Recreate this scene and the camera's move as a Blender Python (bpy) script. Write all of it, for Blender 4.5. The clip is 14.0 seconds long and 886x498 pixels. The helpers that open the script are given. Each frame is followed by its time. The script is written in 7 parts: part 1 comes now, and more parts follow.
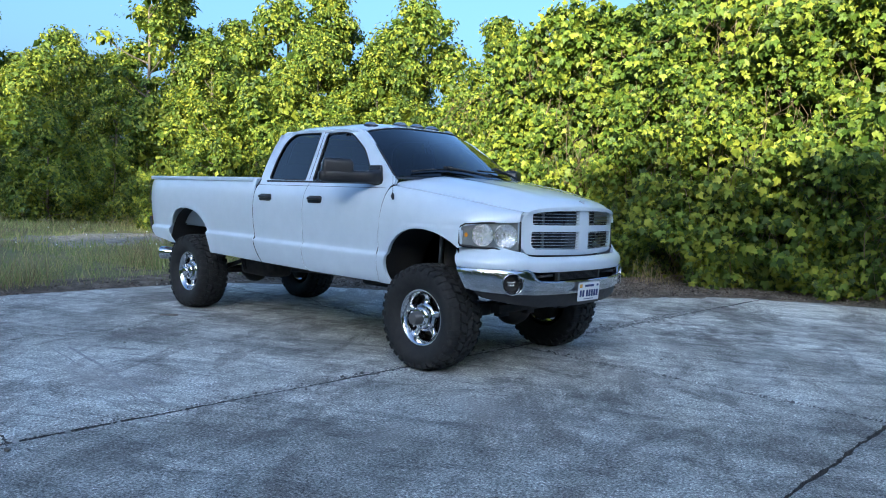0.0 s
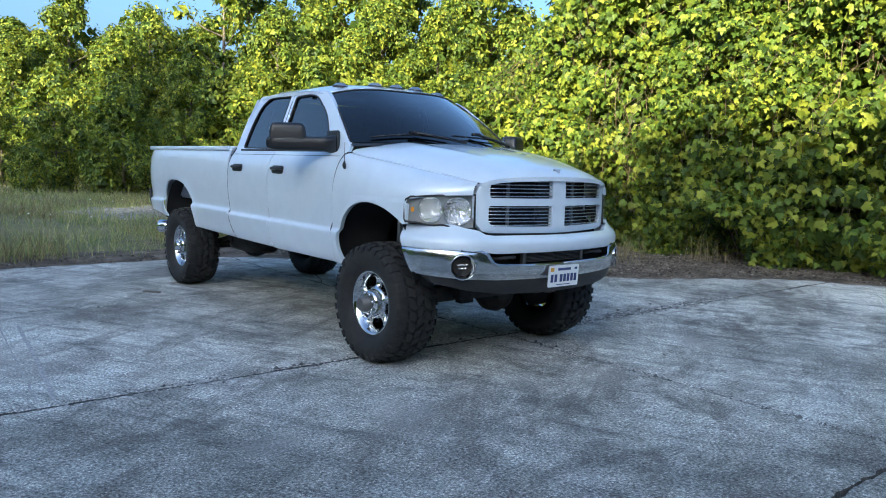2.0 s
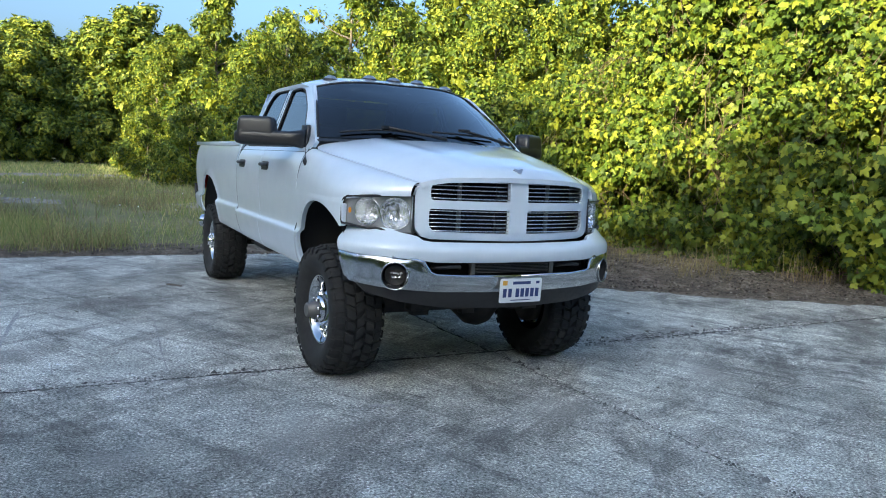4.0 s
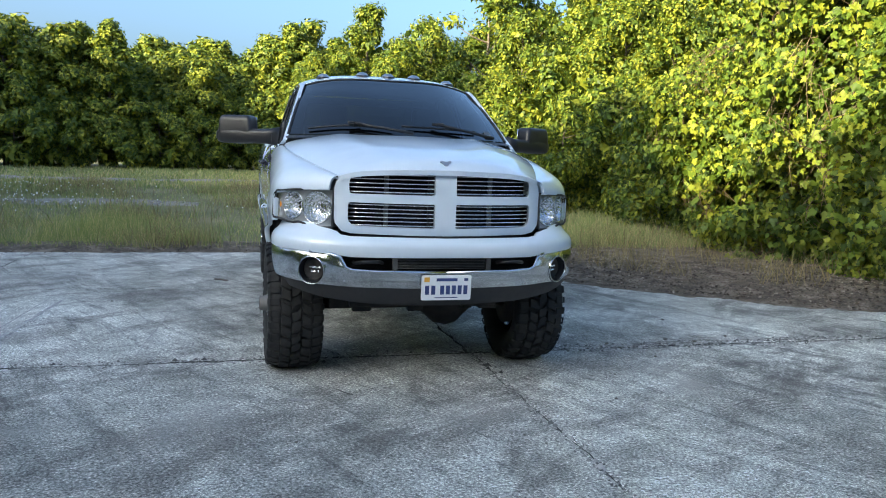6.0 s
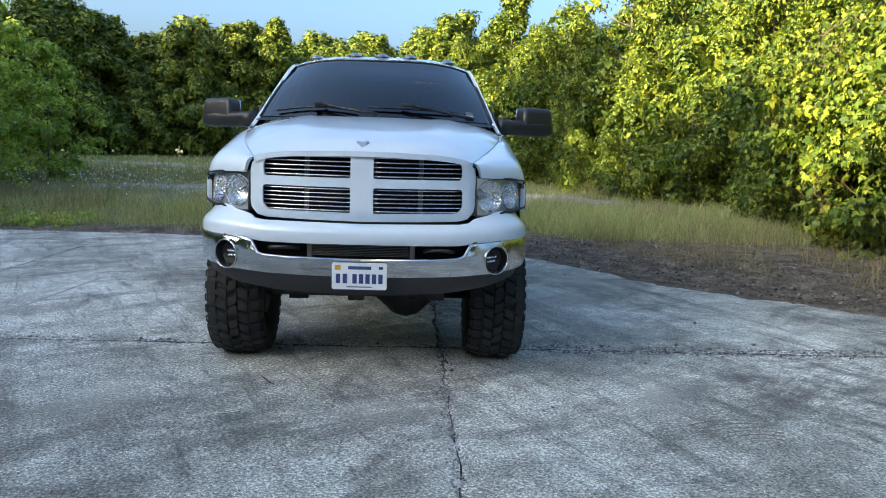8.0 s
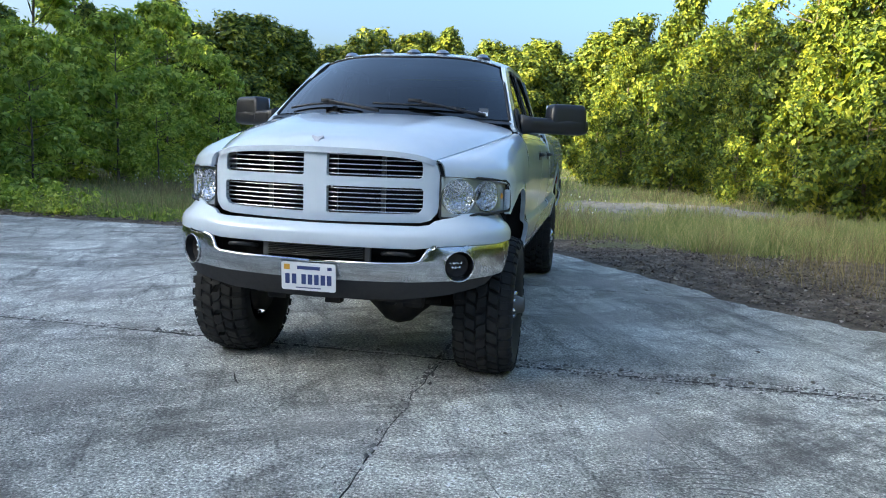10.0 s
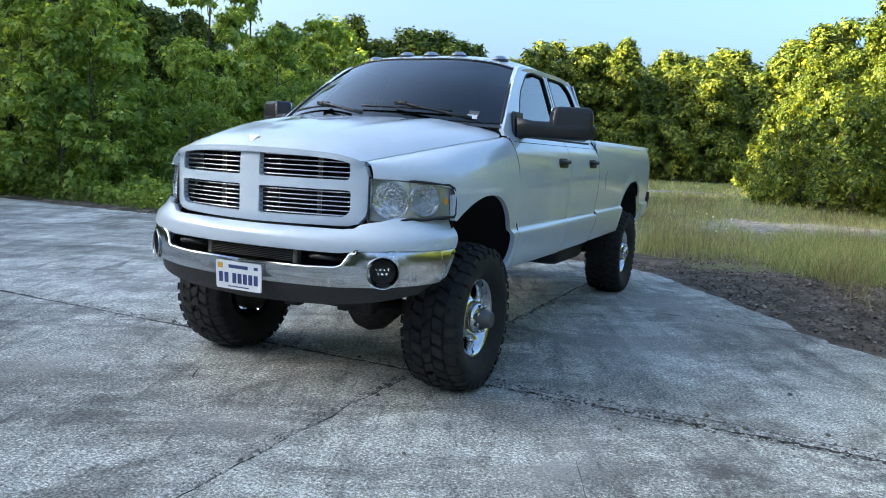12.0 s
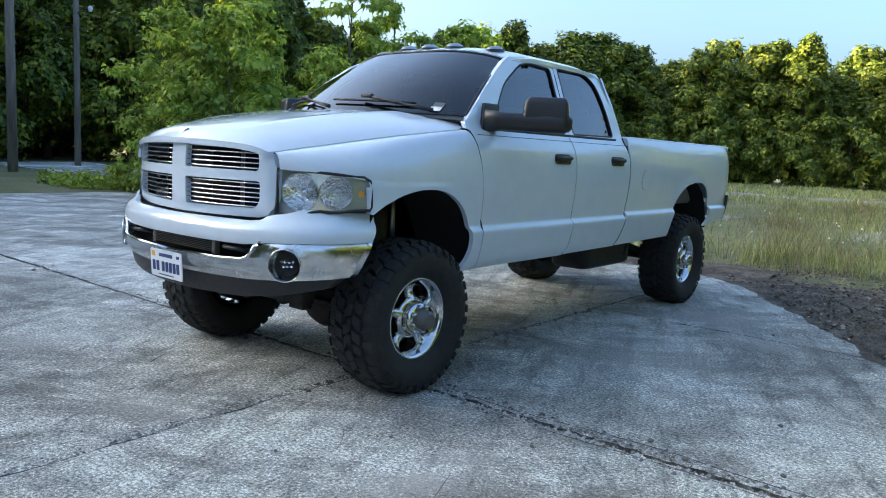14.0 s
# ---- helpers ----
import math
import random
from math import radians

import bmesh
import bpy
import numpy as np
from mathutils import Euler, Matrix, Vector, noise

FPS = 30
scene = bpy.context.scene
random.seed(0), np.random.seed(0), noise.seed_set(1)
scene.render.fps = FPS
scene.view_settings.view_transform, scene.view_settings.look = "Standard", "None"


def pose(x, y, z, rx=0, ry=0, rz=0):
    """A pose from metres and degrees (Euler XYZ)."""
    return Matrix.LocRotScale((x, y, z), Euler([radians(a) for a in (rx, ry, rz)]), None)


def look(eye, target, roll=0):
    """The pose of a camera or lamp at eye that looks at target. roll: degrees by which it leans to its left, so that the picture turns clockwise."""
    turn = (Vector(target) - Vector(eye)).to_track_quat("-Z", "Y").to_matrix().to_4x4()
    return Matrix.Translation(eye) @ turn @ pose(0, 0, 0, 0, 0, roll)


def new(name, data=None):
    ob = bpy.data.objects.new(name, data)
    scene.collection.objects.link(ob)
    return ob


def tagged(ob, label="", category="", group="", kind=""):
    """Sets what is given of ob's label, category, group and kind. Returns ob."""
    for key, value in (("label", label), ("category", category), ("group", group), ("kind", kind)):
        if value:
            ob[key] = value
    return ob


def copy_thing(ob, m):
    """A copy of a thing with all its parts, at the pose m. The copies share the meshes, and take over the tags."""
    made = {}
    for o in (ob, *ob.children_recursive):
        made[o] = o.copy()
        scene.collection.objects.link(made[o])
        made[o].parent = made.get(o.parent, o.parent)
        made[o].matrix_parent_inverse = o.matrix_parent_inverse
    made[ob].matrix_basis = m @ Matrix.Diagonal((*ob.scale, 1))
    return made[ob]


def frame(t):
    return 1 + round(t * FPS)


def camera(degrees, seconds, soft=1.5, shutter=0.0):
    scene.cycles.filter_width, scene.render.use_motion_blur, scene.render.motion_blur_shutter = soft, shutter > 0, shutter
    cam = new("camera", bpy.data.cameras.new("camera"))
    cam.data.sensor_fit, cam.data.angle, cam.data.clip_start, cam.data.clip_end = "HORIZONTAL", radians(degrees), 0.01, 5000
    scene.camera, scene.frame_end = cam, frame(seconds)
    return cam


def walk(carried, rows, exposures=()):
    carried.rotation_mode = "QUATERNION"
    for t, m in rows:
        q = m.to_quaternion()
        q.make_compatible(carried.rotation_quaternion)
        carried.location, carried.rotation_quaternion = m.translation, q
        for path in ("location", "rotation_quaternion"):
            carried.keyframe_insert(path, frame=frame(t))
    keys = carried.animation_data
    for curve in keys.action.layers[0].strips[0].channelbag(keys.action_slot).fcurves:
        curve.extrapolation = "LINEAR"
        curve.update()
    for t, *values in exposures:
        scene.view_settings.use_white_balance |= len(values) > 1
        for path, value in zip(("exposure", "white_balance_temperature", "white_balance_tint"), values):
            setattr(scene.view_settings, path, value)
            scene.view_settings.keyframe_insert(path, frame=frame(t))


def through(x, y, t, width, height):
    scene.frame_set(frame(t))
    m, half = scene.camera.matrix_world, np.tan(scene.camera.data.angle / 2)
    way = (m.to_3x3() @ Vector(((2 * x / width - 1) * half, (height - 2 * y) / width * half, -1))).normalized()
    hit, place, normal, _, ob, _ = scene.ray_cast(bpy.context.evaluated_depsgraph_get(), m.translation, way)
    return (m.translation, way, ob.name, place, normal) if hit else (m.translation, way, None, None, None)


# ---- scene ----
cam = camera(61.1, 14.0, soft=1.0)
PATH = [
    (0, (-5.28, -4.406, 1.446), (-3.846, -3.019, 1.305), 2.0),
    (0.5, (-4.953, -4.378, 1.446), (-3.546, -2.967, 1.278), 1.9),
    (1, (-4.623, -4.485, 1.43), (-3.262, -3.033, 1.235), 1.7),
    (1.5, (-4.312, -4.563, 1.464), (-3.009, -3.061, 1.248), 1.7),
    (2, (-3.945, -4.551, 1.457), (-2.703, -2.999, 1.233), 1.7),
    (2.5, (-3.613, -4.628, 1.465), (-2.438, -3.025, 1.238), 1.9),
    (3, (-3.277, -4.735, 1.489), (-2.172, -3.084, 1.259), 2.2),
    (3.5, (-2.913, -4.774, 1.468), (-1.892, -3.07, 1.234), 2.6),
    (3.7, (-2.778, -4.802, 1.475), (-1.796, -3.076, 1.242), 2.7),
    (5.8, (-1.291, -5.191, 1.448), (-0.749, -3.281, 1.214), 2.0),
    (6, (-1.148, -5.24, 1.461), (-0.642, -3.32, 1.223), 1.9),
    (6.5, (-0.81, -5.24, 1.439), (-0.4, -3.299, 1.191), 1.7),
    (7, (-0.43, -5.166, 1.46), (-0.126, -3.207, 1.199), 1.6),
    (7.5, (-0.039, -5.178, 1.446), (0.154, -3.206, 1.175), 1.7),
    (8, (0.305, -5.123, 1.445), (0.38, -3.143, 1.169), 1.8),
    (8.2, (0.432, -5.065, 1.427), (0.461, -3.084, 1.152), 1.7),
    (10.3, (1.68, -4.645, 1.413), (1.207, -2.72, 1.141), 2.2),
    (10.5, (1.816, -4.606, 1.405), (1.294, -2.695, 1.131), 2.2),
    (11, (2.152, -4.486, 1.42), (1.514, -2.61, 1.149), 2.4),
    (11.5, (2.417, -4.256, 1.401), (1.666, -2.422, 1.135), 2.6),
    (12, (2.671, -4.068, 1.412), (1.814, -2.28, 1.155), 2.9),
    (12.5, (2.972, -3.906, 1.429), (2.013, -2.169, 1.179), 3.1),
    (13, (3.204, -3.678, 1.401), (2.149, -1.996, 1.155), 3.2),
    (13.5, (3.424, -3.433, 1.413), (2.274, -1.816, 1.163), 3.1),
    (14, (3.7, -3.187, 1.401), (2.456, -1.644, 1.137), 2.9),
]
walk(cam, [(t, look(eye, target, roll)) for t, eye, target, roll in PATH],
     [(0.0, 1.63, 5300, 3), (3.5, 1.80, 5950, 2), (7.5, 1.97, 6280, 2), (14.0, 2.3, 6350, 3)])

# ---- light ----
SUN_AZ = math.radians(212.0)      # bearing of the sun in the plan, counted from +x
SUN_EL = math.radians(16.0)
sun_way = Vector((math.cos(SUN_AZ) * math.cos(SUN_EL), math.sin(SUN_AZ) * math.cos(SUN_EL), math.sin(SUN_EL)))
sun = new("sun", bpy.data.lights.new("sun", "SUN"))
sun.data.energy, sun.data.angle, sun.data.color = 5.0, radians(0.55), (1.0, 0.82, 0.46)
sun.matrix_world = look(sun_way * 60, (0, 0, 0))
world = bpy.data.worlds.new("evening_sky")
scene.world = world
world.use_nodes = True
wn = world.node_tree.nodes
sky = wn.new("ShaderNodeTexSky")
sky.sky_type, sky.sun_disc = "NISHITA", False
sky.sun_elevation, sky.sun_rotation = SUN_EL, math.pi / 2 - SUN_AZ
sky.air_density, sky.dust_density, sky.ozone_density = 0.8, 7.0, 3.0
wn["Background"].inputs["Strength"].default_value = 0.15
world.node_tree.links.new(sky.outputs["Color"], wn["Background"].inputs["Color"])

# ---- materials ----
class Mat:
    """A node material that is put together in a few lines."""

    def __init__(self, name, colour=(0.5, 0.5, 0.5), rough=0.5, metal=0.0, **more):
        self.m = bpy.data.materials.new(name)
        self.m.use_nodes = True
        self.n, self.l = self.m.node_tree.nodes, self.m.node_tree.links
        self.b = self.n["Principled BSDF"]
        self.out = self.n["Material Output"]
        self.set(Roughness=rough, Metallic=metal)
        self.b.inputs["Base Color"].default_value = (*colour, 1)
        for key, value in more.items():
            self.b.inputs[key.replace("_", " ")].default_value = value

    def set(self, **values):
        for key, value in values.items():
            self.b.inputs[key.replace("_", " ")].default_value = value
        return self

    def coords(self, scale=(1, 1, 1), kind="Object"):
        t, m = self.n.new("ShaderNodeTexCoord"), self.n.new("ShaderNodeMapping")
        m.inputs["Scale"].default_value = scale
        self.l.new(t.outputs[kind], m.inputs["Vector"])
        return m.outputs["Vector"]

    def noise(self, scale, detail=4.0, rough=0.55, vec=None, distort=0.0):
        t = self.n.new("ShaderNodeTexNoise")
        t.inputs["Scale"].default_value, t.inputs["Detail"].default_value = scale, detail
        t.inputs["Roughness"].default_value, t.inputs["Distortion"].default_value = rough, distort
        self.l.new(vec if vec else self.coords(), t.inputs["Vector"])
        return t.outputs["Fac"]

    def cells(self, scale, vec=None, feature="F1", out="Distance"):
        t = self.n.new("ShaderNodeTexVoronoi")
        t.feature = feature
        t.inputs["Scale"].default_value = scale
        self.l.new(vec if vec else self.coords(), t.inputs["Vector"])
        return t.outputs[out]

    def ramp(self, fac, *stops):
        r = self.n.new("ShaderNodeValToRGB")
        while len(r.color_ramp.elements) < len(stops):
            r.color_ramp.elements.new(0.5)
        for e, (p, c) in zip(r.color_ramp.elements, stops):
            e.position = p
            e.color = (*c, 1) if isinstance(c, tuple) else (c, c, c, 1)
        self.l.new(fac, r.inputs["Fac"])
        return r.outputs["Color"]

    def mix(self, fac, a, b, blend="MIX"):
        x = self.n.new("ShaderNodeMix")
        x.data_type, x.blend_type = "RGBA", blend
        for socket, v in ((x.inputs["Factor"], fac), (x.inputs[6], a), (x.inputs[7], b)):
            if isinstance(v, bpy.types.NodeSocket):
                self.l.new(v, socket)
            elif isinstance(v, tuple):
                socket.default_value = (*v, 1)
            else:
                socket.default_value = v
        return x.outputs[2]

    def calc(self, op, a, b=0.5):
        x = self.n.new("ShaderNodeMath")
        x.operation = op
        for socket, v in zip(x.inputs, (a, b)):
            if isinstance(v, bpy.types.NodeSocket):
                self.l.new(v, socket)
            else:
                socket.default_value = v
        return x.outputs[0]

    def island(self):
        return self.n.new("ShaderNodeNewGeometry").outputs["Random Per Island"]

    def own(self):
        return self.n.new("ShaderNodeObjectInfo").outputs["Random"]

    def colour(self, c):
        self.l.new(c, self.b.inputs["Base Color"])
        return self

    def rough(self, c):
        self.l.new(c, self.b.inputs["Roughness"])
        return self

    def bump(self, height, strength=0.3, distance=0.01):
        b = self.n.new("ShaderNodeBump")
        b.inputs["Strength"].default_value, b.inputs["Distance"].default_value = strength, distance
        self.l.new(height, b.inputs["Height"])
        self.l.new(b.outputs["Normal"], self.b.inputs["Normal"])
        return self

    def leafy(self, through):
        """Lets part of the light through, as thin leaves do."""
        t, x = self.n.new("ShaderNodeBsdfTranslucent"), self.n.new("ShaderNodeMixShader")
        link = self.b.inputs["Base Color"].links
        if link:
            warm = self.mix(1.0, link[0].from_socket, (1.15, 1.1, 0.45), "MULTIPLY")
            self.l.new(warm, t.inputs["Color"])
        x.inputs["Fac"].default_value = through
        self.l.new(self.b.outputs[0], x.inputs[1])
        self.l.new(t.outputs[0], x.inputs[2])
        self.l.new(x.outputs[0], self.out.inputs["Surface"])
        return self


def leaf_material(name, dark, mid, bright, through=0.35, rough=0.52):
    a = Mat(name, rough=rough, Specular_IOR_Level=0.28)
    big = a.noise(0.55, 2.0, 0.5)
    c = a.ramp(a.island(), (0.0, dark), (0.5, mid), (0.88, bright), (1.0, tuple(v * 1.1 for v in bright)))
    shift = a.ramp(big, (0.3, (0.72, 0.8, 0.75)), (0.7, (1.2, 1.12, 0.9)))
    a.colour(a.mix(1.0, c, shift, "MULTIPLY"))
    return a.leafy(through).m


def gloss_by_angle(a, face_on, edge_on):
    """How much a pane mirrors: little face on, much at a low angle."""
    w = a.n.new("ShaderNodeLayerWeight")
    w.inputs["Blend"].default_value = 0.5
    k = a.calc("POWER", w.outputs["Facing"], 3.0)
    return a.calc("ADD", a.calc("MULTIPLY", k, edge_on), face_on)


M = {}
a = Mat("white_paint", (0.70, 0.71, 0.72), 0.30, Coat_Weight=1.0, Coat_Roughness=0.035)
grime = a.noise(7.0, 5.0, 0.6)
a.colour(a.ramp(grime, (0.3, (0.575, 0.65, 0.735)), (0.7, (0.62, 0.695, 0.78))))
a.rough(a.ramp(a.noise(3.0, 4.0), (0.3, 0.28), (0.75, 0.42)))
M["white"] = a.m
a = Mat("chrome", (0.64, 0.65, 0.66), 0.06, 1.0)
a.rough(a.ramp(a.noise(9.0, 5.0, 0.65), (0.35, 0.04), (0.8, 0.16)))
M["chrome"] = a.m
a = Mat("dull_chrome", (0.62, 0.63, 0.64), 0.2, 1.0)
a.rough(a.ramp(a.noise(8.0, 6.0, 0.7), (0.3, 0.10), (0.75, 0.34)))
a.colour(a.ramp(a.noise(14.0, 6.0, 0.7), (0.3, (0.50, 0.51, 0.52)), (0.7, (0.70, 0.71, 0.72))))
M["bumper"] = a.m
a = Mat("black_plastic", (0.018, 0.018, 0.02), 0.5)
a.rough(a.ramp(a.noise(40.0, 3.0), (0.3, 0.42), (0.7, 0.6)))
a.bump(a.noise(700.0, 2.0), 0.15, 0.0005)
M["plastic"] = a.m
a = Mat("mirror_plastic", (0.014, 0.014, 0.016), 0.38)
a.bump(a.noise(500.0, 2.0), 0.12, 0.0005)
M["mirror_shell"] = a.m
a = Mat("tyre_rubber", (0.018, 0.018, 0.019), 0.75)
a.colour(a.ramp(a.noise(18.0, 6.0, 0.65), (0.3, (0.009, 0.009, 0.010)), (0.75, (0.024, 0.0235, 0.023))))
a.bump(a.noise(220.0, 4.0), 0.25, 0.001)
M["rubber"] = a.m
a = Mat("chassis_steel", (0.02, 0.019, 0.018), 0.65, 0.3)
a.colour(a.ramp(a.noise(14.0, 5.0), (0.35, (0.012, 0.012, 0.012)), (0.75, (0.045, 0.036, 0.03))))
M["chassis"] = a.m
# near-black for gaps, wells and openings: their shade is put into the colour
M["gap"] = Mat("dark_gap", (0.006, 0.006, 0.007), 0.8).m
M["seal"] = Mat("rubber_seal", (0.012, 0.012, 0.013), 0.6).m
M["steel"] = Mat("grey_steel", (0.16, 0.155, 0.15), 0.55, 0.6).m
M["alloy"] = Mat("brushed_alloy", (0.45, 0.45, 0.46), 0.32, 1.0).m
M["barchrome"] = Mat("grille_bar_metal", (0.72, 0.72, 0.73), 0.2, 1.0).m
a = Mat("tinted_glass", (0.02, 0.026, 0.03), 0.02, Transmission_Weight=0.0, IOR=1.5)
g, t, x = a.n.new("ShaderNodeBsdfGlossy"), a.n.new("ShaderNodeBsdfTransparent"), a.n.new("ShaderNodeMixShader")
f = gloss_by_angle(a, 0.06, 0.9)
g.inputs["Roughness"].default_value = 0.015
t.inputs["Color"].default_value = (0.11, 0.13, 0.145, 1)
a.l.new(f, x.inputs["Fac"])
a.l.new(t.outputs[0], x.inputs[1])
a.l.new(g.outputs[0], x.inputs[2])
a.l.new(x.outputs[0], a.out.inputs["Surface"])
M["glass"] = a.m
a = Mat("clear_lens", (1, 1, 1), 0.03)
g, t, x = a.n.new("ShaderNodeBsdfGlossy"), a.n.new("ShaderNodeBsdfTransparent"), a.n.new("ShaderNodeMixShader")
f = gloss_by_angle(a, 0.04, 0.35)
g.inputs["Roughness"].default_value = 0.03
t.inputs["Color"].default_value = (0.93, 0.94, 0.95, 1)
a.l.new(f, x.inputs["Fac"])
a.l.new(t.outputs[0], x.inputs[1])
a.l.new(g.outputs[0], x.inputs[2])
a.l.new(x.outputs[0], a.out.inputs["Surface"])
M["lens"] = a.m
a = Mat("lamp_reflector", (0.92, 0.925, 0.93), 0.08, 1.0)
a.bump(a.cells(48.0), 0.55, 0.012)
M["reflector"] = a.m
a = Mat("silvered_plastic", (0.88, 0.885, 0.89), 0.18, 0.70)
a.bump(a.noise(55.0, 2.0, 0.5, a.coords((1, 1, 0.08))), 0.5, 0.006)
M["silver"] = a.m
a = Mat("worn_tread", rough=0.85)
a.colour(a.ramp(a.noise(14.0, 5.0, 0.65), (0.3, (0.010, 0.010, 0.011)), (0.75, (0.026, 0.0255, 0.025))))
a.bump(a.noise(200.0, 4.0), 0.3, 0.001)
M["tread"] = a.m
M["amber"] = Mat("amber_plastic", (0.75, 0.28, 0.03), 0.2).m
M["tail_red"] = Mat("tail_lamp_red", (0.25, 0.01, 0.01), 0.15).m
a = Mat("plate_white", (0.75, 0.76, 0.78), 0.4)
M["plate"] = a.m
M["plate_blue"] = Mat("plate_ink", (0.03, 0.05, 0.16), 0.5).m
M["plate_orange"] = Mat("plate_sticker", (0.7, 0.36, 0.05), 0.5).m
M["cloth"] = Mat("seat_cloth", (0.10, 0.105, 0.11), 0.85).m

# weathered concrete: pale slab, dark scuffs and stains, fine speckle
a = Mat("weathered_concrete", rough=0.9, Specular_IOR_Level=0.25)
pos = a.n.new("ShaderNodeNewGeometry").outputs["Position"]


def turned(angle, along, across):
    """Coordinates for streaks that run at this angle: turned first, then stretched."""
    r, m = a.n.new("ShaderNodeMapping"), a.n.new("ShaderNodeMapping")
    r.inputs["Rotation"].default_value, m.inputs["Scale"].default_value = (0, 0, -math.radians(angle)), (along, across, 1)
    a.l.new(pos, r.inputs["Vector"])
    a.l.new(r.outputs["Vector"], m.inputs["Vector"])
    return m.outputs["Vector"]


blot = a.noise(0.5, 14.0, 0.72, pos, 0.5)
stain = a.noise(1.1, 14.0, 0.74, turned(35, 0.7, 1.5), 0.6)
mott = a.noise(5.0, 10.0, 0.74, pos, 0.4)
scuff = a.noise(2.4, 12.0, 0.76, turned(-62, 0.40, 2.3), 0.7)
drag = a.noise(8.0, 8.0, 0.76, turned(-50, 0.30, 2.2), 0.5)
sweep = a.noise(1.5, 9.0, 0.70, turned(-66, 0.16, 1.9), 0.4)
grit = a.noise(60.0, 5.0, 0.75, pos)
fine = a.noise(170.0, 2.0, 0.7, pos)
stones, chips = a.cells(120.0, pos), a.cells(120.0, pos, out="Color")
peb = a.cells(21.0, pos)
base = a.ramp(blot, (0.36, (0.36, 0.364, 0.335)), (0.45, (0.56, 0.564, 0.52)), (0.53, (0.76, 0.765, 0.71)), (0.62, (0.95, 0.955, 0.895)))
base = a.mix(a.ramp(stain, (0.39, 0.80), (0.46, 0.45), (0.53, 0.0)), base, (0.265, 0.252, 0.232))
base = a.mix(a.ramp(scuff, (0.36, 0.75), (0.43, 0.30), (0.49, 0.0)), base, (0.18, 0.177, 0.17))
base = a.mix(a.ramp(drag, (0.60, 0.0), (0.70, 0.5)), base, (0.72, 0.70, 0.67))
base = a.mix(a.ramp(sweep, (0.36, 0.45), (0.43, 0.18), (0.49, 0.0)), base, (0.20, 0.198, 0.19))
base = a.mix(a.ramp(sweep, (0.56, 0.0), (0.66, 0.40)), base, (0.82, 0.81, 0.77))
base = a.mix(0.5, base, a.ramp(mott, (0.36, 0.6), (0.5, 1.0), (0.62, 1.35)), "MULTIPLY")
base = a.mix(0.45, base, a.ramp(stones, (0.05, 1.25), (0.40, 1.05), (0.62, 0.55)), "MULTIPLY")
base = a.mix(0.55, base, a.ramp(chips, (0.15, 0.62), (0.5, 1.0), (0.88, 1.5)), "MULTIPLY")
base = a.mix(1.0, base, a.ramp(grit, (0.36, 0.22), (0.45, 0.80), (0.53, 1.08), (0.62, 1.9)), "MULTIPLY")
base = a.mix(0.5, base, a.ramp(fine, (0.34, 0.4), (0.5, 1.0), (0.66, 1.6)), "MULTIPLY")
base = a.mix(a.ramp(peb, (0.09, 0.85), (0.13, 0.0)), base, (0.80, 0.79, 0.76))


def spot(x, y, long, across, angle):
    """A ragged patch of the lot: 1 inside, 0 outside."""
    m = a.n.new("ShaderNodeMapping")
    m.vector_type = "TEXTURE"
    m.inputs["Location"].default_value, m.inputs["Rotation"].default_value, m.inputs["Scale"].default_value = (x, y, 0), (0, 0, math.radians(angle)), (long, across, 1)
    a.l.new(pos, m.inputs["Vector"])
    v = a.n.new("ShaderNodeVectorMath")
    v.operation = "LENGTH"
    a.l.new(m.outputs["Vector"], v.inputs[0])
    edge = a.calc("ADD", v.outputs["Value"], a.calc("MULTIPLY", a.calc("ADD", a.calc("ADD", stain, mott), a.calc("MULTIPLY", scuff, 0.6)), 1.9))
    return a.ramp(a.calc("SUBTRACT", edge, 2.3), (0.0, 1.0), (0.75, 0.0))


# dark patches; the one at (0.0, 1.6) paints shade under the truck
for x, y, long, across, angle, k in ((-0.72, -1.85, 1.0, 0.36, 85, 0.55), (-2.5, -0.62, 0.9, 0.5, 15, 0.55), (-2.75, -1.75, 0.6, 0.4, 40, 0.5), (-3.65, -0.55, 0.45, 0.35, 0, 0.5),
                                     (2.45, -0.30, 0.7, 0.45, 70, 0.5), (3.1, -1.1, 1.7, 0.9, 75, 0.72), (2.5, -0.9, 0.9, 0.5, 60, 0.5), (-6.1, 1.2, 1.6, 0.45, 60, 0.6),
                                     (-0.5, -1.45, 0.5, 0.4, 0, 0.4), (0.0, 1.6, 0.9, 2.0, 0, 0.25), (-2.4, -3.0, 1.6, 0.4, 30, 0.45), (1.2, -1.4, 0.6, 0.4, 30, 0.35), (4.6, -0.2, 2.2, 1.5, 60, 0.65), (3.8, 1.4, 1.2, 0.7, 130, 0.35), (2.8, -0.45, 1.0, 0.6, 60, 0.6)):
    base = a.mix(a.calc("MULTIPLY", spot(x, y, long, across, angle), k), base, (0.15, 0.145, 0.138))
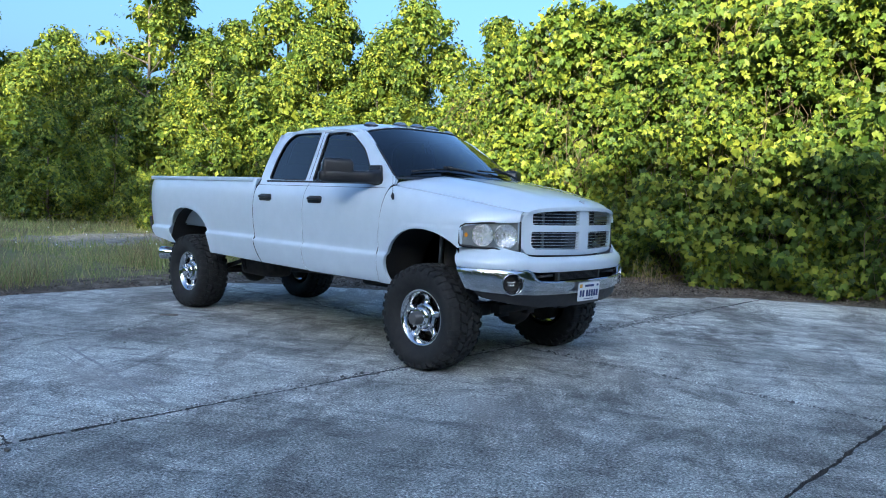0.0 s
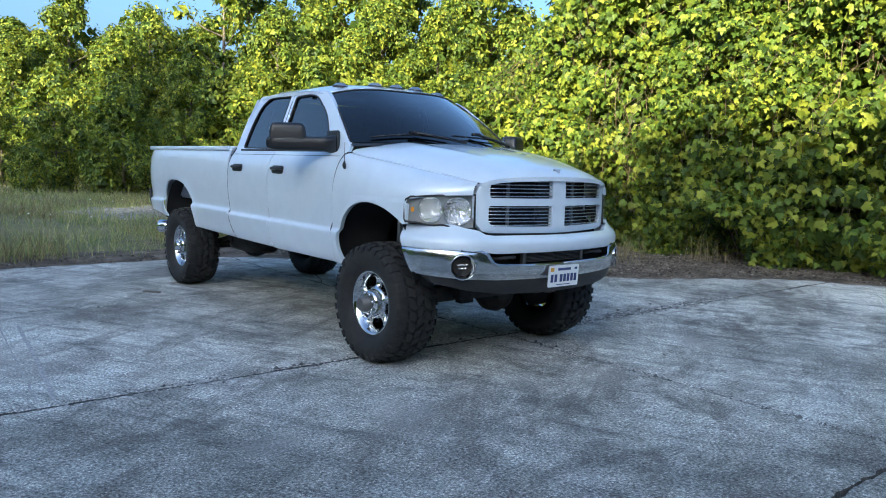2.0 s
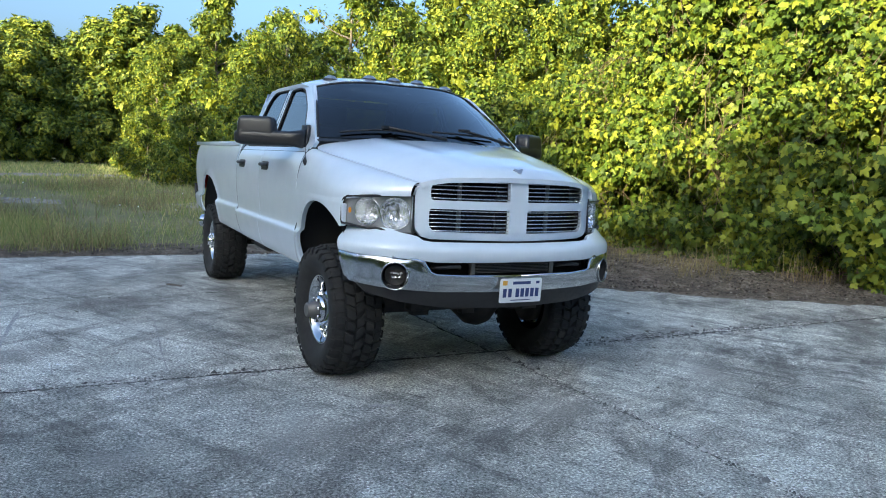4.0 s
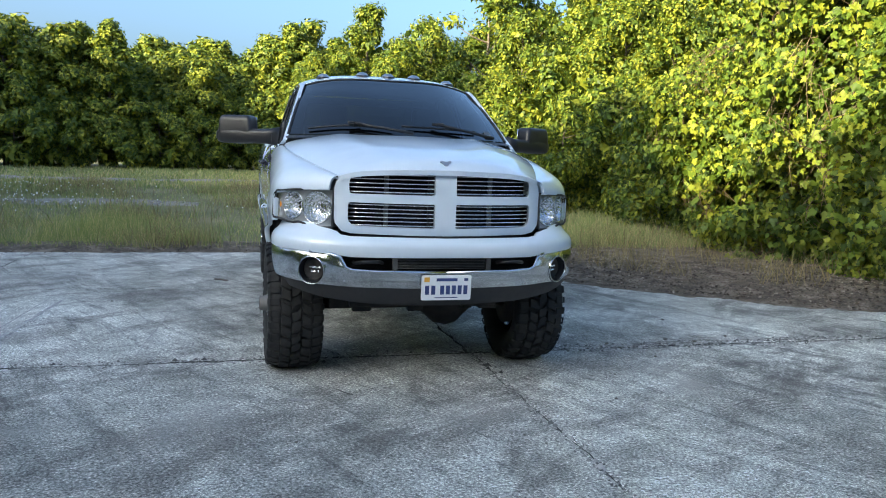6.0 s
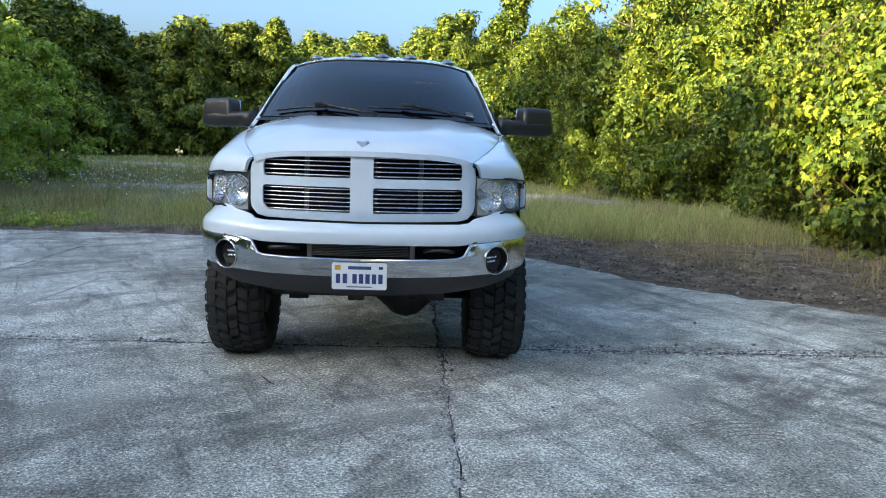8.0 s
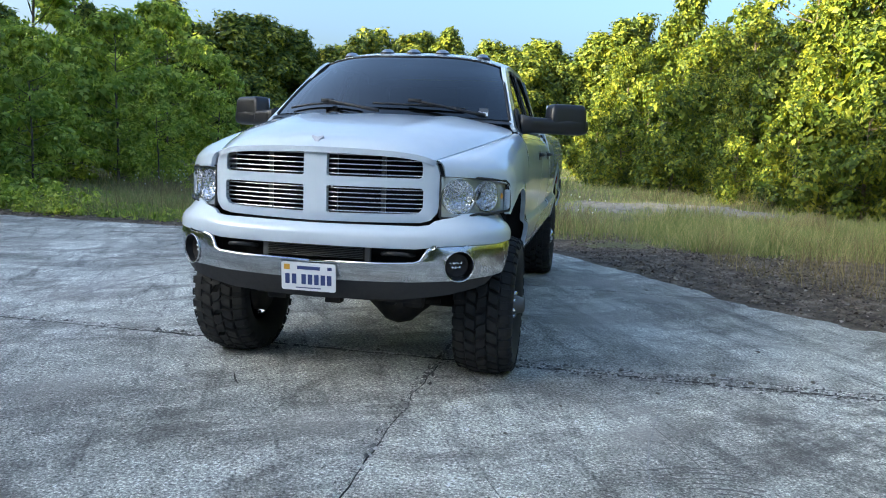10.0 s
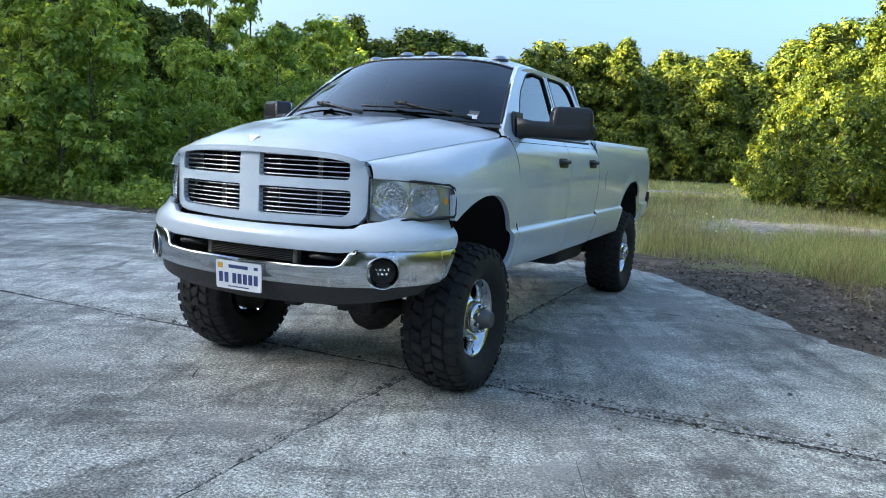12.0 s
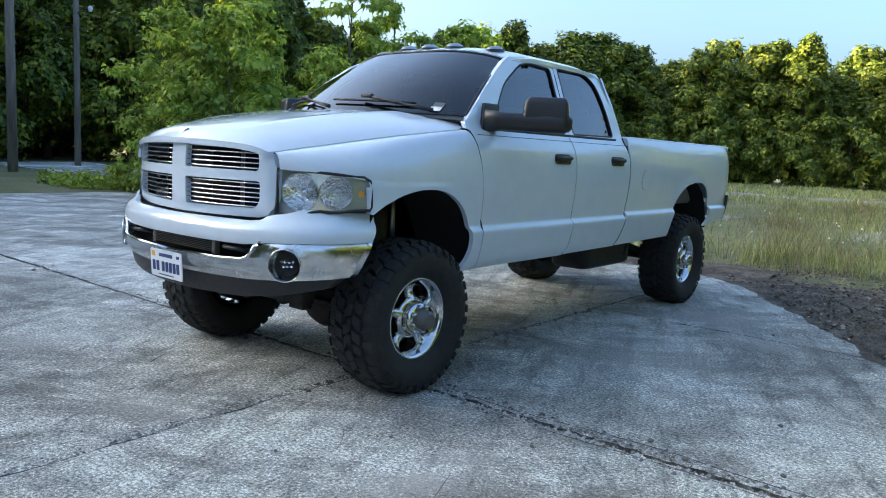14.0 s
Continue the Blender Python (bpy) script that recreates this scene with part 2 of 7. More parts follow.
for x, y, long, across, angle, k in ((-2.25, -1.1, 0.6, 0.35, 20, 0.4), (-3.1, 1.5, 0.5, 1.5, 4, 0.35), (1.75, -0.8, 0.8, 0.4, 80, 0.4), (2.0, 2.95, 0.9, 0.4, 150, 0.4), (-1.45, -1.0, 0.9, 0.5, 70, 0.35), (0.1, -1.2, 0.7, 0.35, 20, 0.3), (-4.6, 3.9, 2.2, 0.5, 5, 0.4), (1.6, 1.7, 1.0, 1.3, 0, 0.35), (1.5, 3.6, 0.9, 0.9, 0, 0.35)):
    base = a.mix(a.calc("MULTIPLY", spot(x, y, long, across, angle), k), base, (0.80, 0.78, 0.74))
tone = a.ramp(a.own(), (0.0, 0.91), (1.0, 1.03))
a.colour(a.mix(1.0, base, tone, "MULTIPLY"))
a.bump(a.calc("ADD", a.calc("SUBTRACT", grit, a.calc("MULTIPLY", stones, 0.5)), a.calc("MULTIPLY", stain, 0.4)), 1.0, 0.018)
M["concrete"] = a.m
a = Mat("joint_dirt", rough=0.95)
a.colour(a.ramp(a.noise(60.0, 5.0), (0.3, (0.035, 0.034, 0.032)), (0.7, (0.15, 0.144, 0.132))))
a.bump(a.noise(90.0, 4.0), 0.8, 0.01)
M["joint"] = a.m
a = Mat("bare_soil", rough=0.95)
n1, n2 = a.noise(3.2, 10.0, 0.72), a.noise(38.0, 7.0, 0.8)
c = a.ramp(n1, (0.36, (0.085, 0.066, 0.05)), (0.5, (0.175, 0.140, 0.108)), (0.64, (0.33, 0.28, 0.225)))
a.colour(a.mix(0.8, c, a.ramp(n2, (0.3, 0.35), (0.7, 1.5)), "MULTIPLY"))
a.bump(a.calc("ADD", n2, n1), 1.0, 0.06)
M["soil"] = a.m
a = Mat("meadow_ground", rough=0.95)
n1, n2 = a.noise(0.35, 5.0, 0.6), a.noise(18.0, 5.0, 0.7)
c = a.ramp(n1, (0.3, (0.12, 0.135, 0.05)), (0.5, (0.18, 0.175, 0.08)), (0.68, (0.27, 0.235, 0.14)))
a.colour(a.mix(0.8, c, a.ramp(n2, (0.3, 0.5), (0.7, 1.4)), "MULTIPLY"))
a.bump(n2, 0.8, 0.05)
M["meadow"] = a.m
a = Mat("gravel", rough=0.95)
a.colour(a.ramp(a.cells(14.0, out="Color"), (0.2, (0.14, 0.128, 0.11)), (0.8, (0.32, 0.295, 0.26))))
a.bump(a.cells(14.0), 0.8, 0.02)
M["gravel"] = a.m
# darkened leaf colour: the shade deep inside the vines is painted in
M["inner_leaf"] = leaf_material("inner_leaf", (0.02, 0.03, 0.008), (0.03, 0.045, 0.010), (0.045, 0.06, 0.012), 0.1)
M["vine_leaf"] = leaf_material("vine_leaf", (0.028, 0.054, 0.012), (0.105, 0.165, 0.024), (0.25, 0.285, 0.040), 0.30)
M["tree_leaf"] = leaf_material("tree_leaf", (0.032, 0.060, 0.013), (0.112, 0.165, 0.025), (0.26, 0.28, 0.036), 0.28)
M["young_leaf"] = leaf_material("young_leaf", (0.17, 0.26, 0.06), (0.33, 0.44, 0.12), (0.54, 0.62, 0.20), 0.55)
M["far_leaf"] = leaf_material("far_leaf", (0.036, 0.068, 0.018), (0.125, 0.175, 0.032), (0.29, 0.31, 0.046), 0.28)
a = Mat("bark", rough=0.9)
a.colour(a.ramp(a.noise(12.0, 6.0, 0.65, a.coords((1, 1, 0.2))), (0.3, (0.055, 0.042, 0.032)), (0.7, (0.18, 0.15, 0.12))))
a.bump(a.noise(25.0, 5.0, 0.6, a.coords((1, 1, 0.2))), 0.7, 0.02)
M["bark"] = a.m
a = Mat("dry_vine", rough=0.9)
a.colour(a.ramp(a.island(), (0.0, (0.09, 0.06, 0.04)), (1.0, (0.26, 0.19, 0.13))))
M["dryvine"] = a.m
a = Mat("grass_blade", rough=0.6)
a.colour(a.ramp(a.island(), (0.0, (0.13, 0.19, 0.055)), (0.45, (0.24, 0.285, 0.10)), (0.75, (0.36, 0.355, 0.155)), (1.0, (0.52, 0.44, 0.24))))
M["grass"] = a.leafy(0.25).m
a = Mat("dry_grass", rough=0.8)
a.colour(a.ramp(a.island(), (0.0, (0.12, 0.10, 0.05)), (0.6, (0.24, 0.20, 0.10)), (1.0, (0.38, 0.31, 0.17))))
M["drygrass"] = a.leafy(0.2).m
a = Mat("pale_mortar", rough=0.95)
a.colour(a.ramp(a.noise(40.0, 6.0, 0.75), (0.38, (0.20, 0.20, 0.196)), (0.5, (0.44, 0.436, 0.425)), (0.64, (0.66, 0.65, 0.63))))
a.bump(a.noise(80.0, 4.0, 0.7), 0.8, 0.01)
M["mortar"] = a.m
a = Mat("dead_leaf", rough=0.8)
a.colour(a.ramp(a.island(), (0.0, (0.040, 0.028, 0.020)), (0.5, (0.11, 0.082, 0.06)), (0.8, (0.22, 0.175, 0.135)), (1.0, (0.40, 0.35, 0.285))))
M["deadleaf"] = a.m
a = Mat("joint_stones", rough=0.95)
a.colour(a.ramp(a.island(), (0.0, (0.08, 0.078, 0.074)), (0.6, (0.26, 0.255, 0.24)), (1.0, (0.58, 0.565, 0.54))))
M["grit"] = a.m
M["scuff"] = Mat("rubber_scuff", (0.21, 0.205, 0.195), 0.9).m
M["petal"] = Mat("white_petal", (0.75, 0.75, 0.70), 0.7).m
a = Mat("weathered_pole_wood", rough=0.9)
a.colour(a.ramp(a.noise(9.0, 6.0, 0.6, a.coords((1, 1, 0.1))), (0.3, (0.10, 0.085, 0.07)), (0.7, (0.24, 0.21, 0.18))))
M["polewood"] = a.m
a = Mat("old_asphalt", rough=0.9)
a.colour(a.ramp(a.noise(3.0, 6.0), (0.3, (0.05, 0.05, 0.052)), (0.7, (0.15, 0.145, 0.14))))
M["asphalt"] = a.m


# ---- mesh helpers ----
def part(name, bm, material, parent, label="", smooth=True):
    """Links a bmesh as one mesh object under a thing or under a part."""
    me = bpy.data.meshes.new(name)
    bmesh.ops.recalc_face_normals(bm, faces=bm.faces)
    for f in bm.faces:
        f.smooth = smooth
    bm.to_mesh(me)
    bm.free()
    me.materials.append(material)
    ob = new(name, me)
    if parent:
        ob.parent = parent
    return tagged(ob, label)


def again(ob, parent, m=None):
    """Another object on the same mesh, under parent, at the local pose m."""
    o = bpy.data.objects.new(ob.name.split(".")[0], ob.data)
    scene.collection.objects.link(o)
    o.parent = parent
    o.matrix_basis = m if m else ob.matrix_basis.copy()
    if ob.get("label"):
        o["label"] = ob["label"]
    return o


def box(bm, x0, x1, y0, y1, z0, z1, bevel=0.0, segments=2):
    made = bmesh.ops.create_cube(bm, size=1.0, matrix=Matrix.LocRotScale(((x0 + x1) / 2, (y0 + y1) / 2, (z0 + z1) / 2), None, (x1 - x0, y1 - y0, z1 - z0)))
    if bevel:
        edges = list({e for v in made["verts"] for e in v.link_edges})
        bmesh.ops.bevel(bm, geom=edges, offset=bevel, segments=segments, profile=0.7, affect="EDGES")


def tube(bm, points, radius, sides=8, caps=True):
    """A round tube along points; radius is one number or one for each point."""
    pts = [Vector(p) for p in points]
    radii = radius if isinstance(radius, (list, tuple)) else [radius] * len(pts)
    rings, up = [], None
    for i, p in enumerate(pts):
        d = (pts[min(i + 1, len(pts) - 1)] - pts[max(i - 1, 0)]).normalized()
        if up is None:
            up = d.orthogonal().normalized()
        up = (up - d * up.dot(d)).normalized()
        side = d.cross(up)
        rings.append([bm.verts.new(p + (up * math.cos(k) + side * math.sin(k)) * radii[i]) for k in (2 * math.pi * j / sides for j in range(sides))])
    for r, s in zip(rings, rings[1:]):
        for j in range(sides):
            bm.faces.new((r[j], r[(j + 1) % sides], s[(j + 1) % sides], s[j]))
    if caps:
        bm.faces.new(rings[0][::-1])
        bm.faces.new(rings[-1])


def lathe(bm, profile, sides=48, axis="X", centre=(0, 0, 0)):
    """Turns a profile of (along, radius) round an axis."""
    rings = []
    for a, r in profile:
        ring = []
        for j in range(sides):
            k = 2 * math.pi * j / sides
            c, s = r * math.cos(k), r * math.sin(k)
            p = {"X": (a, c, s), "Y": (c, a, s), "Z": (c, s, a)}[axis]
            ring.append(bm.verts.new(Vector(p) + Vector(centre)))
        rings.append(ring)
    for r, s in zip(rings, rings[1:]):
        for j in range(sides):
            bm.faces.new((r[j], r[(j + 1) % sides], s[(j + 1) % sides], s[j]))
    return rings


def smooth_table(*rows):
    """A smooth function through (at, value) rows."""
    xs, vs = [r[0] for r in rows], [r[1] for r in rows]
    sl = []
    for i in range(len(xs)):
        lo, hi = max(i - 1, 0), min(i + 1, len(xs) - 1)
        sl.append((vs[hi] - vs[lo]) / (xs[hi] - xs[lo]))

    def f(x):
        if x <= xs[0]:
            return vs[0] + sl[0] * (x - xs[0])
        if x >= xs[-1]:
            return vs[-1] + sl[-1] * (x - xs[-1])
        i = max(k for k in range(len(xs) - 1) if xs[k] <= x)
        h = xs[i + 1] - xs[i]
        t = (x - xs[i]) / h
        return (vs[i] * (2 * t ** 3 - 3 * t * t + 1) + sl[i] * h * (t ** 3 - 2 * t * t + t)
                + vs[i + 1] * (3 * t * t - 2 * t ** 3) + sl[i + 1] * h * (t ** 3 - t * t))

    return f


def rounded(points, radius, steps=5):
    """A closed outline with its corners rounded; radius is one number or one for each corner."""
    out, n = [], len(points)
    for i, p in enumerate(points):
        p, a, b = Vector(p), Vector(points[i - 1]), Vector(points[(i + 1) % n])
        r = radius[i] if isinstance(radius, (list, tuple)) else radius
        if not r:
            out.append(tuple(p))
            continue
        u, v = (a - p), (b - p)
        r = min(r, u.length * 0.49, v.length * 0.49)
        u, v = p + u.normalized() * r, p + v.normalized() * r
        for k in range(steps + 1):
            t = k / steps
            out.append(tuple((1 - t) ** 2 * u + 2 * t * (1 - t) * p + t * t * v))
    return out


def swept(points, steps=4):
    """An open line made smooth through its points."""
    pts = [Vector(p) for p in points]
    out = []
    for i in range(len(pts) - 1):
        p0, p1, p2, p3 = pts[max(i - 1, 0)], pts[i], pts[i + 1], pts[min(i + 2, len(pts) - 1)]
        for k in range(steps):
            t = k / steps
            out.append(tuple(0.5 * (2 * p1 + (p2 - p0) * t + (2 * p0 - 5 * p1 + 4 * p2 - p3) * t * t + (3 * p1 - p0 - 3 * p2 + p3) * t ** 3)))
    return out + [tuple(pts[-1])]


def ring_hole(cx, cy, rx, ry, n=24):
    return [(cx + rx * math.cos(2 * math.pi * k / n), cy + ry * math.sin(2 * math.pi * k / n)) for k in range(n)]


def area2(poly):
    return sum(a[0] * b[1] - b[0] * a[1] for a, b in zip(poly, poly[1:] + poly[:1]))


def cut(poly, axis, value, keep):
    out = []
    for a, b in zip(poly, poly[1:] + poly[:1]):
        ia, ib = keep * (a[axis] - value) >= -1e-9, keep * (b[axis] - value) >= -1e-9
        if ia:
            out.append(a)
        if ia != ib:
            t = (value - a[axis]) / (b[axis] - a[axis])
            out.append((a[0] + (b[0] - a[0]) * t, a[1] + (b[1] - a[1]) * t))
    return out


def sheet(outline, place, step, holes=(), lip=None, bm=None):
    """A curved panel: an outline in (u, v), cut into cells and laid on the surface place(u, v).
    lip: a function of the point that gives the way in which its rims are turned in."""
    poly = list(outline) if area2(list(outline)) > 0 else list(outline)[::-1]
    for hole in sorted(holes, key=lambda h: min(p[0] for p in h)):
        hole = list(hole) if area2(list(hole)) < 0 else list(hole)[::-1]
        i, j = min(((i, j) for i in range(len(poly)) for j in range(len(hole))), key=lambda q: (poly[q[0]][0] - hole[q[1]][0]) ** 2 + (poly[q[0]][1] - hole[q[1]][1]) ** 2)
        poly = poly[:i + 1] + hole[j:] + hole[:j + 1] + poly[i:]
    bm = bm or bmesh.new()
    du, dv = step if isinstance(step, tuple) else (step, step)
    u0, u1 = min(p[0] for p in poly), max(p[0] for p in poly)
    v0, v1 = min(p[1] for p in poly), max(p[1] for p in poly)
    nu, nv = max(1, math.ceil((u1 - u0) / du)), max(1, math.ceil((v1 - v0) / dv))
    found, faces = {}, []
    for i in range(nu):
        a, b = u0 + (u1 - u0) * i / nu, u0 + (u1 - u0) * (i + 1) / nu
        col = cut(cut(poly, 0, a, 1), 0, b, -1)
        if len(col) < 3:
            continue
        for j in range(nv):
            c, d = v0 + (v1 - v0) * j / nv, v0 + (v1 - v0) * (j + 1) / nv
            cell = cut(cut(col, 1, c, 1), 1, d, -1)
            ring = []
            for p in cell:
                key = (round(p[0], 5), round(p[1], 5))
                if not ring or ring[-1] != key:
                    ring.append(key)
            while len(ring) > 1 and ring[0] == ring[-1]:
                ring.pop()
            k = 0
            while len(ring) > 2 and k < len(ring):
                p, q, r = ring[k - 2], ring[k - 1], ring[k]
                ax, ay, bx, by = p[0] - q[0], p[1] - q[1], r[0] - q[0], r[1] - q[1]
                if q == r or (abs(ax * by - ay * bx) < 1e-9 and ax * bx + ay * by > 0):
                    ring.pop(k - 1 if k else len(ring) - 1)
                    k = 0
                else:
                    k += 1
            if len(set(ring)) < 3 or abs(area2(ring)) < 1e-8:
                continue
            loops, stack = [], []
            for key in ring:
                if key in stack:
                    at = stack.index(key)
                    loops.append(stack[at:])
                    del stack[at:]
                stack.append(key)
            loops.append(stack)
            for loop in loops:
                if len(loop) < 3 or area2(loop) < 1e-8:
                    continue
                for key in loop:
                    if key not in found:
                        found[key] = bm.verts.new(place(*key))
                try:
                    faces.append(bm.faces.new([found[k] for k in loop]))
                except ValueError:
                    pass
    if lip:
        rim = [e for e in bm.edges if len(e.link_faces) == 1]
        rim_verts = {v for e in rim for v in e.verts}
        inner = {v: bm.verts.new(v.co + Vector(lip(v.co))) for v in rim_verts}
        for e in rim:
            e.smooth = False
            bm.faces.new((e.verts[0], e.verts[1], inner[e.verts[1]], inner[e.verts[0]]))
    return bm


def both(name, bm, material, parent, label=""):
    """A part of the +x side and its mirror image on the -x side."""
    one = part(name, bm, material, parent, label)
    me = one.data.copy()
    me.transform(Matrix.Diagonal((-1, 1, 1, 1)))
    me.flip_normals()
    two = new(name, me)
    two.parent = parent
    tagged(two, label)
    return one, two

# ---- ground, concrete, soil ----
def lot_edge(x, y):
    """How far a place lies outside the concrete: over 0 is soil or meadow."""
    return max(y - 6.15, -13.6 - x)


def ground_z(x, y):
    out = lot_edge(x, y)
    if out < 0.25:
        return -0.07
    h = 0.015 + 0.05 * noise.noise((x * 0.35, y * 0.35, 3.0)) + 0.02 * noise.noise((x * 1.3, y * 1.3, 7.0))
    return h * min(1.0, out) + 0.01


def spaced(lo, hi, step, far):
    mid = list(np.arange(lo, hi + 0.01, step))
    out, d = [], step
    while mid[-1] + sum(out) < far:
        d *= 1.35
        out.append(d)
    top = list(mid[-1] + np.cumsum(out))
    low = list(mid[0] - np.cumsum(out))[::-1]
    return [float(v) for v in low + mid + top]


bm = bmesh.new()
gx, gy = spaced(-30, 22, 0.5, 1600), spaced(-10, 40, 0.5, 1600)
grid = [[bm.verts.new((x, y, ground_z(x, y))) for x in gx] for y in gy]
for r, s in zip(grid, grid[1:]):
    for j in range(len(gx) - 1):
        bm.faces.new((r[j], r[j + 1], s[j + 1], s[j]))
ground = part("ground", bm, M["meadow"], None)
tagged(ground, "overgrown meadow ground with patchy grass", "ground", kind="structure")

# bed of dirt that shows in the joints
bm = bmesh.new()
box(bm, -13.58, 9.5, -12.2, 6.12, -0.06, -0.036)
pavement = part("pavement", bm, M["joint"], None, smooth=False)
tagged(pavement, "weathered grey concrete lot with dirt-filled joints", "pavement", kind="structure")

# soil that has crept over the slabs beside the vines
soil_line = swept([(-0.4, 6.9), (0.35, 6.25), (1.2, 5.55), (1.93, 4.45), (2.44, 3.60), (3.27, 2.55), (4.83, 1.35), (6.1, 0.65), (7.0, -0.6), (7.5, -3.0), (7.9, -8.0), (8.2, -13)], 6)


SEG = np.array(soil_line)


def soil_depths(xy):
    """Signed distances past the ragged rim of the soil, for many places."""
    xy = np.asarray(xy, dtype=float)
    best, sign = np.full(len(xy), 99.0), np.ones(len(xy))
    for (x0, y0), (x1, y1) in zip(SEG, SEG[1:]):
        dx, dy = x1 - x0, y1 - y0
        rx, ry = xy[:, 0] - x0, xy[:, 1] - y0
        t = np.clip((rx * dx + ry * dy) / (dx * dx + dy * dy), 0, 1)
        d = np.hypot(rx - t * dx, ry - t * dy)
        closer = d < best
        best = np.where(closer, d, best)
        sign = np.where(closer, np.where(dx * ry - dy * rx > 0, 1.0, -1.0), sign)
    return best * sign


def soil_depth(x, y):
    return float(soil_depths([(x, y)])[0])


def soil_height(x, y, d):
    d = d + 0.22 * noise.noise((x * 1.1, y * 1.1, 1.0)) + 0.12 * noise.noise((x * 3.0, y * 3.0, 2.0)) + 0.06 * noise.noise((x * 8.0, y * 8.0, 3.0))
    if d < 0:
        return max(-0.04, 0.05 * d)
    return 0.010 * min(1.0, d * 3.0) + 0.035 * (1 - math.exp(-d * 0.6)) + 0.014 * noise.noise((x * 5.0, y * 5.0, 5.0)) * min(1, d * 2)


def soil_z(x, y):
    return soil_height(x, y, soil_depth(x, y))


bm = bmesh.new()
step = 0.065
sx, sy = np.arange(-0.6, 10.5, step), np.arange(-7.0, 8.6, step)
cells = np.array([(x, y) for y in sy for x in sx])
deep = soil_depths(cells)
near = {}
for n, ((x, y), d) in enumerate(zip(cells, deep)):
    if d > -0.6:
        near[(n % len(sx), n // len(sx))] = bm.verts.new((x, y, soil_height(float(x), float(y), float(d))))
for (ix, iy), v in near.items():
    q = [near.get(k) for k in ((ix + 1, iy), (ix + 1, iy + 1), (ix, iy + 1))]
    if all(q):
        bm.faces.new((v, *q))
soil = part("soil", bm, M["soil"], None)
tagged(soil, "bare brown soil with dead leaves creeping over the concrete", "soil", kind="structure")

# ---- the pickup truck: front towards -y, front axle over x = 0, y = 0 ----
truck = new("pickup_truck")
tagged(truck, "lifted white four-door pickup truck parked on cracked concrete", "truck")

side_x = smooth_table((0.60, 0.905), (0.66, 0.945), (0.72, 0.975), (0.80, 0.994), (0.88, 1.007), (0.908, 1.009), (0.920, 1.004), (0.938, 0.984),
                      (0.96, 0.981), (1.0, 0.984), (1.15, 0.999), (1.30, 1.002), (1.40, 0.990), (1.47, 0.965), (1.53, 0.928))
BELT = 1.53


def side(y, z):
    return Vector((side_x(z), y, z))


def inward(p):
    return (-0.014, 0, 0)


# seam between hood and wings
seam_x = smooth_table((-0.78, 0.628), (-0.47, 0.735), (-0.18, 0.815), (0.10, 0.868), (0.42, 0.895), (0.56, 0.90))
seam_z = smooth_table((-0.78, 1.340), (-0.47, 1.395), (-0.18, 1.443), (0.10, 1.483), (0.42, 1.522), (0.56, 1.54))
wing_x = smooth_table((-0.79, 0.660), (-0.70, 0.775), (-0.60, 0.868), (-0.50, 0.945), (-0.43, 0.978), (-0.30, 0.997), (0.0, 1.004), (0.3, 1.002), (0.56, 1.0))
wing_z = smooth_table((-0.79, 1.255), (-0.60, 1.240), (-0.43, 1.215), (-0.20, 1.20), (0.56, 1.20))


def wing(y, s):
    """The front wing: upright below s = 1.2, then rolling over to the hood's seam at s = 1.6."""
    if s <= 1.2:
        flare = 0.010 * math.exp(-((math.hypot(y - 0.0, s - 0.74) - 0.45) / 0.05) ** 2)
        return Vector((min(side_x(s) + 0.004, wing_x(y) + 0.01) + flare, y, s))
    k = min(1.0, (s - 1.2) / 0.4)
    z0 = wing_z(y)
    x = seam_x(y) + (wing_x(y) - seam_x(y)) * max(0.0, math.cos(k * math.pi / 2)) ** 0.85
    return Vector((x + (side_x(1.2) + 0.004 - wing_x(0.3)) * (1 - k) * (1 if y > -0.3 else 0), y, z0 + (seam_z(y) - z0) * math.sin(k * math.pi / 2) ** 0.95))


ARCH_F = swept([(-0.415, 1.045), (-0.33, 1.095), (-0.20, 1.145), (-0.03, 1.172), (0.14, 1.160), (0.27, 1.105), (0.365, 1.02), (0.418, 0.90), (0.425, 0.80), (0.395, 0.72), (0.365, 0.685)])
fender_outline = ARCH_F + [(0.40, 0.672), (0.528, 0.672)] + swept([(0.532, 1.05), (0.505, 1.25), (0.46, 1.42), (0.41, 1.60)]) + [(-0.775, 1.60), (-0.775, 1.215), (-0.60, 1.21), (-0.44, 1.205), (-0.432, 1.12), (-0.43, 1.05)]
fenders = both("fender", sheet(fender_outline, wing, (0.035, 0.012), lip=lambda p: (-0.03, 0, 0) if p.z < 1.19 else (-0.012, 0.026, -0.006)), M["white"], truck, "white front wing with a cut wheel arch")

front_door = [(0.541, 0.675), (1.585, 0.675)] + swept([(1.632, 0.74), (1.651, 0.95), (1.653, 1.25), (1.640, 1.45), (1.628, BELT)]) + [(0.445, BELT)] + swept([(0.47, 1.44), (0.513, 1.25), (0.541, 1.05), (0.541, 0.80)])
rear_door = [(1.60, 0.68), (2.40, 0.69)] + swept([(2.475, 0.82), (2.515, 0.95), (2.53, 1.10), (2.53, 1.40), (2.50, BELT)]) + [(1.640, BELT)] + swept([(1.650, 1.45), (1.661, 1.25), (1.659, 0.95), (1.641, 0.74)])
doors = both("front_door", sheet(front_door, side, (0.06, 0.011), lip=inward), M["white"], truck)
doors2 = both("rear_door", sheet(rear_door, side, (0.06, 0.011), lip=inward), M["white"], truck)

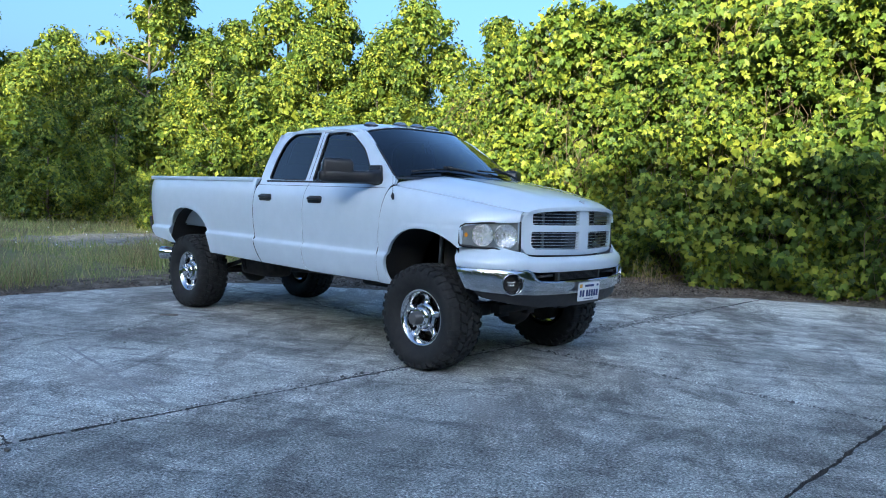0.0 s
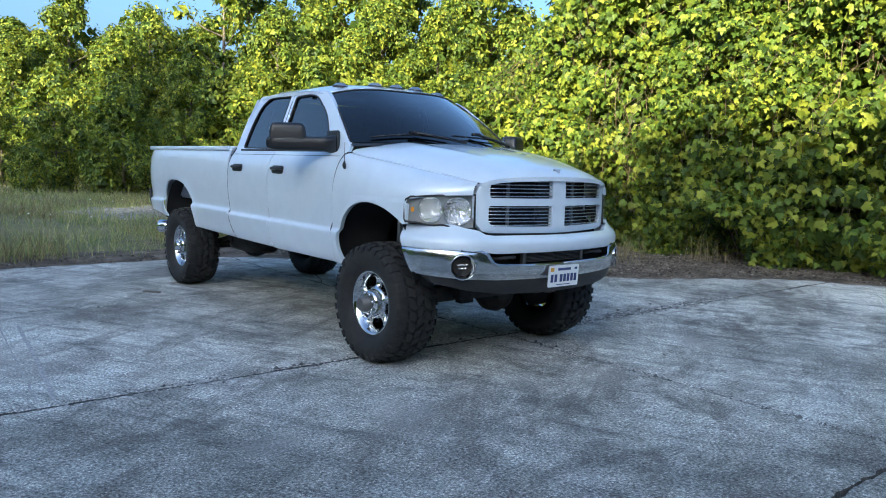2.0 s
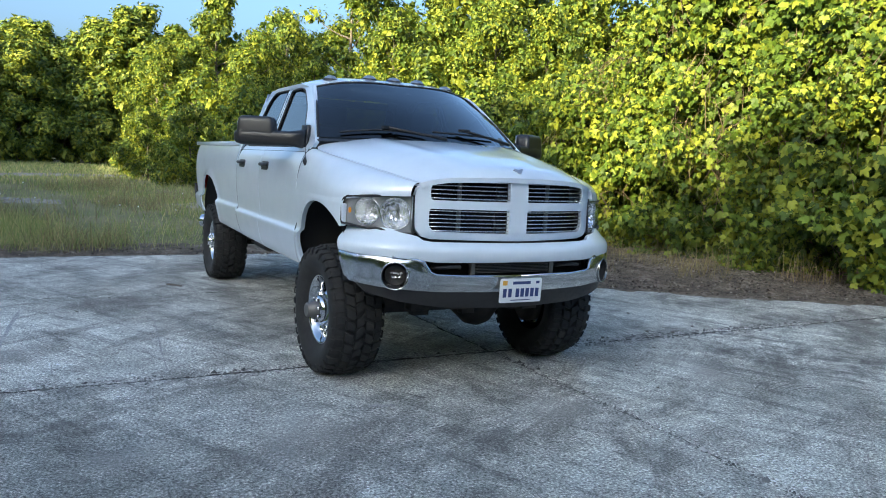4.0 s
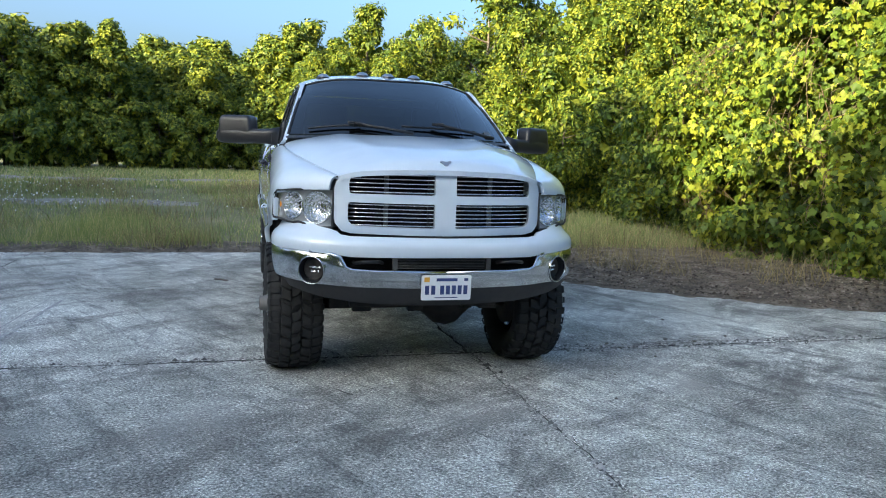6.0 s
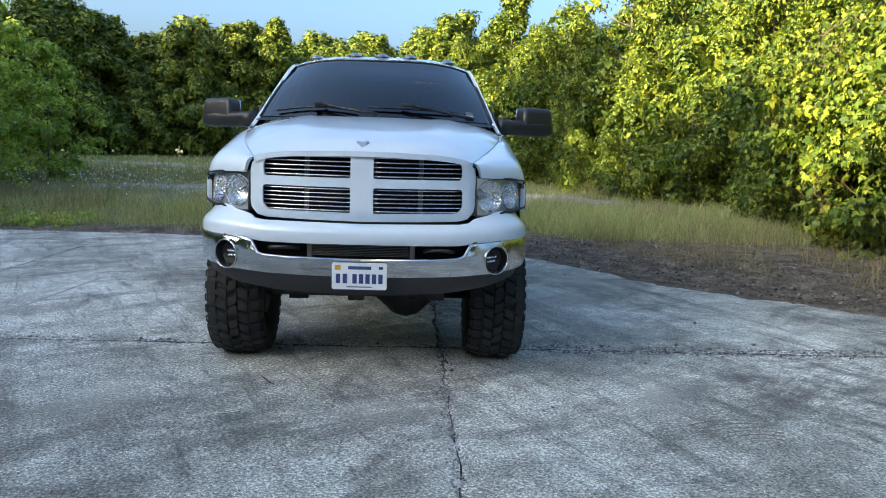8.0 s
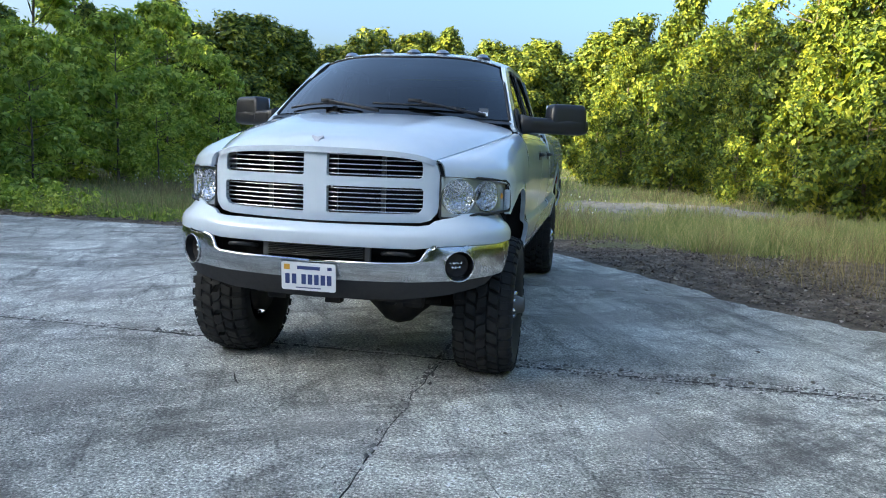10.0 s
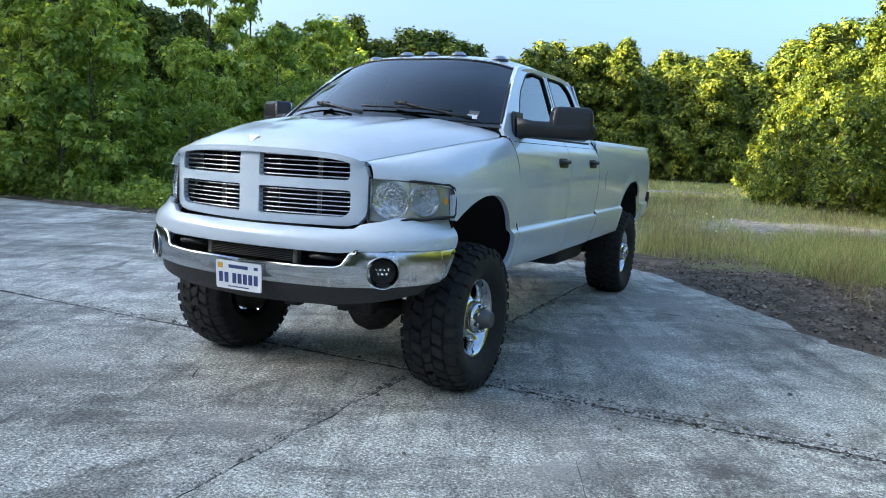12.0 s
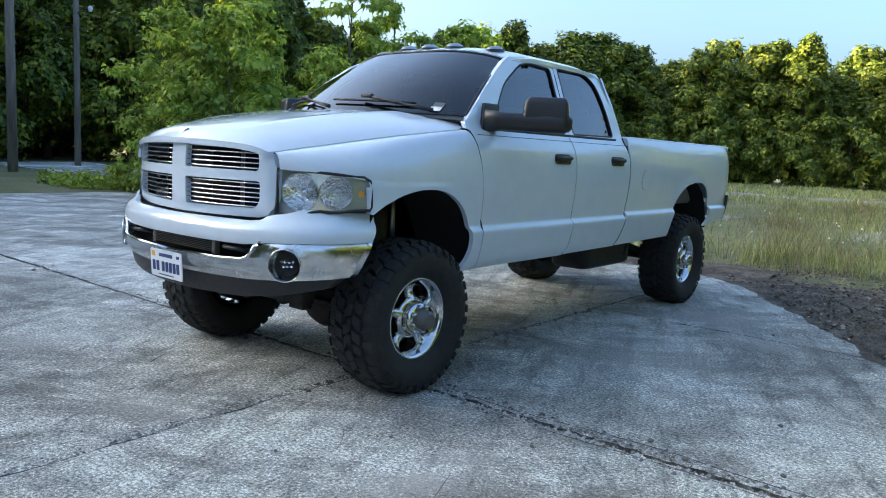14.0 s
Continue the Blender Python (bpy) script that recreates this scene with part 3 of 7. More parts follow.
ARCH_R = swept([(3.455, 0.71), (3.475, 0.86), (3.53, 0.99), (3.62, 1.09), (3.76, 1.165), (3.95, 1.197), (4.13, 1.195), (4.28, 1.15), (4.375, 1.05), (4.40, 0.93), (4.37, 0.83), (4.31, 0.765)])
bed_x = smooth_table((0.66, 0.935), (0.72, 0.972), (0.80, 0.99), (0.90, 1.007), (0.928, 1.009), (0.942, 1.004), (0.958, 0.985), (0.98, 0.981), (1.05, 0.988), (1.20, 1.002), (1.32, 1.003), (1.42, 0.992), (1.50, 0.97), (1.555, 0.945), (1.572, 0.93))


def bed_side(y, z):
    flare = 0.012 * math.exp(-((math.hypot(y - 3.95, (z - 0.78) * 1.05) - 0.45) / 0.05) ** 2)
    rear = max(0.0, (y - 4.75) / 0.3)
    return Vector((bed_x(z) + flare - 0.05 * rear * rear, y, z))


bed_outline = ([(2.43, 0.69)] + ARCH_R + [(4.34, 0.765), (4.80, 0.815)] + swept([(4.89, 0.87), (4.935, 0.98), (4.955, 1.15), (4.975, 1.32), (5.03, 1.49)]) + [(5.02, 1.55), (4.96, 1.578), (3.8, 1.572), (2.56, 1.565)]
               + swept([(2.535, 1.45), (2.545, 1.25), (2.543, 1.05), (2.525, 0.93), (2.487, 0.80)]))
bed_sides = both("bed_side", sheet(bed_outline, bed_side, (0.05, 0.012), lip=inward), M["white"], truck, "long white cargo bed side with a round wheel arch")

# dark tubes that stand in for the shade in the gaps between the panels
seam_lines = {
    "front": [side(y - 0.006, z) for y, z in swept([(0.452, 1.52), (0.476, 1.44), (0.519, 1.25), (0.544, 1.05), (0.544, 0.80), (0.544, 0.68)])],
    "middle": [side(y, z) for y, z in swept([(1.598, 0.682), (1.637, 0.74), (1.655, 0.95), (1.657, 1.25), (1.645, 1.45), (1.634, 1.52)])],
    "back": [side(y, z) for y, z in swept([(2.412, 0.695), (2.480, 0.81), (2.521, 0.94), (2.538, 1.10), (2.538, 1.40), (2.53, 1.50), (2.535, 1.56)])],
}
for key, line in seam_lines.items():
    bm = bmesh.new()
    tube(bm, [p - Vector((0.005, 0, 0)) for p in line], 0.0055 if key == "back" else 0.0038, 6)
    both("door_seal", bm, M["gap"], truck, "dark tube standing in for the shade in a door gap")
bm = bmesh.new()
tube(bm, [(seam_x(y) + 0.001, y, seam_z(y) - 0.004) for y in (-0.775 + 1.16 * k / 14 for k in range(15))], 0.0038, 6)
both("hood_seal", bm, M["gap"], truck, "dark tube standing in for the shade in the hood gap")
# dark box added behind the gaps in place of their shade
bm = bmesh.new()
box(bm, 0.91, 0.95, 0.50, 2.60, 0.72, 1.50)
both("door_lining", bm, M["gap"], truck)

# hood
hood_c = smooth_table((-0.93, 1.395), (-0.905, 1.420), (-0.86, 1.447), (-0.78, 1.472), (-0.55, 1.520), (-0.2, 1.575), (0.1, 1.612), (0.35, 1.635), (0.5, 1.645))


def hood_front(x):
    return -0.932 + 0.33 * x * x


def hood_rear(x):
    return 0.14 + 0.435 * x * x


def hood(u, v):
    """u runs from seam to seam, v from the grille to the windscreen."""
    y0, y1 = hood_front(u * 0.63), hood_rear(u * 0.895)
    y = y0 + (y1 - y0) * v
    x = u * seam_x(max(y, -0.78))
    r = abs(u)
    zc, zs = hood_c(y), seam_z(max(y, -0.78))
    zc2 = hood_c(y - 0.33 * (u * 0.63) ** 2) if y < -0.5 else zc
    zz = zc2 + (zc - zc2) * min(1, max(0, (y + 0.9) / 0.5)) if y < -0.4 else zc
    drop = (0.55 * r ** 2.2 + 0.45 * r ** 7)
    crest = 0.012 * math.exp(-((r - 0.56) / 0.10) ** 2) * min(1.0, v * 2)
    return Vector((x, y, zz - (zz - zs) * drop + crest))


hood_outline = [(-0.991, 0.0), (0.991, 0.0), (0.991, 0.93), (0.975, 0.975), (0.93, 1.0), (-0.93, 1.0), (-0.975, 0.975), (-0.991, 0.93)]
hood_part = part("hood", sheet(hood_outline, hood, (0.05, 0.035), lip=lambda p: (-0.004 * (1 if p.x > 0 else -1), 0, -0.03)), M["white"], truck, "white sculpted hood")


# grille surround
def grille_y(x, z):
    return -0.918 + 0.33 * x * x + 0.10 * max(0.0, z - 1.30) + 0.9 * max(0.0, z - 1.375) ** 1.5 * 4 + 1.6 * max(0.0, 1.06 - z) ** 2 * 4


def grille_at(x, z):
    edge = max(0.0, abs(x) - 0.60)
    return Vector((x, grille_y(x, z) + 5.5 * edge * edge, z))


g_top = [(0.0, 1.412), (0.2, 1.408), (0.4, 1.393), (0.53, 1.371), (0.60, 1.345), (0.636, 1.310), (0.650, 1.25)]
g_half = g_top + [(0.652, 1.12), (0.640, 1.06), (0.605, 1.018), (0.55, 1.004), (0.0, 0.998)]
g_outline = g_half + [(-x, z) for x, z in g_half[-2:0:-1]]
openings = []
for s in (1, -1):
    up = rounded([(s * 0.064, 1.242), (s * 0.562, 1.242), (s * 0.566, 1.318), (s * 0.534, 1.364), (s * 0.30, 1.390), (s * 0.064, 1.396)], [0.012, 0.02, 0.03, 0.05, 0, 0.012])
    low = rounded([(s * 0.064, 1.046), (s * 0.54, 1.052), (s * 0.570, 1.082), (s * 0.570, 1.190), (s * 0.064, 1.190)], [0.012, 0.03, 0.03, 0.02, 0.012])
    openings += [up, low]
grille = part("grille_surround", sheet(g_outline, grille_at, 0.03, openings, lip=lambda p: (0, 0.035, 0)), M["white"], truck, "white cross-shaped grille surround")
for hole in openings:
    x0, x1 = min(p[0] for p in hole), max(p[0] for p in hole)
    z0, z1 = min(p[1] for p in hole), max(p[1] for p in hole)
    n = 6
    for k in range(n):
        z = z0 + (z1 - z0) * (k + 0.5) / n
        xs = []
        for a, b in zip(hole, hole[1:] + hole[:1]):
            if (a[1] - z) * (b[1] - z) < 0:
                xs.append(a[0] + (b[0] - a[0]) * (z - a[1]) / (b[1] - a[1]))
        if len(xs) < 2:
            continue
        bm = bmesh.new()
        line = [(x, grille_y(x, z) + 0.016, z) for x in (min(xs) + (max(xs) - min(xs)) * i / 8 for i in range(9))]
        tube(bm, line, 0.0034, 6)
        part("grille_bar", bm, M["barchrome"], grille, "thin polished horizontal bar")
# plain box whose near-black colour carries the shade behind the grille
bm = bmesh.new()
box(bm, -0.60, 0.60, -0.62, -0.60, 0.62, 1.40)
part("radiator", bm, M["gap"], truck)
for s in (1, -1):
    bm = bmesh.new()
    box(bm, s * 0.33 - 0.014, s * 0.33 + 0.014, -0.745, -0.735, 1.03, 1.39, 0.003)
    part("grille_brace", bm, M["steel"], truck, "upright grey grille brace")
bm = bmesh.new()
box(bm, -0.075, 0.075, -0.78, -0.75, 1.02, 1.40, 0.01)
part("hood_latch_panel", bm, M["plastic"], truck)
# badge: a plain chrome shield with two horns
bm = bmesh.new()
badge = rounded([(-0.012, -0.028), (0.012, -0.028), (0.03, 0.006), (0.05, 0.022), (0.04, 0.032), (0.0, 0.018), (-0.04, 0.032), (-0.05, 0.022), (-0.03, 0.006)], 0.006, 3)
sheet(badge, lambda u, v: Vector((u * 0.72, -0.895 + v * 0.40, 1.434 + v * 0.55)), 0.012, lip=lambda p: (0, 0.02, -0.015), bm=bm)
part("badge", bm, M["alloy"], truck, "small chrome hood badge")

# bumper: a curve in the plan, walked by its length
plan_pts = swept([(0.0, -0.978), (0.18, -0.972), (0.38, -0.945), (0.58, -0.897), (0.74, -0.832), (0.85, -0.757), (0.93, -0.668), (0.975, -0.58), (0.997, -0.48), (1.004, -0.37)], 8)
plan_len = [0.0]
for a, b in zip(plan_pts, plan_pts[1:]):
    plan_len.append(plan_len[-1] + math.dist(a, b))


def plan(u):
    s, u = (1 if u >= 0 else -1), min(abs(u), plan_len[-1] - 1e-6)
    i = max(k for k in range(len(plan_len) - 1) if plan_len[k] <= u)
    t = (u - plan_len[i]) / (plan_len[i + 1] - plan_len[i])
    a, b = Vector(plan_pts[i]), Vector(plan_pts[i + 1])
    p, d = a + (b - a) * t, (b - a).normalized()
    return Vector((s * p.x, p.y, 0)), Vector((s * d.y, -d.x, 0))


def u_of(x):
    """The length along the curve at which it reaches x."""
    s, x = (1 if x >= 0 else -1), abs(x)
    for i in range(len(plan_pts) - 1):
        if plan_pts[i + 1][0] >= x:
            t = (x - plan_pts[i][0]) / (plan_pts[i + 1][0] - plan_pts[i][0])
            return s * (plan_len[i] + (plan_len[i + 1] - plan_len[i]) * t)
    return s * plan_len[-1]


def shell(offset):
    """A surface that follows the plan curve, set back by offset(u, z)."""
    def f(u, z):
        p, out = plan(u)
        p = p + out * -offset(abs(u), z)
        p.z = z
        return p
    return f


U_END = plan_len[-1]
u_top, u_mid, u_low = u_of(0.997) + 0.10, u_of(0.997) + 0.03, u_of(0.99) - 0.03
fas_off = smooth_table((0.86, 0.022), (0.885, 0.006), (0.92, 0.0), (0.955, 0.004), (0.985, 0.022), (1.01, 0.05), (1.08, 0.10))
f_half = [(0.0, 0.876), (u_of(0.56), 0.873), (u_of(0.66), 0.888), (u_of(0.80), 0.898), (u_mid, 0.905), (u_top, 1.048), (u_of(0.985), 1.050), (u_of(0.93), 1.056), (u_of(0.87), 1.062), (u_of(0.82), 1.056), (u_of(0.765), 1.040), (u_of(0.70), 1.030), (u_of(0.66), 1.020), (u_of(0.63), 1.0), (u_of(0.57), 0.992), (0.0, 0.988)]
f_line = [(-u, z) for u, z in f_half[::-1]][:-1] + f_half[:-1]


def fas_set(u, z):
    mid = max(0.0, 1 - (u / 0.68) ** 4)
    return fas_off(z) + mid * 1.4 * max(0.0, z - 0.962)


part("bumper_cover", sheet(f_line, shell(fas_set), (0.04, 0.02), lip=lambda p: (0, 0.03, -0.003)), M["white"], truck, "white painted bumper cover")
chrome_off = smooth_table((0.66, 0.055), (0.70, 0.028), (0.74, 0.006), (0.80, 0.0), (0.86, 0.0), (0.885, 0.004), (0.905, 0.016))
c_half = [(0.0, 0.688), (u_of(0.55), 0.692), (u_of(0.78), 0.704), (u_low, 0.728), (u_mid - 0.002, 0.903), (u_of(0.80), 0.895), (u_of(0.665), 0.884), (u_of(0.625), 0.868), (u_of(0.605), 0.835), (u_of(0.585), 0.806), (u_of(0.55), 0.793), (u_of(0.40), 0.787), (0.0, 0.785)]
c_line = [(-u, z) for u, z in c_half[::-1]][:-1] + c_half[:-1]
FOG_U, FOG_Z = u_of(0.778), 0.786
fog_holes = [ring_hole(s * FOG_U, FOG_Z, 0.083, 0.080, 28) for s in (1, -1)]


def chrome_set(u, z):
    rim = math.hypot(u - FOG_U, z - FOG_Z)
    return chrome_off(z) - 0.010 * math.exp(-((rim - 0.088) / 0.010) ** 2) + 0.010 * math.exp(-((u - u_of(0.615)) / 0.03) ** 2) * (1 if z > 0.83 else 0)


bumper = part("bumper", sheet(c_line, shell(chrome_set), (0.03, 0.02), fog_holes, lip=lambda p: (0, 0.045, 0)), M["bumper"], truck, "dull chrome steel front bumper")
# bright rolled lip along the intake
bm = bmesh.new()
ring = []
for u, z in [(-u, z) for u, z in c_half[:4:-1]] + c_half[5:][1:]:
    p = shell(chrome_set)(u, z)
    ring.append(p + Vector((0, -0.002, 0.004)))
tube(bm, ring, 0.011, 8)
part("bumper_lip", bm, M["chrome"], bumper, "bright rolled chrome edge")
val_off = smooth_table((0.55, 0.10), (0.60, 0.065), (0.66, 0.045), (0.72, 0.035), (0.74, 0.035))
v_half = [(0.0, 0.578), (u_of(0.5), 0.590), (u_of(0.75), 0.622), (u_of(0.93), 0.668), (u_low - 0.03, 0.735), (u_of(0.5), 0.71), (0.0, 0.70)]
v_line = [(-u, z) for u, z in v_half[::-1]][:-1] + v_half[:-1]
part("valance", sheet(v_line, shell(lambda u, z: val_off(z)), (0.05, 0.03), lip=lambda p: (0, 0.05, 0.0)), M["plastic"], truck, "black plastic lower valance")
# intake: cooler, tow hooks, near-black back that paints the shade behind them
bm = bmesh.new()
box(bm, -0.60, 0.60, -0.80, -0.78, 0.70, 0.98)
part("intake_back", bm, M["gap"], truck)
bm = bmesh.new()
box(bm, -0.30, 0.28, -0.885, -0.84, 0.795, 0.868, 0.006)
cooler = part("oil_cooler", bm, M["chassis"], truck, "finned black oil cooler behind the bumper opening")
for k in range(7):
    bm = bmesh.new()
    z = 0.802 + 0.0095 * k
    box(bm, -0.285, 0.265, -0.892, -0.884, z, z + 0.003)
    part("fin", bm, M["steel"], cooler)
for s in (1, -1):
    bm = bmesh.new()
    box(bm, s * 0.292 - 0.014, s * 0.292 + 0.014, -0.893, -0.86, 0.79, 0.872, 0.004)
    part("cooler_tank", bm, M["steel"], cooler)
    bm = bmesh.new()
    tube(bm, swept([(s * 0.36, -0.84, 0.83), (s * 0.40, -0.90, 0.845), (s * 0.48, -0.905, 0.845), (s * 0.52, -0.86, 0.835), (s * 0.53, -0.80, 0.83)]), 0.011, 8)
    part("tow_hook", bm, M["plastic"], truck, "black steel tow hook")
# fog lamps
for s in (1, -1):
    p, out = plan(s * FOG_U)
    turn = Matrix.Translation((p.x, p.y, FOG_Z)) @ Vector(out).to_track_quat("Z", "Y").to_matrix().to_4x4()
    bm = bmesh.new()
    lathe(bm, [(-0.005, 0.083), (-0.08, 0.080), (-0.125, 0.074), (-0.13, 0.0)], 32, "Z")
    o = part("fog_lamp", bm, M["plastic"], truck, "black round LED fog lamp")
    o.matrix_basis = turn
    bm = bmesh.new()
    lathe(bm, [(-0.11, 0.066), (-0.036, 0.068), (-0.030, 0.062), (-0.046, 0.058), (-0.050, 0.0)], 28, "Z")
    part("lamp_body", bm, M["chassis"], o)
    for i in range(7):
        bm = bmesh.new()
        cx = (-0.033 + 0.022 * i, 0.012) if i < 4 else (-0.022 + 0.022 * (i - 4), -0.014)
        lathe(bm, [(-0.050, 0.0095), (-0.040, 0.0085), (-0.037, 0.0)], 10, "Z", (cx[0], cx[1], 0))
        part("led", bm, M["reflector"], o, "clear LED lens")
    bm = bmesh.new()
    k = [2 * math.pi * j / 28 for j in range(29)]
    tube(bm, [(0.085 * math.cos(a), 0.082 * math.sin(a), 0.006) for a in k], 0.0042, 6, False)
    part("trim_ring", bm, M["chrome"], o, "chrome ring")

# number plate, its signs as plain bars
bm = bmesh.new()
PY = -0.992
pl_line = rounded([(-0.1525, 0.627), (0.1525, 0.627), (0.1525, 0.779), (-0.1525, 0.779)], 0.014)


def plate_at(u, v):
    return Vector((u, PY - 0.06 * (v - 0.70), v))


sheet(pl_line, plate_at, 0.05, lip=lambda p: (0, 0.006, 0), bm=bm)
plate = part("number_plate", bm, M["plate"], truck, "white number plate with dark blue markings and an orange sticker")


def bar(x0, x1, z0, z1, material):
    b = bmesh.new()
    sheet([(x0, z0), (x1, z0), (x1, z1), (x0, z1)], lambda u, v: plate_at(u, v) - Vector((0, 0.003, 0)), 0.1, lip=lambda p: (0, 0.003, 0), bm=b)
    part("bar", b, material, plate)


for x in (-0.118, -0.080, -0.026, 0.010, 0.046, 0.082, 0.118):
    bar(x - 0.012, x + 0.012, 0.662, 0.716, M["plate_blue"])
bar(-0.062, 0.066, 0.742, 0.760, M["plate_blue"])
bar(0.108, 0.132, 0.744, 0.760, M["plate_blue"])
bar(-0.136, -0.104, 0.738, 0.766, M["plate_orange"])
bar(-0.07, 0.07, 0.640, 0.645, M["plate_blue"])


# headlamps, wrapped round the corner
def lamp_plan(s):
    """s runs from 0 at the grille to 1 at the wing."""
    x = smooth_table((0, 0.657), (0.25, 0.775), (0.5, 0.868), (0.75, 0.942), (1, 0.988))(s)
    y = smooth_table((0, -0.772), (0.25, -0.712), (0.5, -0.625), (0.75, -0.53), (1, -0.425))(s)
    return x, y


def lamp_at(depth):
    def f(s, z):
        x, y = lamp_plan(s)
        lean = 0.35 * (z - 1.05) ** 2 + 0.12 * max(0, z - 1.05) + (0.5 * (1 - 0.75 * s) * max(0.0, z - 1.03) if depth > 0.03 else 0.0)
        d = Vector((0.62, -0.78, 0)) if s < 0.6 else Vector((0.75, -0.66, 0))
        return Vector((x, y, z)) - d * (depth + lean * 0.25)
    return f


lamp_line = [(0.0, 1.035), (0.10, 1.032), (0.24, 1.034), (0.37, 1.052), (0.44, 1.058), (0.52, 1.052), (0.64, 1.056), (0.80, 1.066), (0.985, 1.068), (1.0, 1.085), (1.0, 1.185), (0.975, 1.218), (0.90, 1.236), (0.5, 1.250), (0.0, 1.262)]


def shrink(line, k):
    cu, cv = sum(p[0] for p in line) / len(line), sum(p[1] for p in line) / len(line)
    return [(cu + (u - cu) * k, cv + (v - cv) * k) for u, v in line]


housings = both("headlamp", sheet(lamp_line, lamp_at(0.012), (0.06, 0.03), [shrink(lamp_line, 0.972)], lip=lambda p: (-0.05, 0.06, 0)), M["plastic"], truck, "clear twin-bowl headlamp wrapped round the corner")
for s, house in ((1, housings[0]), (-1, housings[1])):
    flip = Matrix.Diagonal((s, 1, 1, 1))

    def lay(name, bm, material, label=""):
        bm.transform(flip)
        return part(name, bm, material, house, label)

    # black tube drawn in place of the shaded gap round the lamp
    b = bmesh.new()
    tube(b, [lamp_at(0.001)(u, v) for u, v in lamp_line + lamp_line[:1]], 0.0075, 6, False)
    lay("gasket", b, M["seal"], "dark outline standing in for the shaded gap round the lamp")
    lay("lens", sheet(shrink(lamp_line, 0.985), lamp_at(0.004), (0.05, 0.02)), M["lens"], "clear lens")
    bowls = ((0.222, 0.182, 1.147, 0.094, Vector((0.30, -0.95, 0))), (0.592, 0.176, 1.153, 0.084, Vector((0.58, -0.81, 0))))
    rims = [ring_hole(su, zc, rs, rz, 40) for su, rs, zc, rz, way in bowls]
    lay("backing", sheet(shrink(lamp_line, 0.985), lamp_at(0.030), (0.05, 0.02), rims), M["silver"], "silver reflector backing")
    for (su, rs, zc, rz, way), rim in zip(bowls, rims):
        way.normalize()
        b = bmesh.new()
        loops = []
        for i, t in enumerate((1.0, 0.97, 0.88, 0.74, 0.58, 0.40, 0.22)):
            loop = []
            for j, (u, v) in enumerate(rim):
                p = lamp_at(0.030)(su + (u - su) * t, zc + (v - zc) * t) - way * (0.085 * (1 - t ** 2))
                if 0 < i < 6:
                    p = p + way * 0.0030 * (1 if (j // 3 + i) % 2 else -1)
                loop.append(b.verts.new(p))
            loops.append(loop)
        for p, q in zip(loops, loops[1:]):
            for j in range(40):
                b.faces.new((p[j], p[(j + 1) % 40], q[(j + 1) % 40], q[j]))
        b.faces.new(loops[-1])
        lay("bowl", b, M["reflector"], "faceted silver bowl")
        turn = Matrix.Translation(lamp_at(0.030)(su, zc) - way * 0.082) @ way.to_track_quat("Z", "Y").to_matrix().to_4x4()
        b = bmesh.new()
        lathe(b, [(0.0, 0.016), (0.028, 0.015), (0.034, 0.020), (0.044, 0.017), (0.048, 0.0)], 16, "Z")
        b.transform(turn)
        lay("bulb", b, M["chrome"], "capped bulb")
        b = bmesh.new()
        tube(b, [lamp_at(0.026)(u, v) for u, v in rim + rim[:1]], 0.0042, 6, False)
        lay("bowl_rim", b, M["chrome"])
    b = bmesh.new()
    sheet(ring_hole(0.875, 1.15, 0.030, 0.018, 12), lamp_at(0.027), 0.05, bm=b)
    lay("side_marker", b, M["amber"], "amber marker bulb")

# cab: pillars and roof rails as one shell with window openings
def upper_x(z):
    return 0.905 - 0.36 * (z - BELT) - 0.25 * max(0.0, z - 2.0) ** 1.2


def green(y, z):
    return Vector((upper_x(z) + (0.012 if z < BELT + 0.001 else 0.0), y, z))


win_f = rounded([(0.72, 1.548), (1.635, 1.552), (1.628, 2.015), (1.36, 2.025), (1.22, 1.998), (0.97, 1.845)], [0.03, 0.02, 0.03, 0.06, 0.05, 0.08])
win_r = rounded([(1.755, 1.552), (2.395, 1.558), (2.375, 1.78), (2.295, 1.965), (2.15, 2.035), (1.735, 2.028)], [0.02, 0.04, 0.12, 0.08, 0.06, 0.03])
cab_outline = [(0.43, BELT), (2.555, BELT)] + swept([(2.545, 1.68), (2.515, 1.84), (2.455, 1.98), (2.37, 2.06)]) + [(1.3, 2.065)] + swept([(1.12, 2.045), (1.00, 1.985), (0.75, 1.805), (0.50, 1.61), (0.44, 1.57)])
cab = both("cab_side", sheet(cab_outline, green, 0.04, [win_f, win_r], lip=lambda p: (-0.03, 0, 0)), M["white"], truck, "white cab pillars round two side windows")
for name, win in (("front_window", win_f), ("rear_window", win_r)):
    both(name, sheet(win, lambda y, z: green(y, z) - Vector((0.016, 0, 0)), 0.12), M["glass"], truck, "dark tinted side window")
    bm = bmesh.new()
    tube(bm, [tuple(green(y, z) - Vector((0.006, 0, 0))) for y, z in win + win[:1]], 0.009, 6, False)
    both("window_seal", bm, M["seal"], truck)
bm = bmesh.new()
box(bm, 0.895, 0.922, 0.60, 2.40, 1.524, 1.548, 0.004)
both("belt_moulding", bm, M["seal"], truck)
# dark tube for the shaded line of the doors' gap above the belt
bm = bmesh.new()
tube(bm, [tuple(green(1.69 - 0.012 * k, 1.535 + 0.52 * k) + Vector((0.0005, 0, 0))) for k in (i / 6 for i in range(7))], 0.003, 5)
both("door_gap", bm, M["gap"], truck)


def roof_front(x):
    return 0.955 + 0.17 * (x / 0.7) ** 2


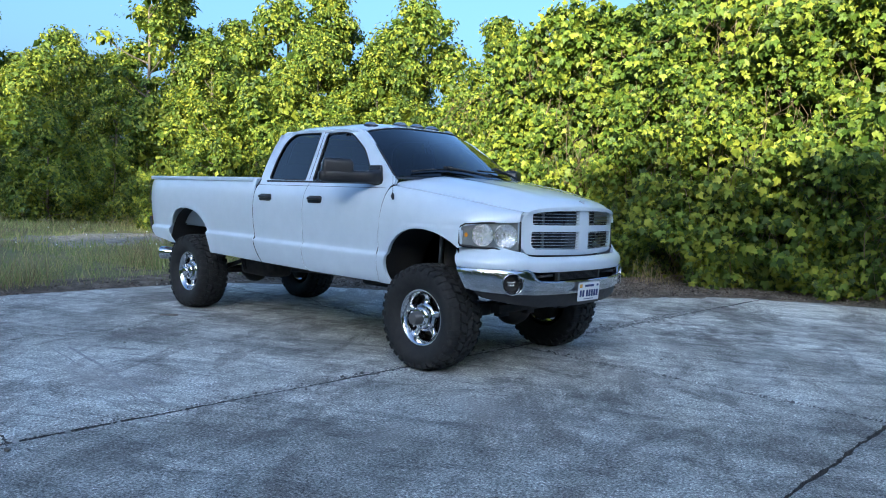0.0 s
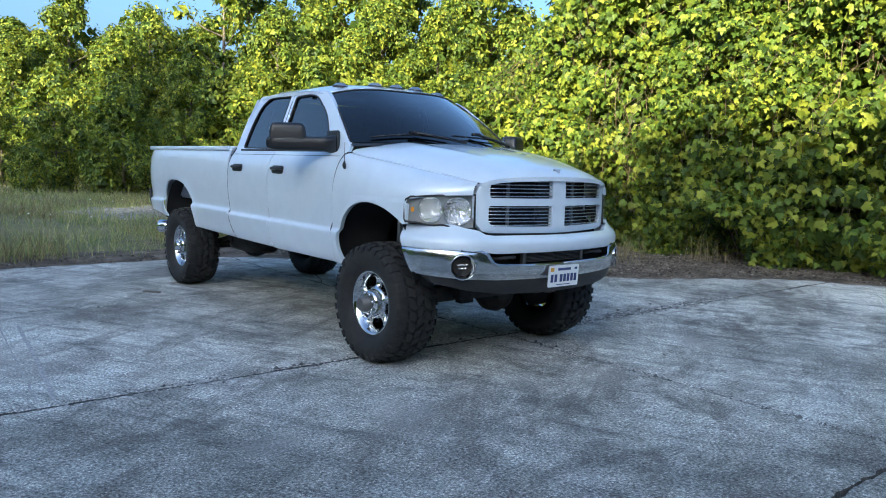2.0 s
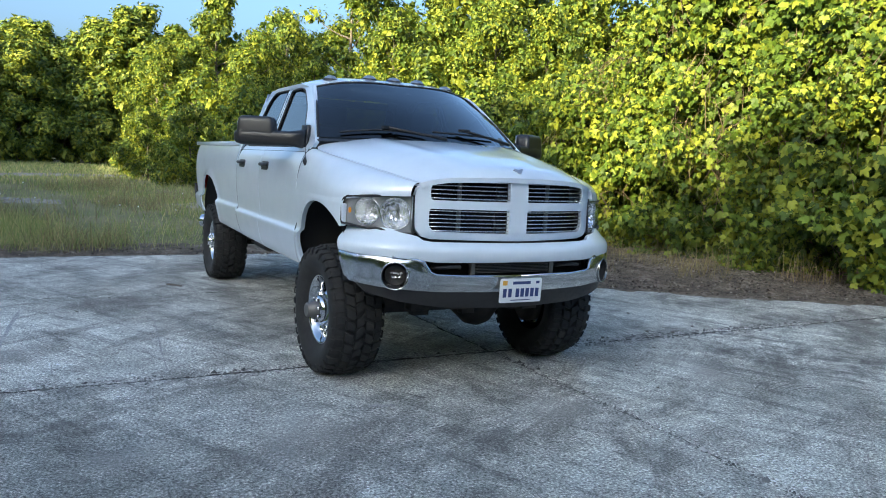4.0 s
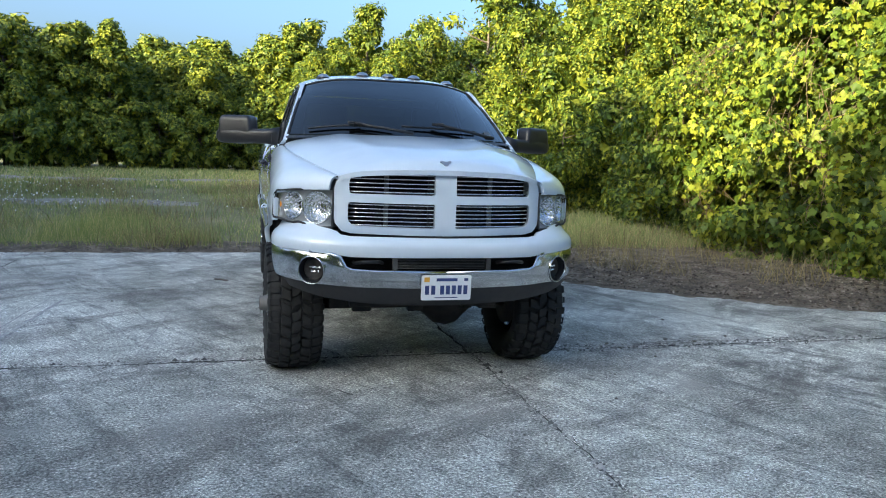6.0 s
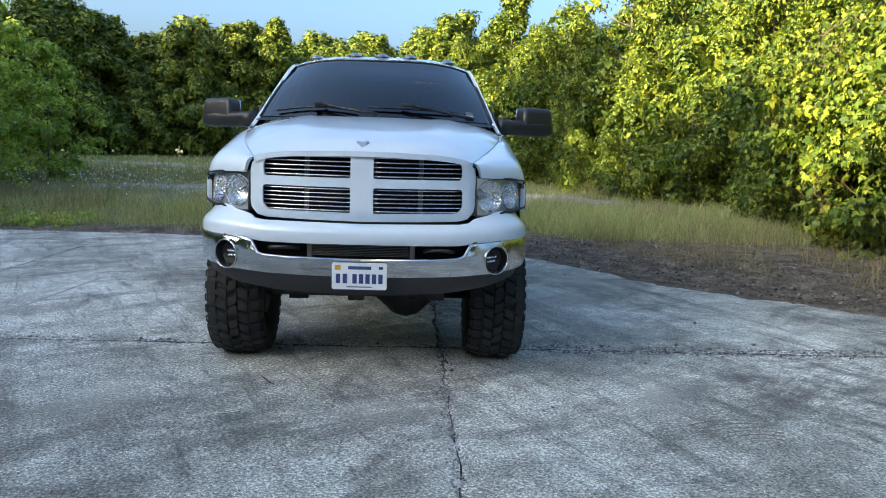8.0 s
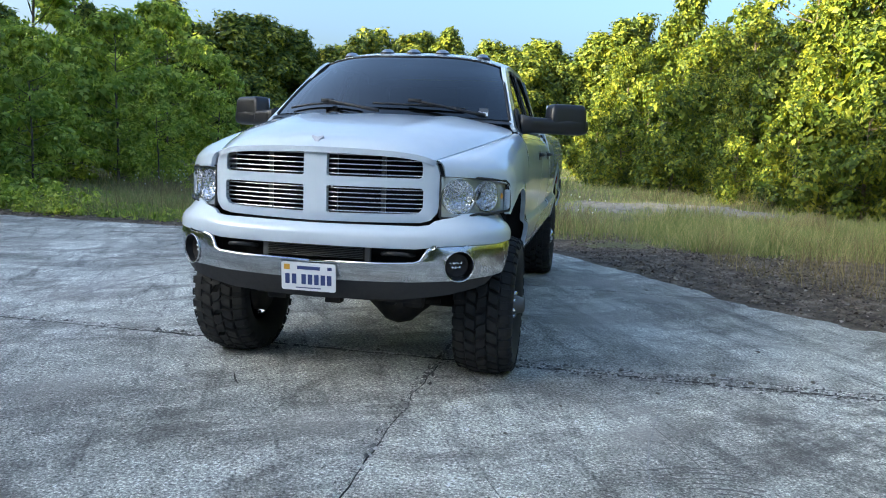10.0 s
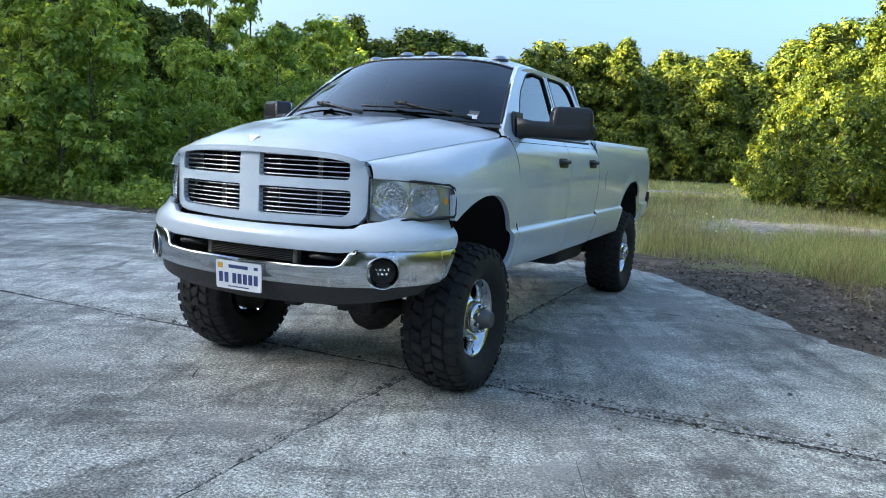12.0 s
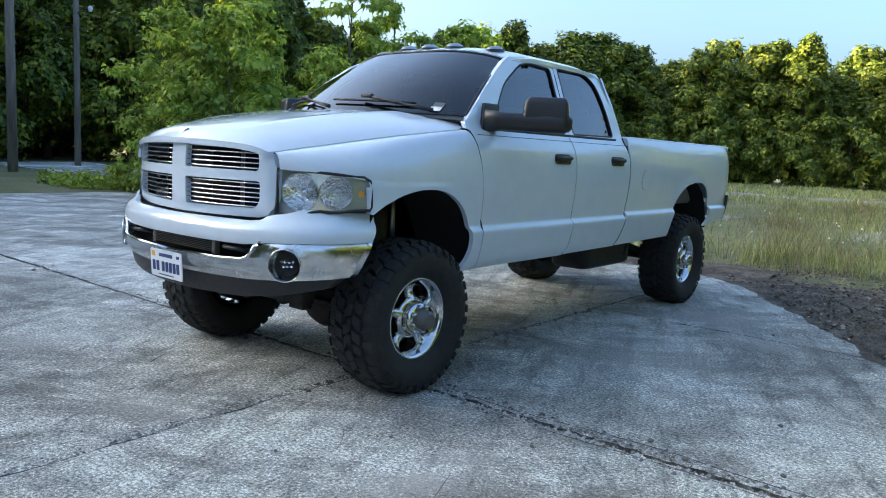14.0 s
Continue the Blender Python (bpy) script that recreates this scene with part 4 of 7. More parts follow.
def roof(u, v):
    x = u * 0.726
    y0, y1 = roof_front(x), 2.47 - 0.06 * u * u
    y = y0 + (y1 - y0) * v
    r = abs(u)
    crown = 2.064 + 0.082 * (1 - r ** 3.6)
    front = 0.055 * (1 - min(1.0, v / 0.28)) ** 2
    back = 0.07 * max(0.0, (v - 0.72) / 0.28) ** 2
    return Vector((x, y, crown - (front + back) * (1 - 0.25 * r)))


part("roof", sheet([(-1, 0), (1, 0), (1, 1), (-1, 1)], roof, (0.07, 0.05), lip=lambda p: (0, 0, -0.03)), M["white"], truck, "white cab roof")


# windscreen, between cowl and roof
def screen(u, v):
    a = Vector((u * 0.865, 0.17 + 0.34 * u * u, 1.612 - 0.008 * u * u))
    b = roof(u * 0.975, 0.0) + Vector((0, -0.012, -0.010))
    p = a + (b - a) * v
    return p + Vector((0, -0.022, 0.014)) * math.sin(math.pi * v)


part("windscreen", sheet([(-0.985, 0.01), (0.985, 0.01), (0.985, 0.985), (-0.985, 0.985)], screen, 0.06), M["glass"], truck, "dark raked windscreen")
bm = bmesh.new()
for s in (1, -1):
    tube(bm, [tuple(screen(s * 0.985, k / 10)) for k in range(11)], 0.011, 6)
tube(bm, [tuple(screen(k / 10, 0.985)) for k in range(-10, 11)], 0.008, 6)
part("windscreen_seal", bm, M["seal"], truck)
bm = bmesh.new()
sheet([(-1, 0.0), (1, 0.0), (1, 1.0), (-1, 1.0)], lambda u, v: Vector((u * 0.87, hood_rear(u * 0.87) - 0.035 + 0.075 * v, 1.590 + 0.022 * v - 0.012 * u * u)), (0.1, 0.5), bm=bm)
part("cowl", bm, M["plastic"], truck, "black cowl grille")
# back of the cab
bm = sheet([(-0.90, 0.95), (0.90, 0.95), (0.885, 1.55), (0.74, 2.03), (-0.74, 2.03), (-0.885, 1.55)], lambda x, z: Vector((x, 2.555 - 0.40 * max(0, z - 1.6) ** 1.3, z)), 0.1, [rounded([(-0.62, 1.60), (0.62, 1.60), (0.56, 1.96), (-0.56, 1.96)], 0.05)], lip=lambda p: (0, -0.03, 0))
part("cab_back", bm, M["white"], truck)
bm = sheet(rounded([(-0.63, 1.59), (0.63, 1.59), (0.57, 1.97), (-0.57, 1.97)], 0.05), lambda x, z: Vector((x, 2.545 - 0.40 * max(0, z - 1.6) ** 1.3, z)), 0.2)
part("back_window", bm, M["glass"], truck)

# roof marker lamps
for x in (-0.53, -0.215, 0.0, 0.225, 0.53):
    bm = bmesh.new()
    u = x / 0.726
    p = roof(u, 0.115)
    lathe(bm, [(-0.012, 0.052), (0.006, 0.052), (0.020, 0.042), (0.031, 0.024), (0.034, 0.0)], 20, "Z")
    bm.transform(Matrix.Diagonal((1.0, 1.6, 1.0, 1)))
    o = part("roof_lamp", bm, M["alloy"], truck, "smoked clear roof marker lamp")
    o.matrix_basis = pose(p.x, p.y, p.z - 0.002, 6, 0, 0)
    bm = bmesh.new()
    lathe(bm, [(-0.010, 0.058), (0.006, 0.057), (0.010, 0.050)], 20, "Z")
    bm.transform(Matrix.Diagonal((1.0, 1.6, 1.0, 1)))
    part("lamp_base", bm, M["plastic"], o)

# wipers
for px, tip, mid in ((-0.30, -0.74, -0.22), (0.28, -0.10, 0.62)):
    bm = bmesh.new()

    def on(u, v, lift):
        return tuple(screen(u / 0.865, v) + Vector((0, -lift * 0.5, lift)))

    if px < 0:
        blade = [on(-0.72 + 0.60 * k, 0.055 + 0.05 * math.sin(math.pi * k), 0.018) for k in (i / 8 for i in range(9))]
        arm = [on(0.02 - 0.42 * k, -0.02 + 0.13 * k, 0.035) for k in (i / 4 for i in range(5))]
        knuckle = arm[-1]
    else:
        blade = [on(-0.05 + 0.62 * k, 0.115 - 0.02 * k, 0.018) for k in (i / 8 for i in range(9))]
        arm = [on(0.70 - 0.46 * k, -0.02 + 0.15 * k, 0.035) for k in (i / 4 for i in range(5))]
        knuckle = arm[-1]
    tube(bm, blade, 0.0075, 6)
    w = part("wiper_blade", bm, M["plastic"], truck, "black wiper blade")
    bm = bmesh.new()
    tube(bm, arm, [0.014, 0.012, 0.010, 0.010, 0.012], 6)
    box(bm, knuckle[0] - 0.045, knuckle[0] + 0.045, knuckle[1] - 0.014, knuckle[1] + 0.014, knuckle[2] - 0.012, knuckle[2] + 0.012, 0.006)
    part("wiper_arm", bm, M["plastic"], w)
# windscreen stickers and mirror button
for k, (u, v, w, h) in enumerate(((0.80, 0.115, 0.055, 0.045), (0.795, 0.065, 0.055, 0.040))):
    bm = bmesh.new()
    sheet([(-1, -1), (1, -1), (1, 1), (-1, 1)], lambda a, b: screen(u + a * w / 1.6, v + b * h / 1.4) + Vector((0, -0.006, 0.006)), 0.25, bm=bm)
    part("sticker", bm, M["plate"] if k else M["steel"], truck, "small inspection sticker")
bm = bmesh.new()
lathe(bm, [(0, 0.02), (0.01, 0.018), (0.012, 0)], 12, "Z")
o = part("mirror_mount", bm, M["alloy"], truck)
o.matrix_basis = Matrix.Translation(screen(0.0, 0.83) + Vector((0, 0.012, -0.012)))

# tow mirrors, swept back from the door corner
MIRROR = pose(0.905, 0.655, 0, 0, 0, 29)


def mirror_side(b, sgn):
    b.transform(Matrix.Diagonal((sgn, 1, 1, 1)) @ MIRROR)
    return b


arm_rows = [(-0.01, 0.080, 0.072), (0.10, 0.058, 0.056), (0.20, 0.058, 0.056), (0.36, 0.062, 0.060), (0.46, 0.060, 0.058), (0.505, 0.050, 0.048), (0.524, 0.030, 0.030)]
for sgn in (1, -1):
    bm = bmesh.new()
    rings = []
    for x, hy, hz in arm_rows:
        rings.append([bm.verts.new((x, hy * abs(math.cos(a)) ** 0.6 * (1 if math.cos(a) > 0 else -1), 1.588 + hz * abs(math.sin(a)) ** 0.6 * (1 if math.sin(a) > 0 else -1))) for a in (2 * math.pi * j / 24 for j in range(24))])
    for r, q in zip(rings, rings[1:]):
        for j in range(24):
            bm.faces.new((r[j], r[(j + 1) % 24], q[(j + 1) % 24], q[j]))
    bm.faces.new(rings[0])
    bm.faces.new(rings[-1][::-1])
    ob = part("tow_mirror", mirror_side(bm, sgn), M["mirror_shell"], truck, "large black folding tow mirror")
    bm = bmesh.new()
    box(bm, 0.215, 0.502, -0.058, 0.075, 1.555, 1.745, 0.042, 5)
    for v in bm.verts:
        if v.co.z > 1.68:
            v.co.x = 0.385 + (v.co.x - 0.385) * (1 - 2.6 * (v.co.z - 1.68))
            v.co.y += 0.20 * (v.co.z - 1.68)
    part("mirror_head", mirror_side(bm, sgn), M["mirror_shell"], ob)
    bm = bmesh.new()
    box(bm, 0.235, 0.480, 0.078, 0.082, 1.575, 1.735)
    part("mirror_glass", mirror_side(bm, sgn), M["chrome"], ob, "mirror glass")
    bm = bmesh.new()
    box(bm, 0.450, 0.500, -0.035, 0.062, 1.640, 1.705, 0.016, 3)
    part("marker_lens", mirror_side(bm, sgn), M["alloy"], ob, "clear side marker lens")
    bm = bmesh.new()
    box(bm, 0.893, 0.920, 0.59, 0.75, 1.53, 1.70, 0.012, 2)
    for v in bm.verts:
        if v.co.z > 1.62:
            v.co.y += 0.06
            v.co.x -= 0.035
    bm.transform(Matrix.Diagonal((sgn, 1, 1, 1)))
    part("mirror_foot", bm, M["plastic"], ob)

# door handles
for y in (1.46, 2.31):
    bm = bmesh.new()
    sheet(rounded([(y - 0.11, 1.335), (y + 0.11, 1.335), (y + 0.11, 1.405), (y - 0.11, 1.405)], 0.034), lambda a, z: side(a, z) + Vector((0.004, 0, 0)), 0.04, lip=lambda p: (-0.012, 0, 0), bm=bm)
    hs = both("door_handle", bm, M["plastic"], truck, "black pull handle")
    bm = bmesh.new()
    tube(bm, swept([(1.002, y - 0.095, 1.378), (1.022, y - 0.06, 1.380), (1.024, y + 0.06, 1.380), (1.002, y + 0.095, 1.378)]), 0.015, 8)
    for s, h in ((1, hs[0]), (-1, hs[1])):
        b2 = bm.copy()
        b2.transform(Matrix.Diagonal((s, 1, 1, 1)))
        part("grip", b2, M["plastic"], h)
    bm.free()
# fuel flap line on the left bed side, antenna foot on the right wing
bm = bmesh.new()
ks = [2 * math.pi * j / 32 for j in range(33)]
tube(bm, [tuple(bed_side(2.86 + 0.088 * math.cos(a), 1.225 + 0.088 * math.sin(a)) + Vector((-0.0005, 0, 0))) for a in ks[9:24]], 0.0022, 5, False)
part("fuel_flap", bm, M["gap"], truck, "round fuel flap outline")
bm = bmesh.new()
tube(bm, [(-0.985, 0.36, 1.40), (-0.99, 0.363, 1.43), (-0.985, 0.366, 1.462)], [0.008, 0.016, 0.004], 8)
tube(bm, [(-0.985, 0.366, 1.46), (-0.975, 0.38, 1.60)], 0.0022, 5)
part("antenna", bm, M["plastic"], truck, "short black antenna")

# cargo bed inside, tailgate, tail lamps, rear bumper
bm = bmesh.new()
box(bm, -0.80, 0.80, 2.62, 5.0, 0.98, 1.02)
for s in (1, -1):
    box(bm, s * 0.885 - 0.085, s * 0.885 + 0.055, 2.60, 5.0, 1.53, 1.575, 0.012)
    box(bm, s * 0.81 - 0.012, s * 0.81 + 0.012, 2.60, 5.0, 1.0, 1.55)
box(bm, -0.93, 0.93, 2.585, 2.62, 0.75, 1.57, 0.01)
part("bed_liner", bm, M["white"], truck)
bm = bmesh.new()
sheet([(-0.80, 0.83), (0.80, 0.83), (0.80, 1.57), (-0.80, 1.57)], lambda x, z: Vector((x, 5.0 + 0.05 * smooth_table((0.8, -0.6), (1.3, 0.2), (1.57, 0.6))(z), z)), 0.1, lip=lambda p: (0, -0.06, 0), bm=bm)
part("tailgate", bm, M["white"], truck, "white tailgate")
bm = bmesh.new()
sheet(rounded([(0.815, 1.0), (0.955, 1.0), (0.945, 1.42), (0.815, 1.45)], 0.03), lambda x, z: Vector((x, 5.015 + 0.04 * (z - 1.2) - 0.5 * max(0, x - 0.87) ** 1.2, z)), 0.04, lip=lambda p: (0, -0.07, 0), bm=bm)
both("tail_lamp", bm, M["tail_red"], truck, "red tail lamp")
bm = bmesh.new()
lathe(bm, [(-0.42, 0.045), (-0.20, 0.048), (-0.19, 0.072), (0.13, 0.080), (0.14, 0.076), (0.0, 0.070)], 24, "X")
tip = part("exhaust_tip", bm, M["chrome"], truck, "wide chrome exhaust tip")
tip.matrix_basis = pose(-0.83, 4.70, 0.605, 0, 0, 132)
bm = bmesh.new()
tube(bm, swept([(0.965, 4.84, 0.83), (0.975, 4.915, 0.88), (0.978, 4.965, 0.99), (0.975, 4.98, 1.06)]), 0.018, 6)
both("bed_corner_guard", bm, M["plastic"], truck)


# wheel wells
def well(yc, zc, ry, rz, x0, x1):
    b = bmesh.new()
    rows = []
    for x in (x0, x1):
        rows.append([b.verts.new((x, yc + ry * math.cos(a), zc + rz * math.sin(a))) for a in (math.pi * (1.0 * j / 22) for j in range(23))])
    for j in range(22):
        b.faces.new((rows[0][j], rows[0][j + 1], rows[1][j + 1], rows[1][j]))
    b.faces.new(rows[0])
    return b


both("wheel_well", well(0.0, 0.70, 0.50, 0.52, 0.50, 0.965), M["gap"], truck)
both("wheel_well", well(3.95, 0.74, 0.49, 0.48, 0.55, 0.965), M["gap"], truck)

# ---- chassis ----
bm = bmesh.new()
for s in (1, -1):
    box(bm, s * 0.43 - 0.04, s * 0.43 + 0.04, -0.70, 5.0, 0.62, 0.78, 0.01)
for y in (-0.55, 0.9, 2.1, 3.2, 4.7):
    box(bm, -0.45, 0.45, y - 0.06, y + 0.06, 0.63, 0.73, 0.01)
box(bm, -0.88, 0.88, 0.55, 2.5, 0.74, 0.80)
box(bm, -0.5, 0.5, -0.5, 0.6, 0.60, 1.2, 0.05)
part("chassis_frame", bm, M["chassis"], truck, "black ladder frame")
for y, dx in ((0.0, 0.25), (4.077, 0.0)):
    bm = bmesh.new()
    tube(bm, [(-0.72, y, 0.435), (0.72, y, 0.435)], 0.048, 12)
    axle = part("axle", bm, M["chassis"], truck, "solid axle")
    bm = bmesh.new()
    rings = lathe(bm, [(-0.20, 0.05), (-0.14, 0.10), (-0.08, 0.155), (0.0, 0.175), (0.08, 0.155), (0.14, 0.10), (0.20, 0.05)], 20, "X", (dx, y, 0.43))
    part("differential", bm, M["chassis"], axle, "round differential housing")
bm = bmesh.new()
tube(bm, [(-0.68, -0.17, 0.47), (0.55, -0.17, 0.45)], 0.020, 8)
tube(bm, [(-0.66, -0.25, 0.52), (0.30, -0.25, 0.60)], 0.018, 8)
box(bm, -0.62, -0.42, -0.30, -0.16, 0.45, 0.56, 0.01)
box(bm, 0.02, 0.10, -0.36, -0.20, 0.48, 0.62, 0.01)
part("steering_rod", bm, M["chassis"], truck)
bm = bmesh.new()
box(bm, -0.50, 0.50, -0.46, -0.36, 0.485, 0.56, 0.012)
for x, w, z in ((-0.42, 0.06, 0.455), (-0.06, 0.05, 0.45), (0.44, 0.06, 0.46), (0.30, 0.03, 0.465)):
    box(bm, x - w, x + w, -0.45, -0.38, z, 0.50, 0.008)
part("cross_member", bm, M["chassis"], truck, "black front cross member with brackets")
bm = bmesh.new()
tube(bm, [(0.0, 0.3, 0.55), (0.05, 1.2, 0.60), (0.0, 2.2, 0.56), (0.0, 3.95, 0.47)], 0.045, 10)
part("drive_shaft", bm, M["chassis"], truck)
bm = bmesh.new()
box(bm, -0.15, 0.25, 1.0, 1.75, 0.48, 0.72, 0.05, 3)
part("transfer_case", bm, M["chassis"], truck)
bm = bmesh.new()
box(bm, 0.32, 0.68, 2.50, 3.35, 0.43, 0.74, 0.09, 3)
part("fuel_tank", bm, M["plastic"], truck)
bm = bmesh.new()
box(bm, -0.66, -0.36, 2.70, 3.35, 0.47, 0.74, 0.09, 3)
part("muffler", bm, M["chassis"], truck)
for s in (1, -1):
    bm = bmesh.new()
    tube(bm, [(s * 0.60, 0.02, 0.52), (s * 0.60, 0.0, 1.10)], 0.075, 10)
    part("coil_spring", bm, M["chassis"], truck)
    bm = bmesh.new()
    tube(bm, [(s * 0.665, 0.085, 0.76), (s * 0.655, 0.085, 1.14)], 0.020, 10)
    shock = part("shock_absorber", bm, M["alloy"], truck, "bright shock absorber rod")
    bm = bmesh.new()
    tube(bm, [(s * 0.67, 0.085, 0.50), (s * 0.665, 0.085, 0.80)], 0.034, 10)
    part("shock_body", bm, M["chassis"], shock)
    bm = bmesh.new()
    for k in range(4):
        line = swept([(s * 0.56, 3.42, 0.62 - 0.006 * k), (s * 0.56, 4.077, 0.50 - 0.016 * k), (s * 0.56, 4.80, 0.66 - 0.006 * k)], 6)
        tube(bm, line, 0.012, 6)
    box(bm, s * 0.56 - 0.05, s * 0.56 + 0.05, 4.0, 4.15, 0.44, 0.60, 0.01)
    part("leaf_spring", bm, M["chassis"], truck)
    bm = bmesh.new()
    tube(bm, [(s * 0.70, 3.30, 0.78), (s * 0.66, 3.22, 0.52)], 0.024, 8)
    part("hanger", bm, M["chassis"], truck)

# ---- seats and wheel inside ----
for s in (1, -1):
    bm = bmesh.new()
    box(bm, s * 0.42 - 0.25, s * 0.42 + 0.25, 1.35, 1.50, 1.10, 1.72, 0.06, 3)
    box(bm, s * 0.42 - 0.12, s * 0.42 + 0.12, 1.40, 1.50, 1.74, 1.90, 0.04, 3)
    part("seat", bm, M["cloth"], truck)
bm = bmesh.new()
box(bm, -0.78, 0.78, 2.20, 2.35, 1.10, 1.72, 0.06, 3)
part("rear_seat", bm, M["cloth"], truck)
bm = bmesh.new()
box(bm, -0.84, 0.84, 0.50, 0.85, 1.28, 1.56, 0.06, 3)
part("dashboard", bm, M["plastic"], truck)
bm = bmesh.new()
ks = [2 * math.pi * j / 32 for j in range(33)]
tube(bm, [(0.40 + 0.19 * math.cos(a), 0.98 - 0.08 * math.sin(a), 1.50 + 0.17 * math.sin(a)) for a in ks], 0.015, 6, False)
box(bm, 0.24, 0.56, 0.955, 0.985, 1.48, 1.52, 0.01)
part("steering_wheel", bm, M["plastic"], truck)
bm = bmesh.new()
box(bm, -0.86, 0.86, 0.55, 2.5, 0.80, 0.84)
part("cab_floor", bm, M["gap"], truck)

# ---- wheels, built once for the +x side with the face at x = 0 ----
TYRE_R, TYRE_W = 0.447, 0.345


def tyre_mesh():
    b = bmesh.new()
    w = TYRE_W / 2
    lathe(b, [(-w * 0.62, 0.235), (-w * 0.86, 0.265), (-w * 1.02, 0.325), (-w * 1.02, 0.375), (-w * 0.93, 0.408), (-w * 0.80, 0.419), (0, 0.422),
              (w * 0.80, 0.419), (w * 0.93, 0.408), (w * 1.02, 0.375), (w * 1.02, 0.325), (w * 0.86, 0.265), (w * 0.70, 0.238), (w * 0.62, 0.222), (w * 0.3, 0.215)], 72, "X")
    return b


def tread_mesh():
    """Chunky blocks: three staggered rows across the crown, and long and short lugs that wrap over the shoulders."""
    b = bmesh.new()
    w, n = TYRE_W / 2, 34
    step = 2 * math.pi / n

    def block(pts, deep):
        cx, ca = sum(p[0] for p in pts) / len(pts), sum(p[1] for p in pts) / len(pts)
        low = [b.verts.new((x, (r - deep) * math.cos(a), (r - deep) * math.sin(a))) for x, a, r in pts]
        mid = [b.verts.new((cx + (x - cx) * 0.97, (r - 0.004) * math.cos(ca + (a - ca) * 0.96), (r - 0.004) * math.sin(ca + (a - ca) * 0.96))) for x, a, r in pts]
        top = [b.verts.new((cx + (x - cx) * 0.88, r * math.cos(ca + (a - ca) * 0.86), r * math.sin(ca + (a - ca) * 0.86))) for x, a, r in pts]
        b.faces.new(top)
        for p, q in ((low, mid), (mid, top)):
            for k in range(len(pts)):
                b.faces.new((p[k], p[(k + 1) % len(pts)], q[(k + 1) % len(pts)], q[k]))

    for i in range(n):
        a0 = step * i
        for x0, x1, off, cant in ((-0.56, -0.20, 0.5, 0.16), (-0.17, 0.17, 0.05, -0.20), (0.20, 0.56, 0.6, 0.16)):
            m, jog = a0 + off * step, 0.10 * step * (1 if i % 2 else -1)
            xm = (x0 + x1) / 2 + 0.05 * (1 if i % 2 else -1)
            lo, hi = -0.38 * step, 0.38 * step
            pts = [(x0, m + lo - cant * step), (xm, m + lo + jog), (x1, m + lo + cant * step), (x1, m + hi + cant * step), (xm, m + hi + jog), (x0, m + hi - cant * step)]
            block([(x * w, a, TYRE_R - 0.003 * (x / 0.56) ** 2) for x, a in pts], 0.026)
        for s in (1, -1):
            m = a0 + (0.1 if s > 0 else 0.6) * step
            end = 1.0 if i % 2 else 0.93
            pts = [(s * 0.60, m - 0.34 * step), (s * end, m - 0.30 * step), (s * end, m + 0.36 * step), (s * 0.60, m + 0.30 * step)]
            block([(x * w, a, TYRE_R - 0.012 - 0.016 * max(0.0, (abs(x) - 0.62) / 0.3)) for x, a in pts][::s], 0.030)
            # the lug's face on the side wall
            reach = 0.372 if i % 2 else 0.392
            quad = []
            for r, x in ((0.424, 0.955), (0.408, 1.035), (reach, 1.050), (reach - 0.006, 1.02)):
                for e in (-0.27, 0.31):
                    k = m + e * step * (1.0 if r > 0.4 else 0.85)
                    quad.append(b.verts.new((s * x * w, r * math.cos(k), r * math.sin(k))))
            for k in (0, 2, 4):
                b.faces.new((quad[k], quad[k + 1], quad[k + 3], quad[k + 2]))
            for e in (0, 1):
                foot = [b.verts.new((s * 0.93 * w, v.co.y, v.co.z)) for v in (quad[e], quad[2 + e], quad[4 + e])]
                b.faces.new((quad[e], quad[2 + e], foot[1], foot[0]))
                b.faces.new((quad[2 + e], quad[4 + e], foot[2], foot[1]))
    return b


def rim_mesh():
    b = bmesh.new()
    lathe(b, [(-0.12, 0.20), (0.05, 0.205), (0.105, 0.222), (0.118, 0.232), (0.124, 0.238), (0.126, 0.234), (0.124, 0.226), (0.110, 0.216), (0.092, 0.205), (0.080, 0.197), (0.060, 0.196)], 64, "X")
    lathe(b, [(0.030, 0.122), (0.070, 0.122), (0.080, 0.118), (0.090, 0.10), (0.094, 0.0)], 48, "X")
    half = smooth_table((0.105, 0.60), (0.118, 0.36), (0.135, 0.24), (0.16, 0.185), (0.18, 0.19), (0.192, 0.26), (0.202, 0.58))
    depth = smooth_table((0.105, 0.086), (0.13, 0.070), (0.165, 0.067), (0.19, 0.078), (0.202, 0.090))
    for k in range(5):
        mid = math.pi / 2 + 2 * math.pi * k / 5
        rows = []
        for i in range(15):
            r = 0.105 + 0.097 * i / 14
            row = []
            for j in range(11):
                e = (j - 5) / 5
                a = mid + e * half(r)
                row.append(b.verts.new((depth(r) - 0.030 * abs(e) ** 5 + 0.006 * math.cos(e * math.pi), r * math.cos(a), r * math.sin(a))))
            rows.append(row)
        for p, q in zip(rows, rows[1:]):
            for j in range(10):
                b.faces.new((p[j], p[j + 1], q[j + 1], q[j]))
            for j in (0, 10):
                lo = [b.verts.new(v.co - Vector((0.05, 0, 0))) for v in (p[j], q[j])]
                b.faces.new((p[j], q[j], lo[1], lo[0]))
    bmesh.ops.remove_doubles(b, verts=b.verts, dist=0.0004)
    return b


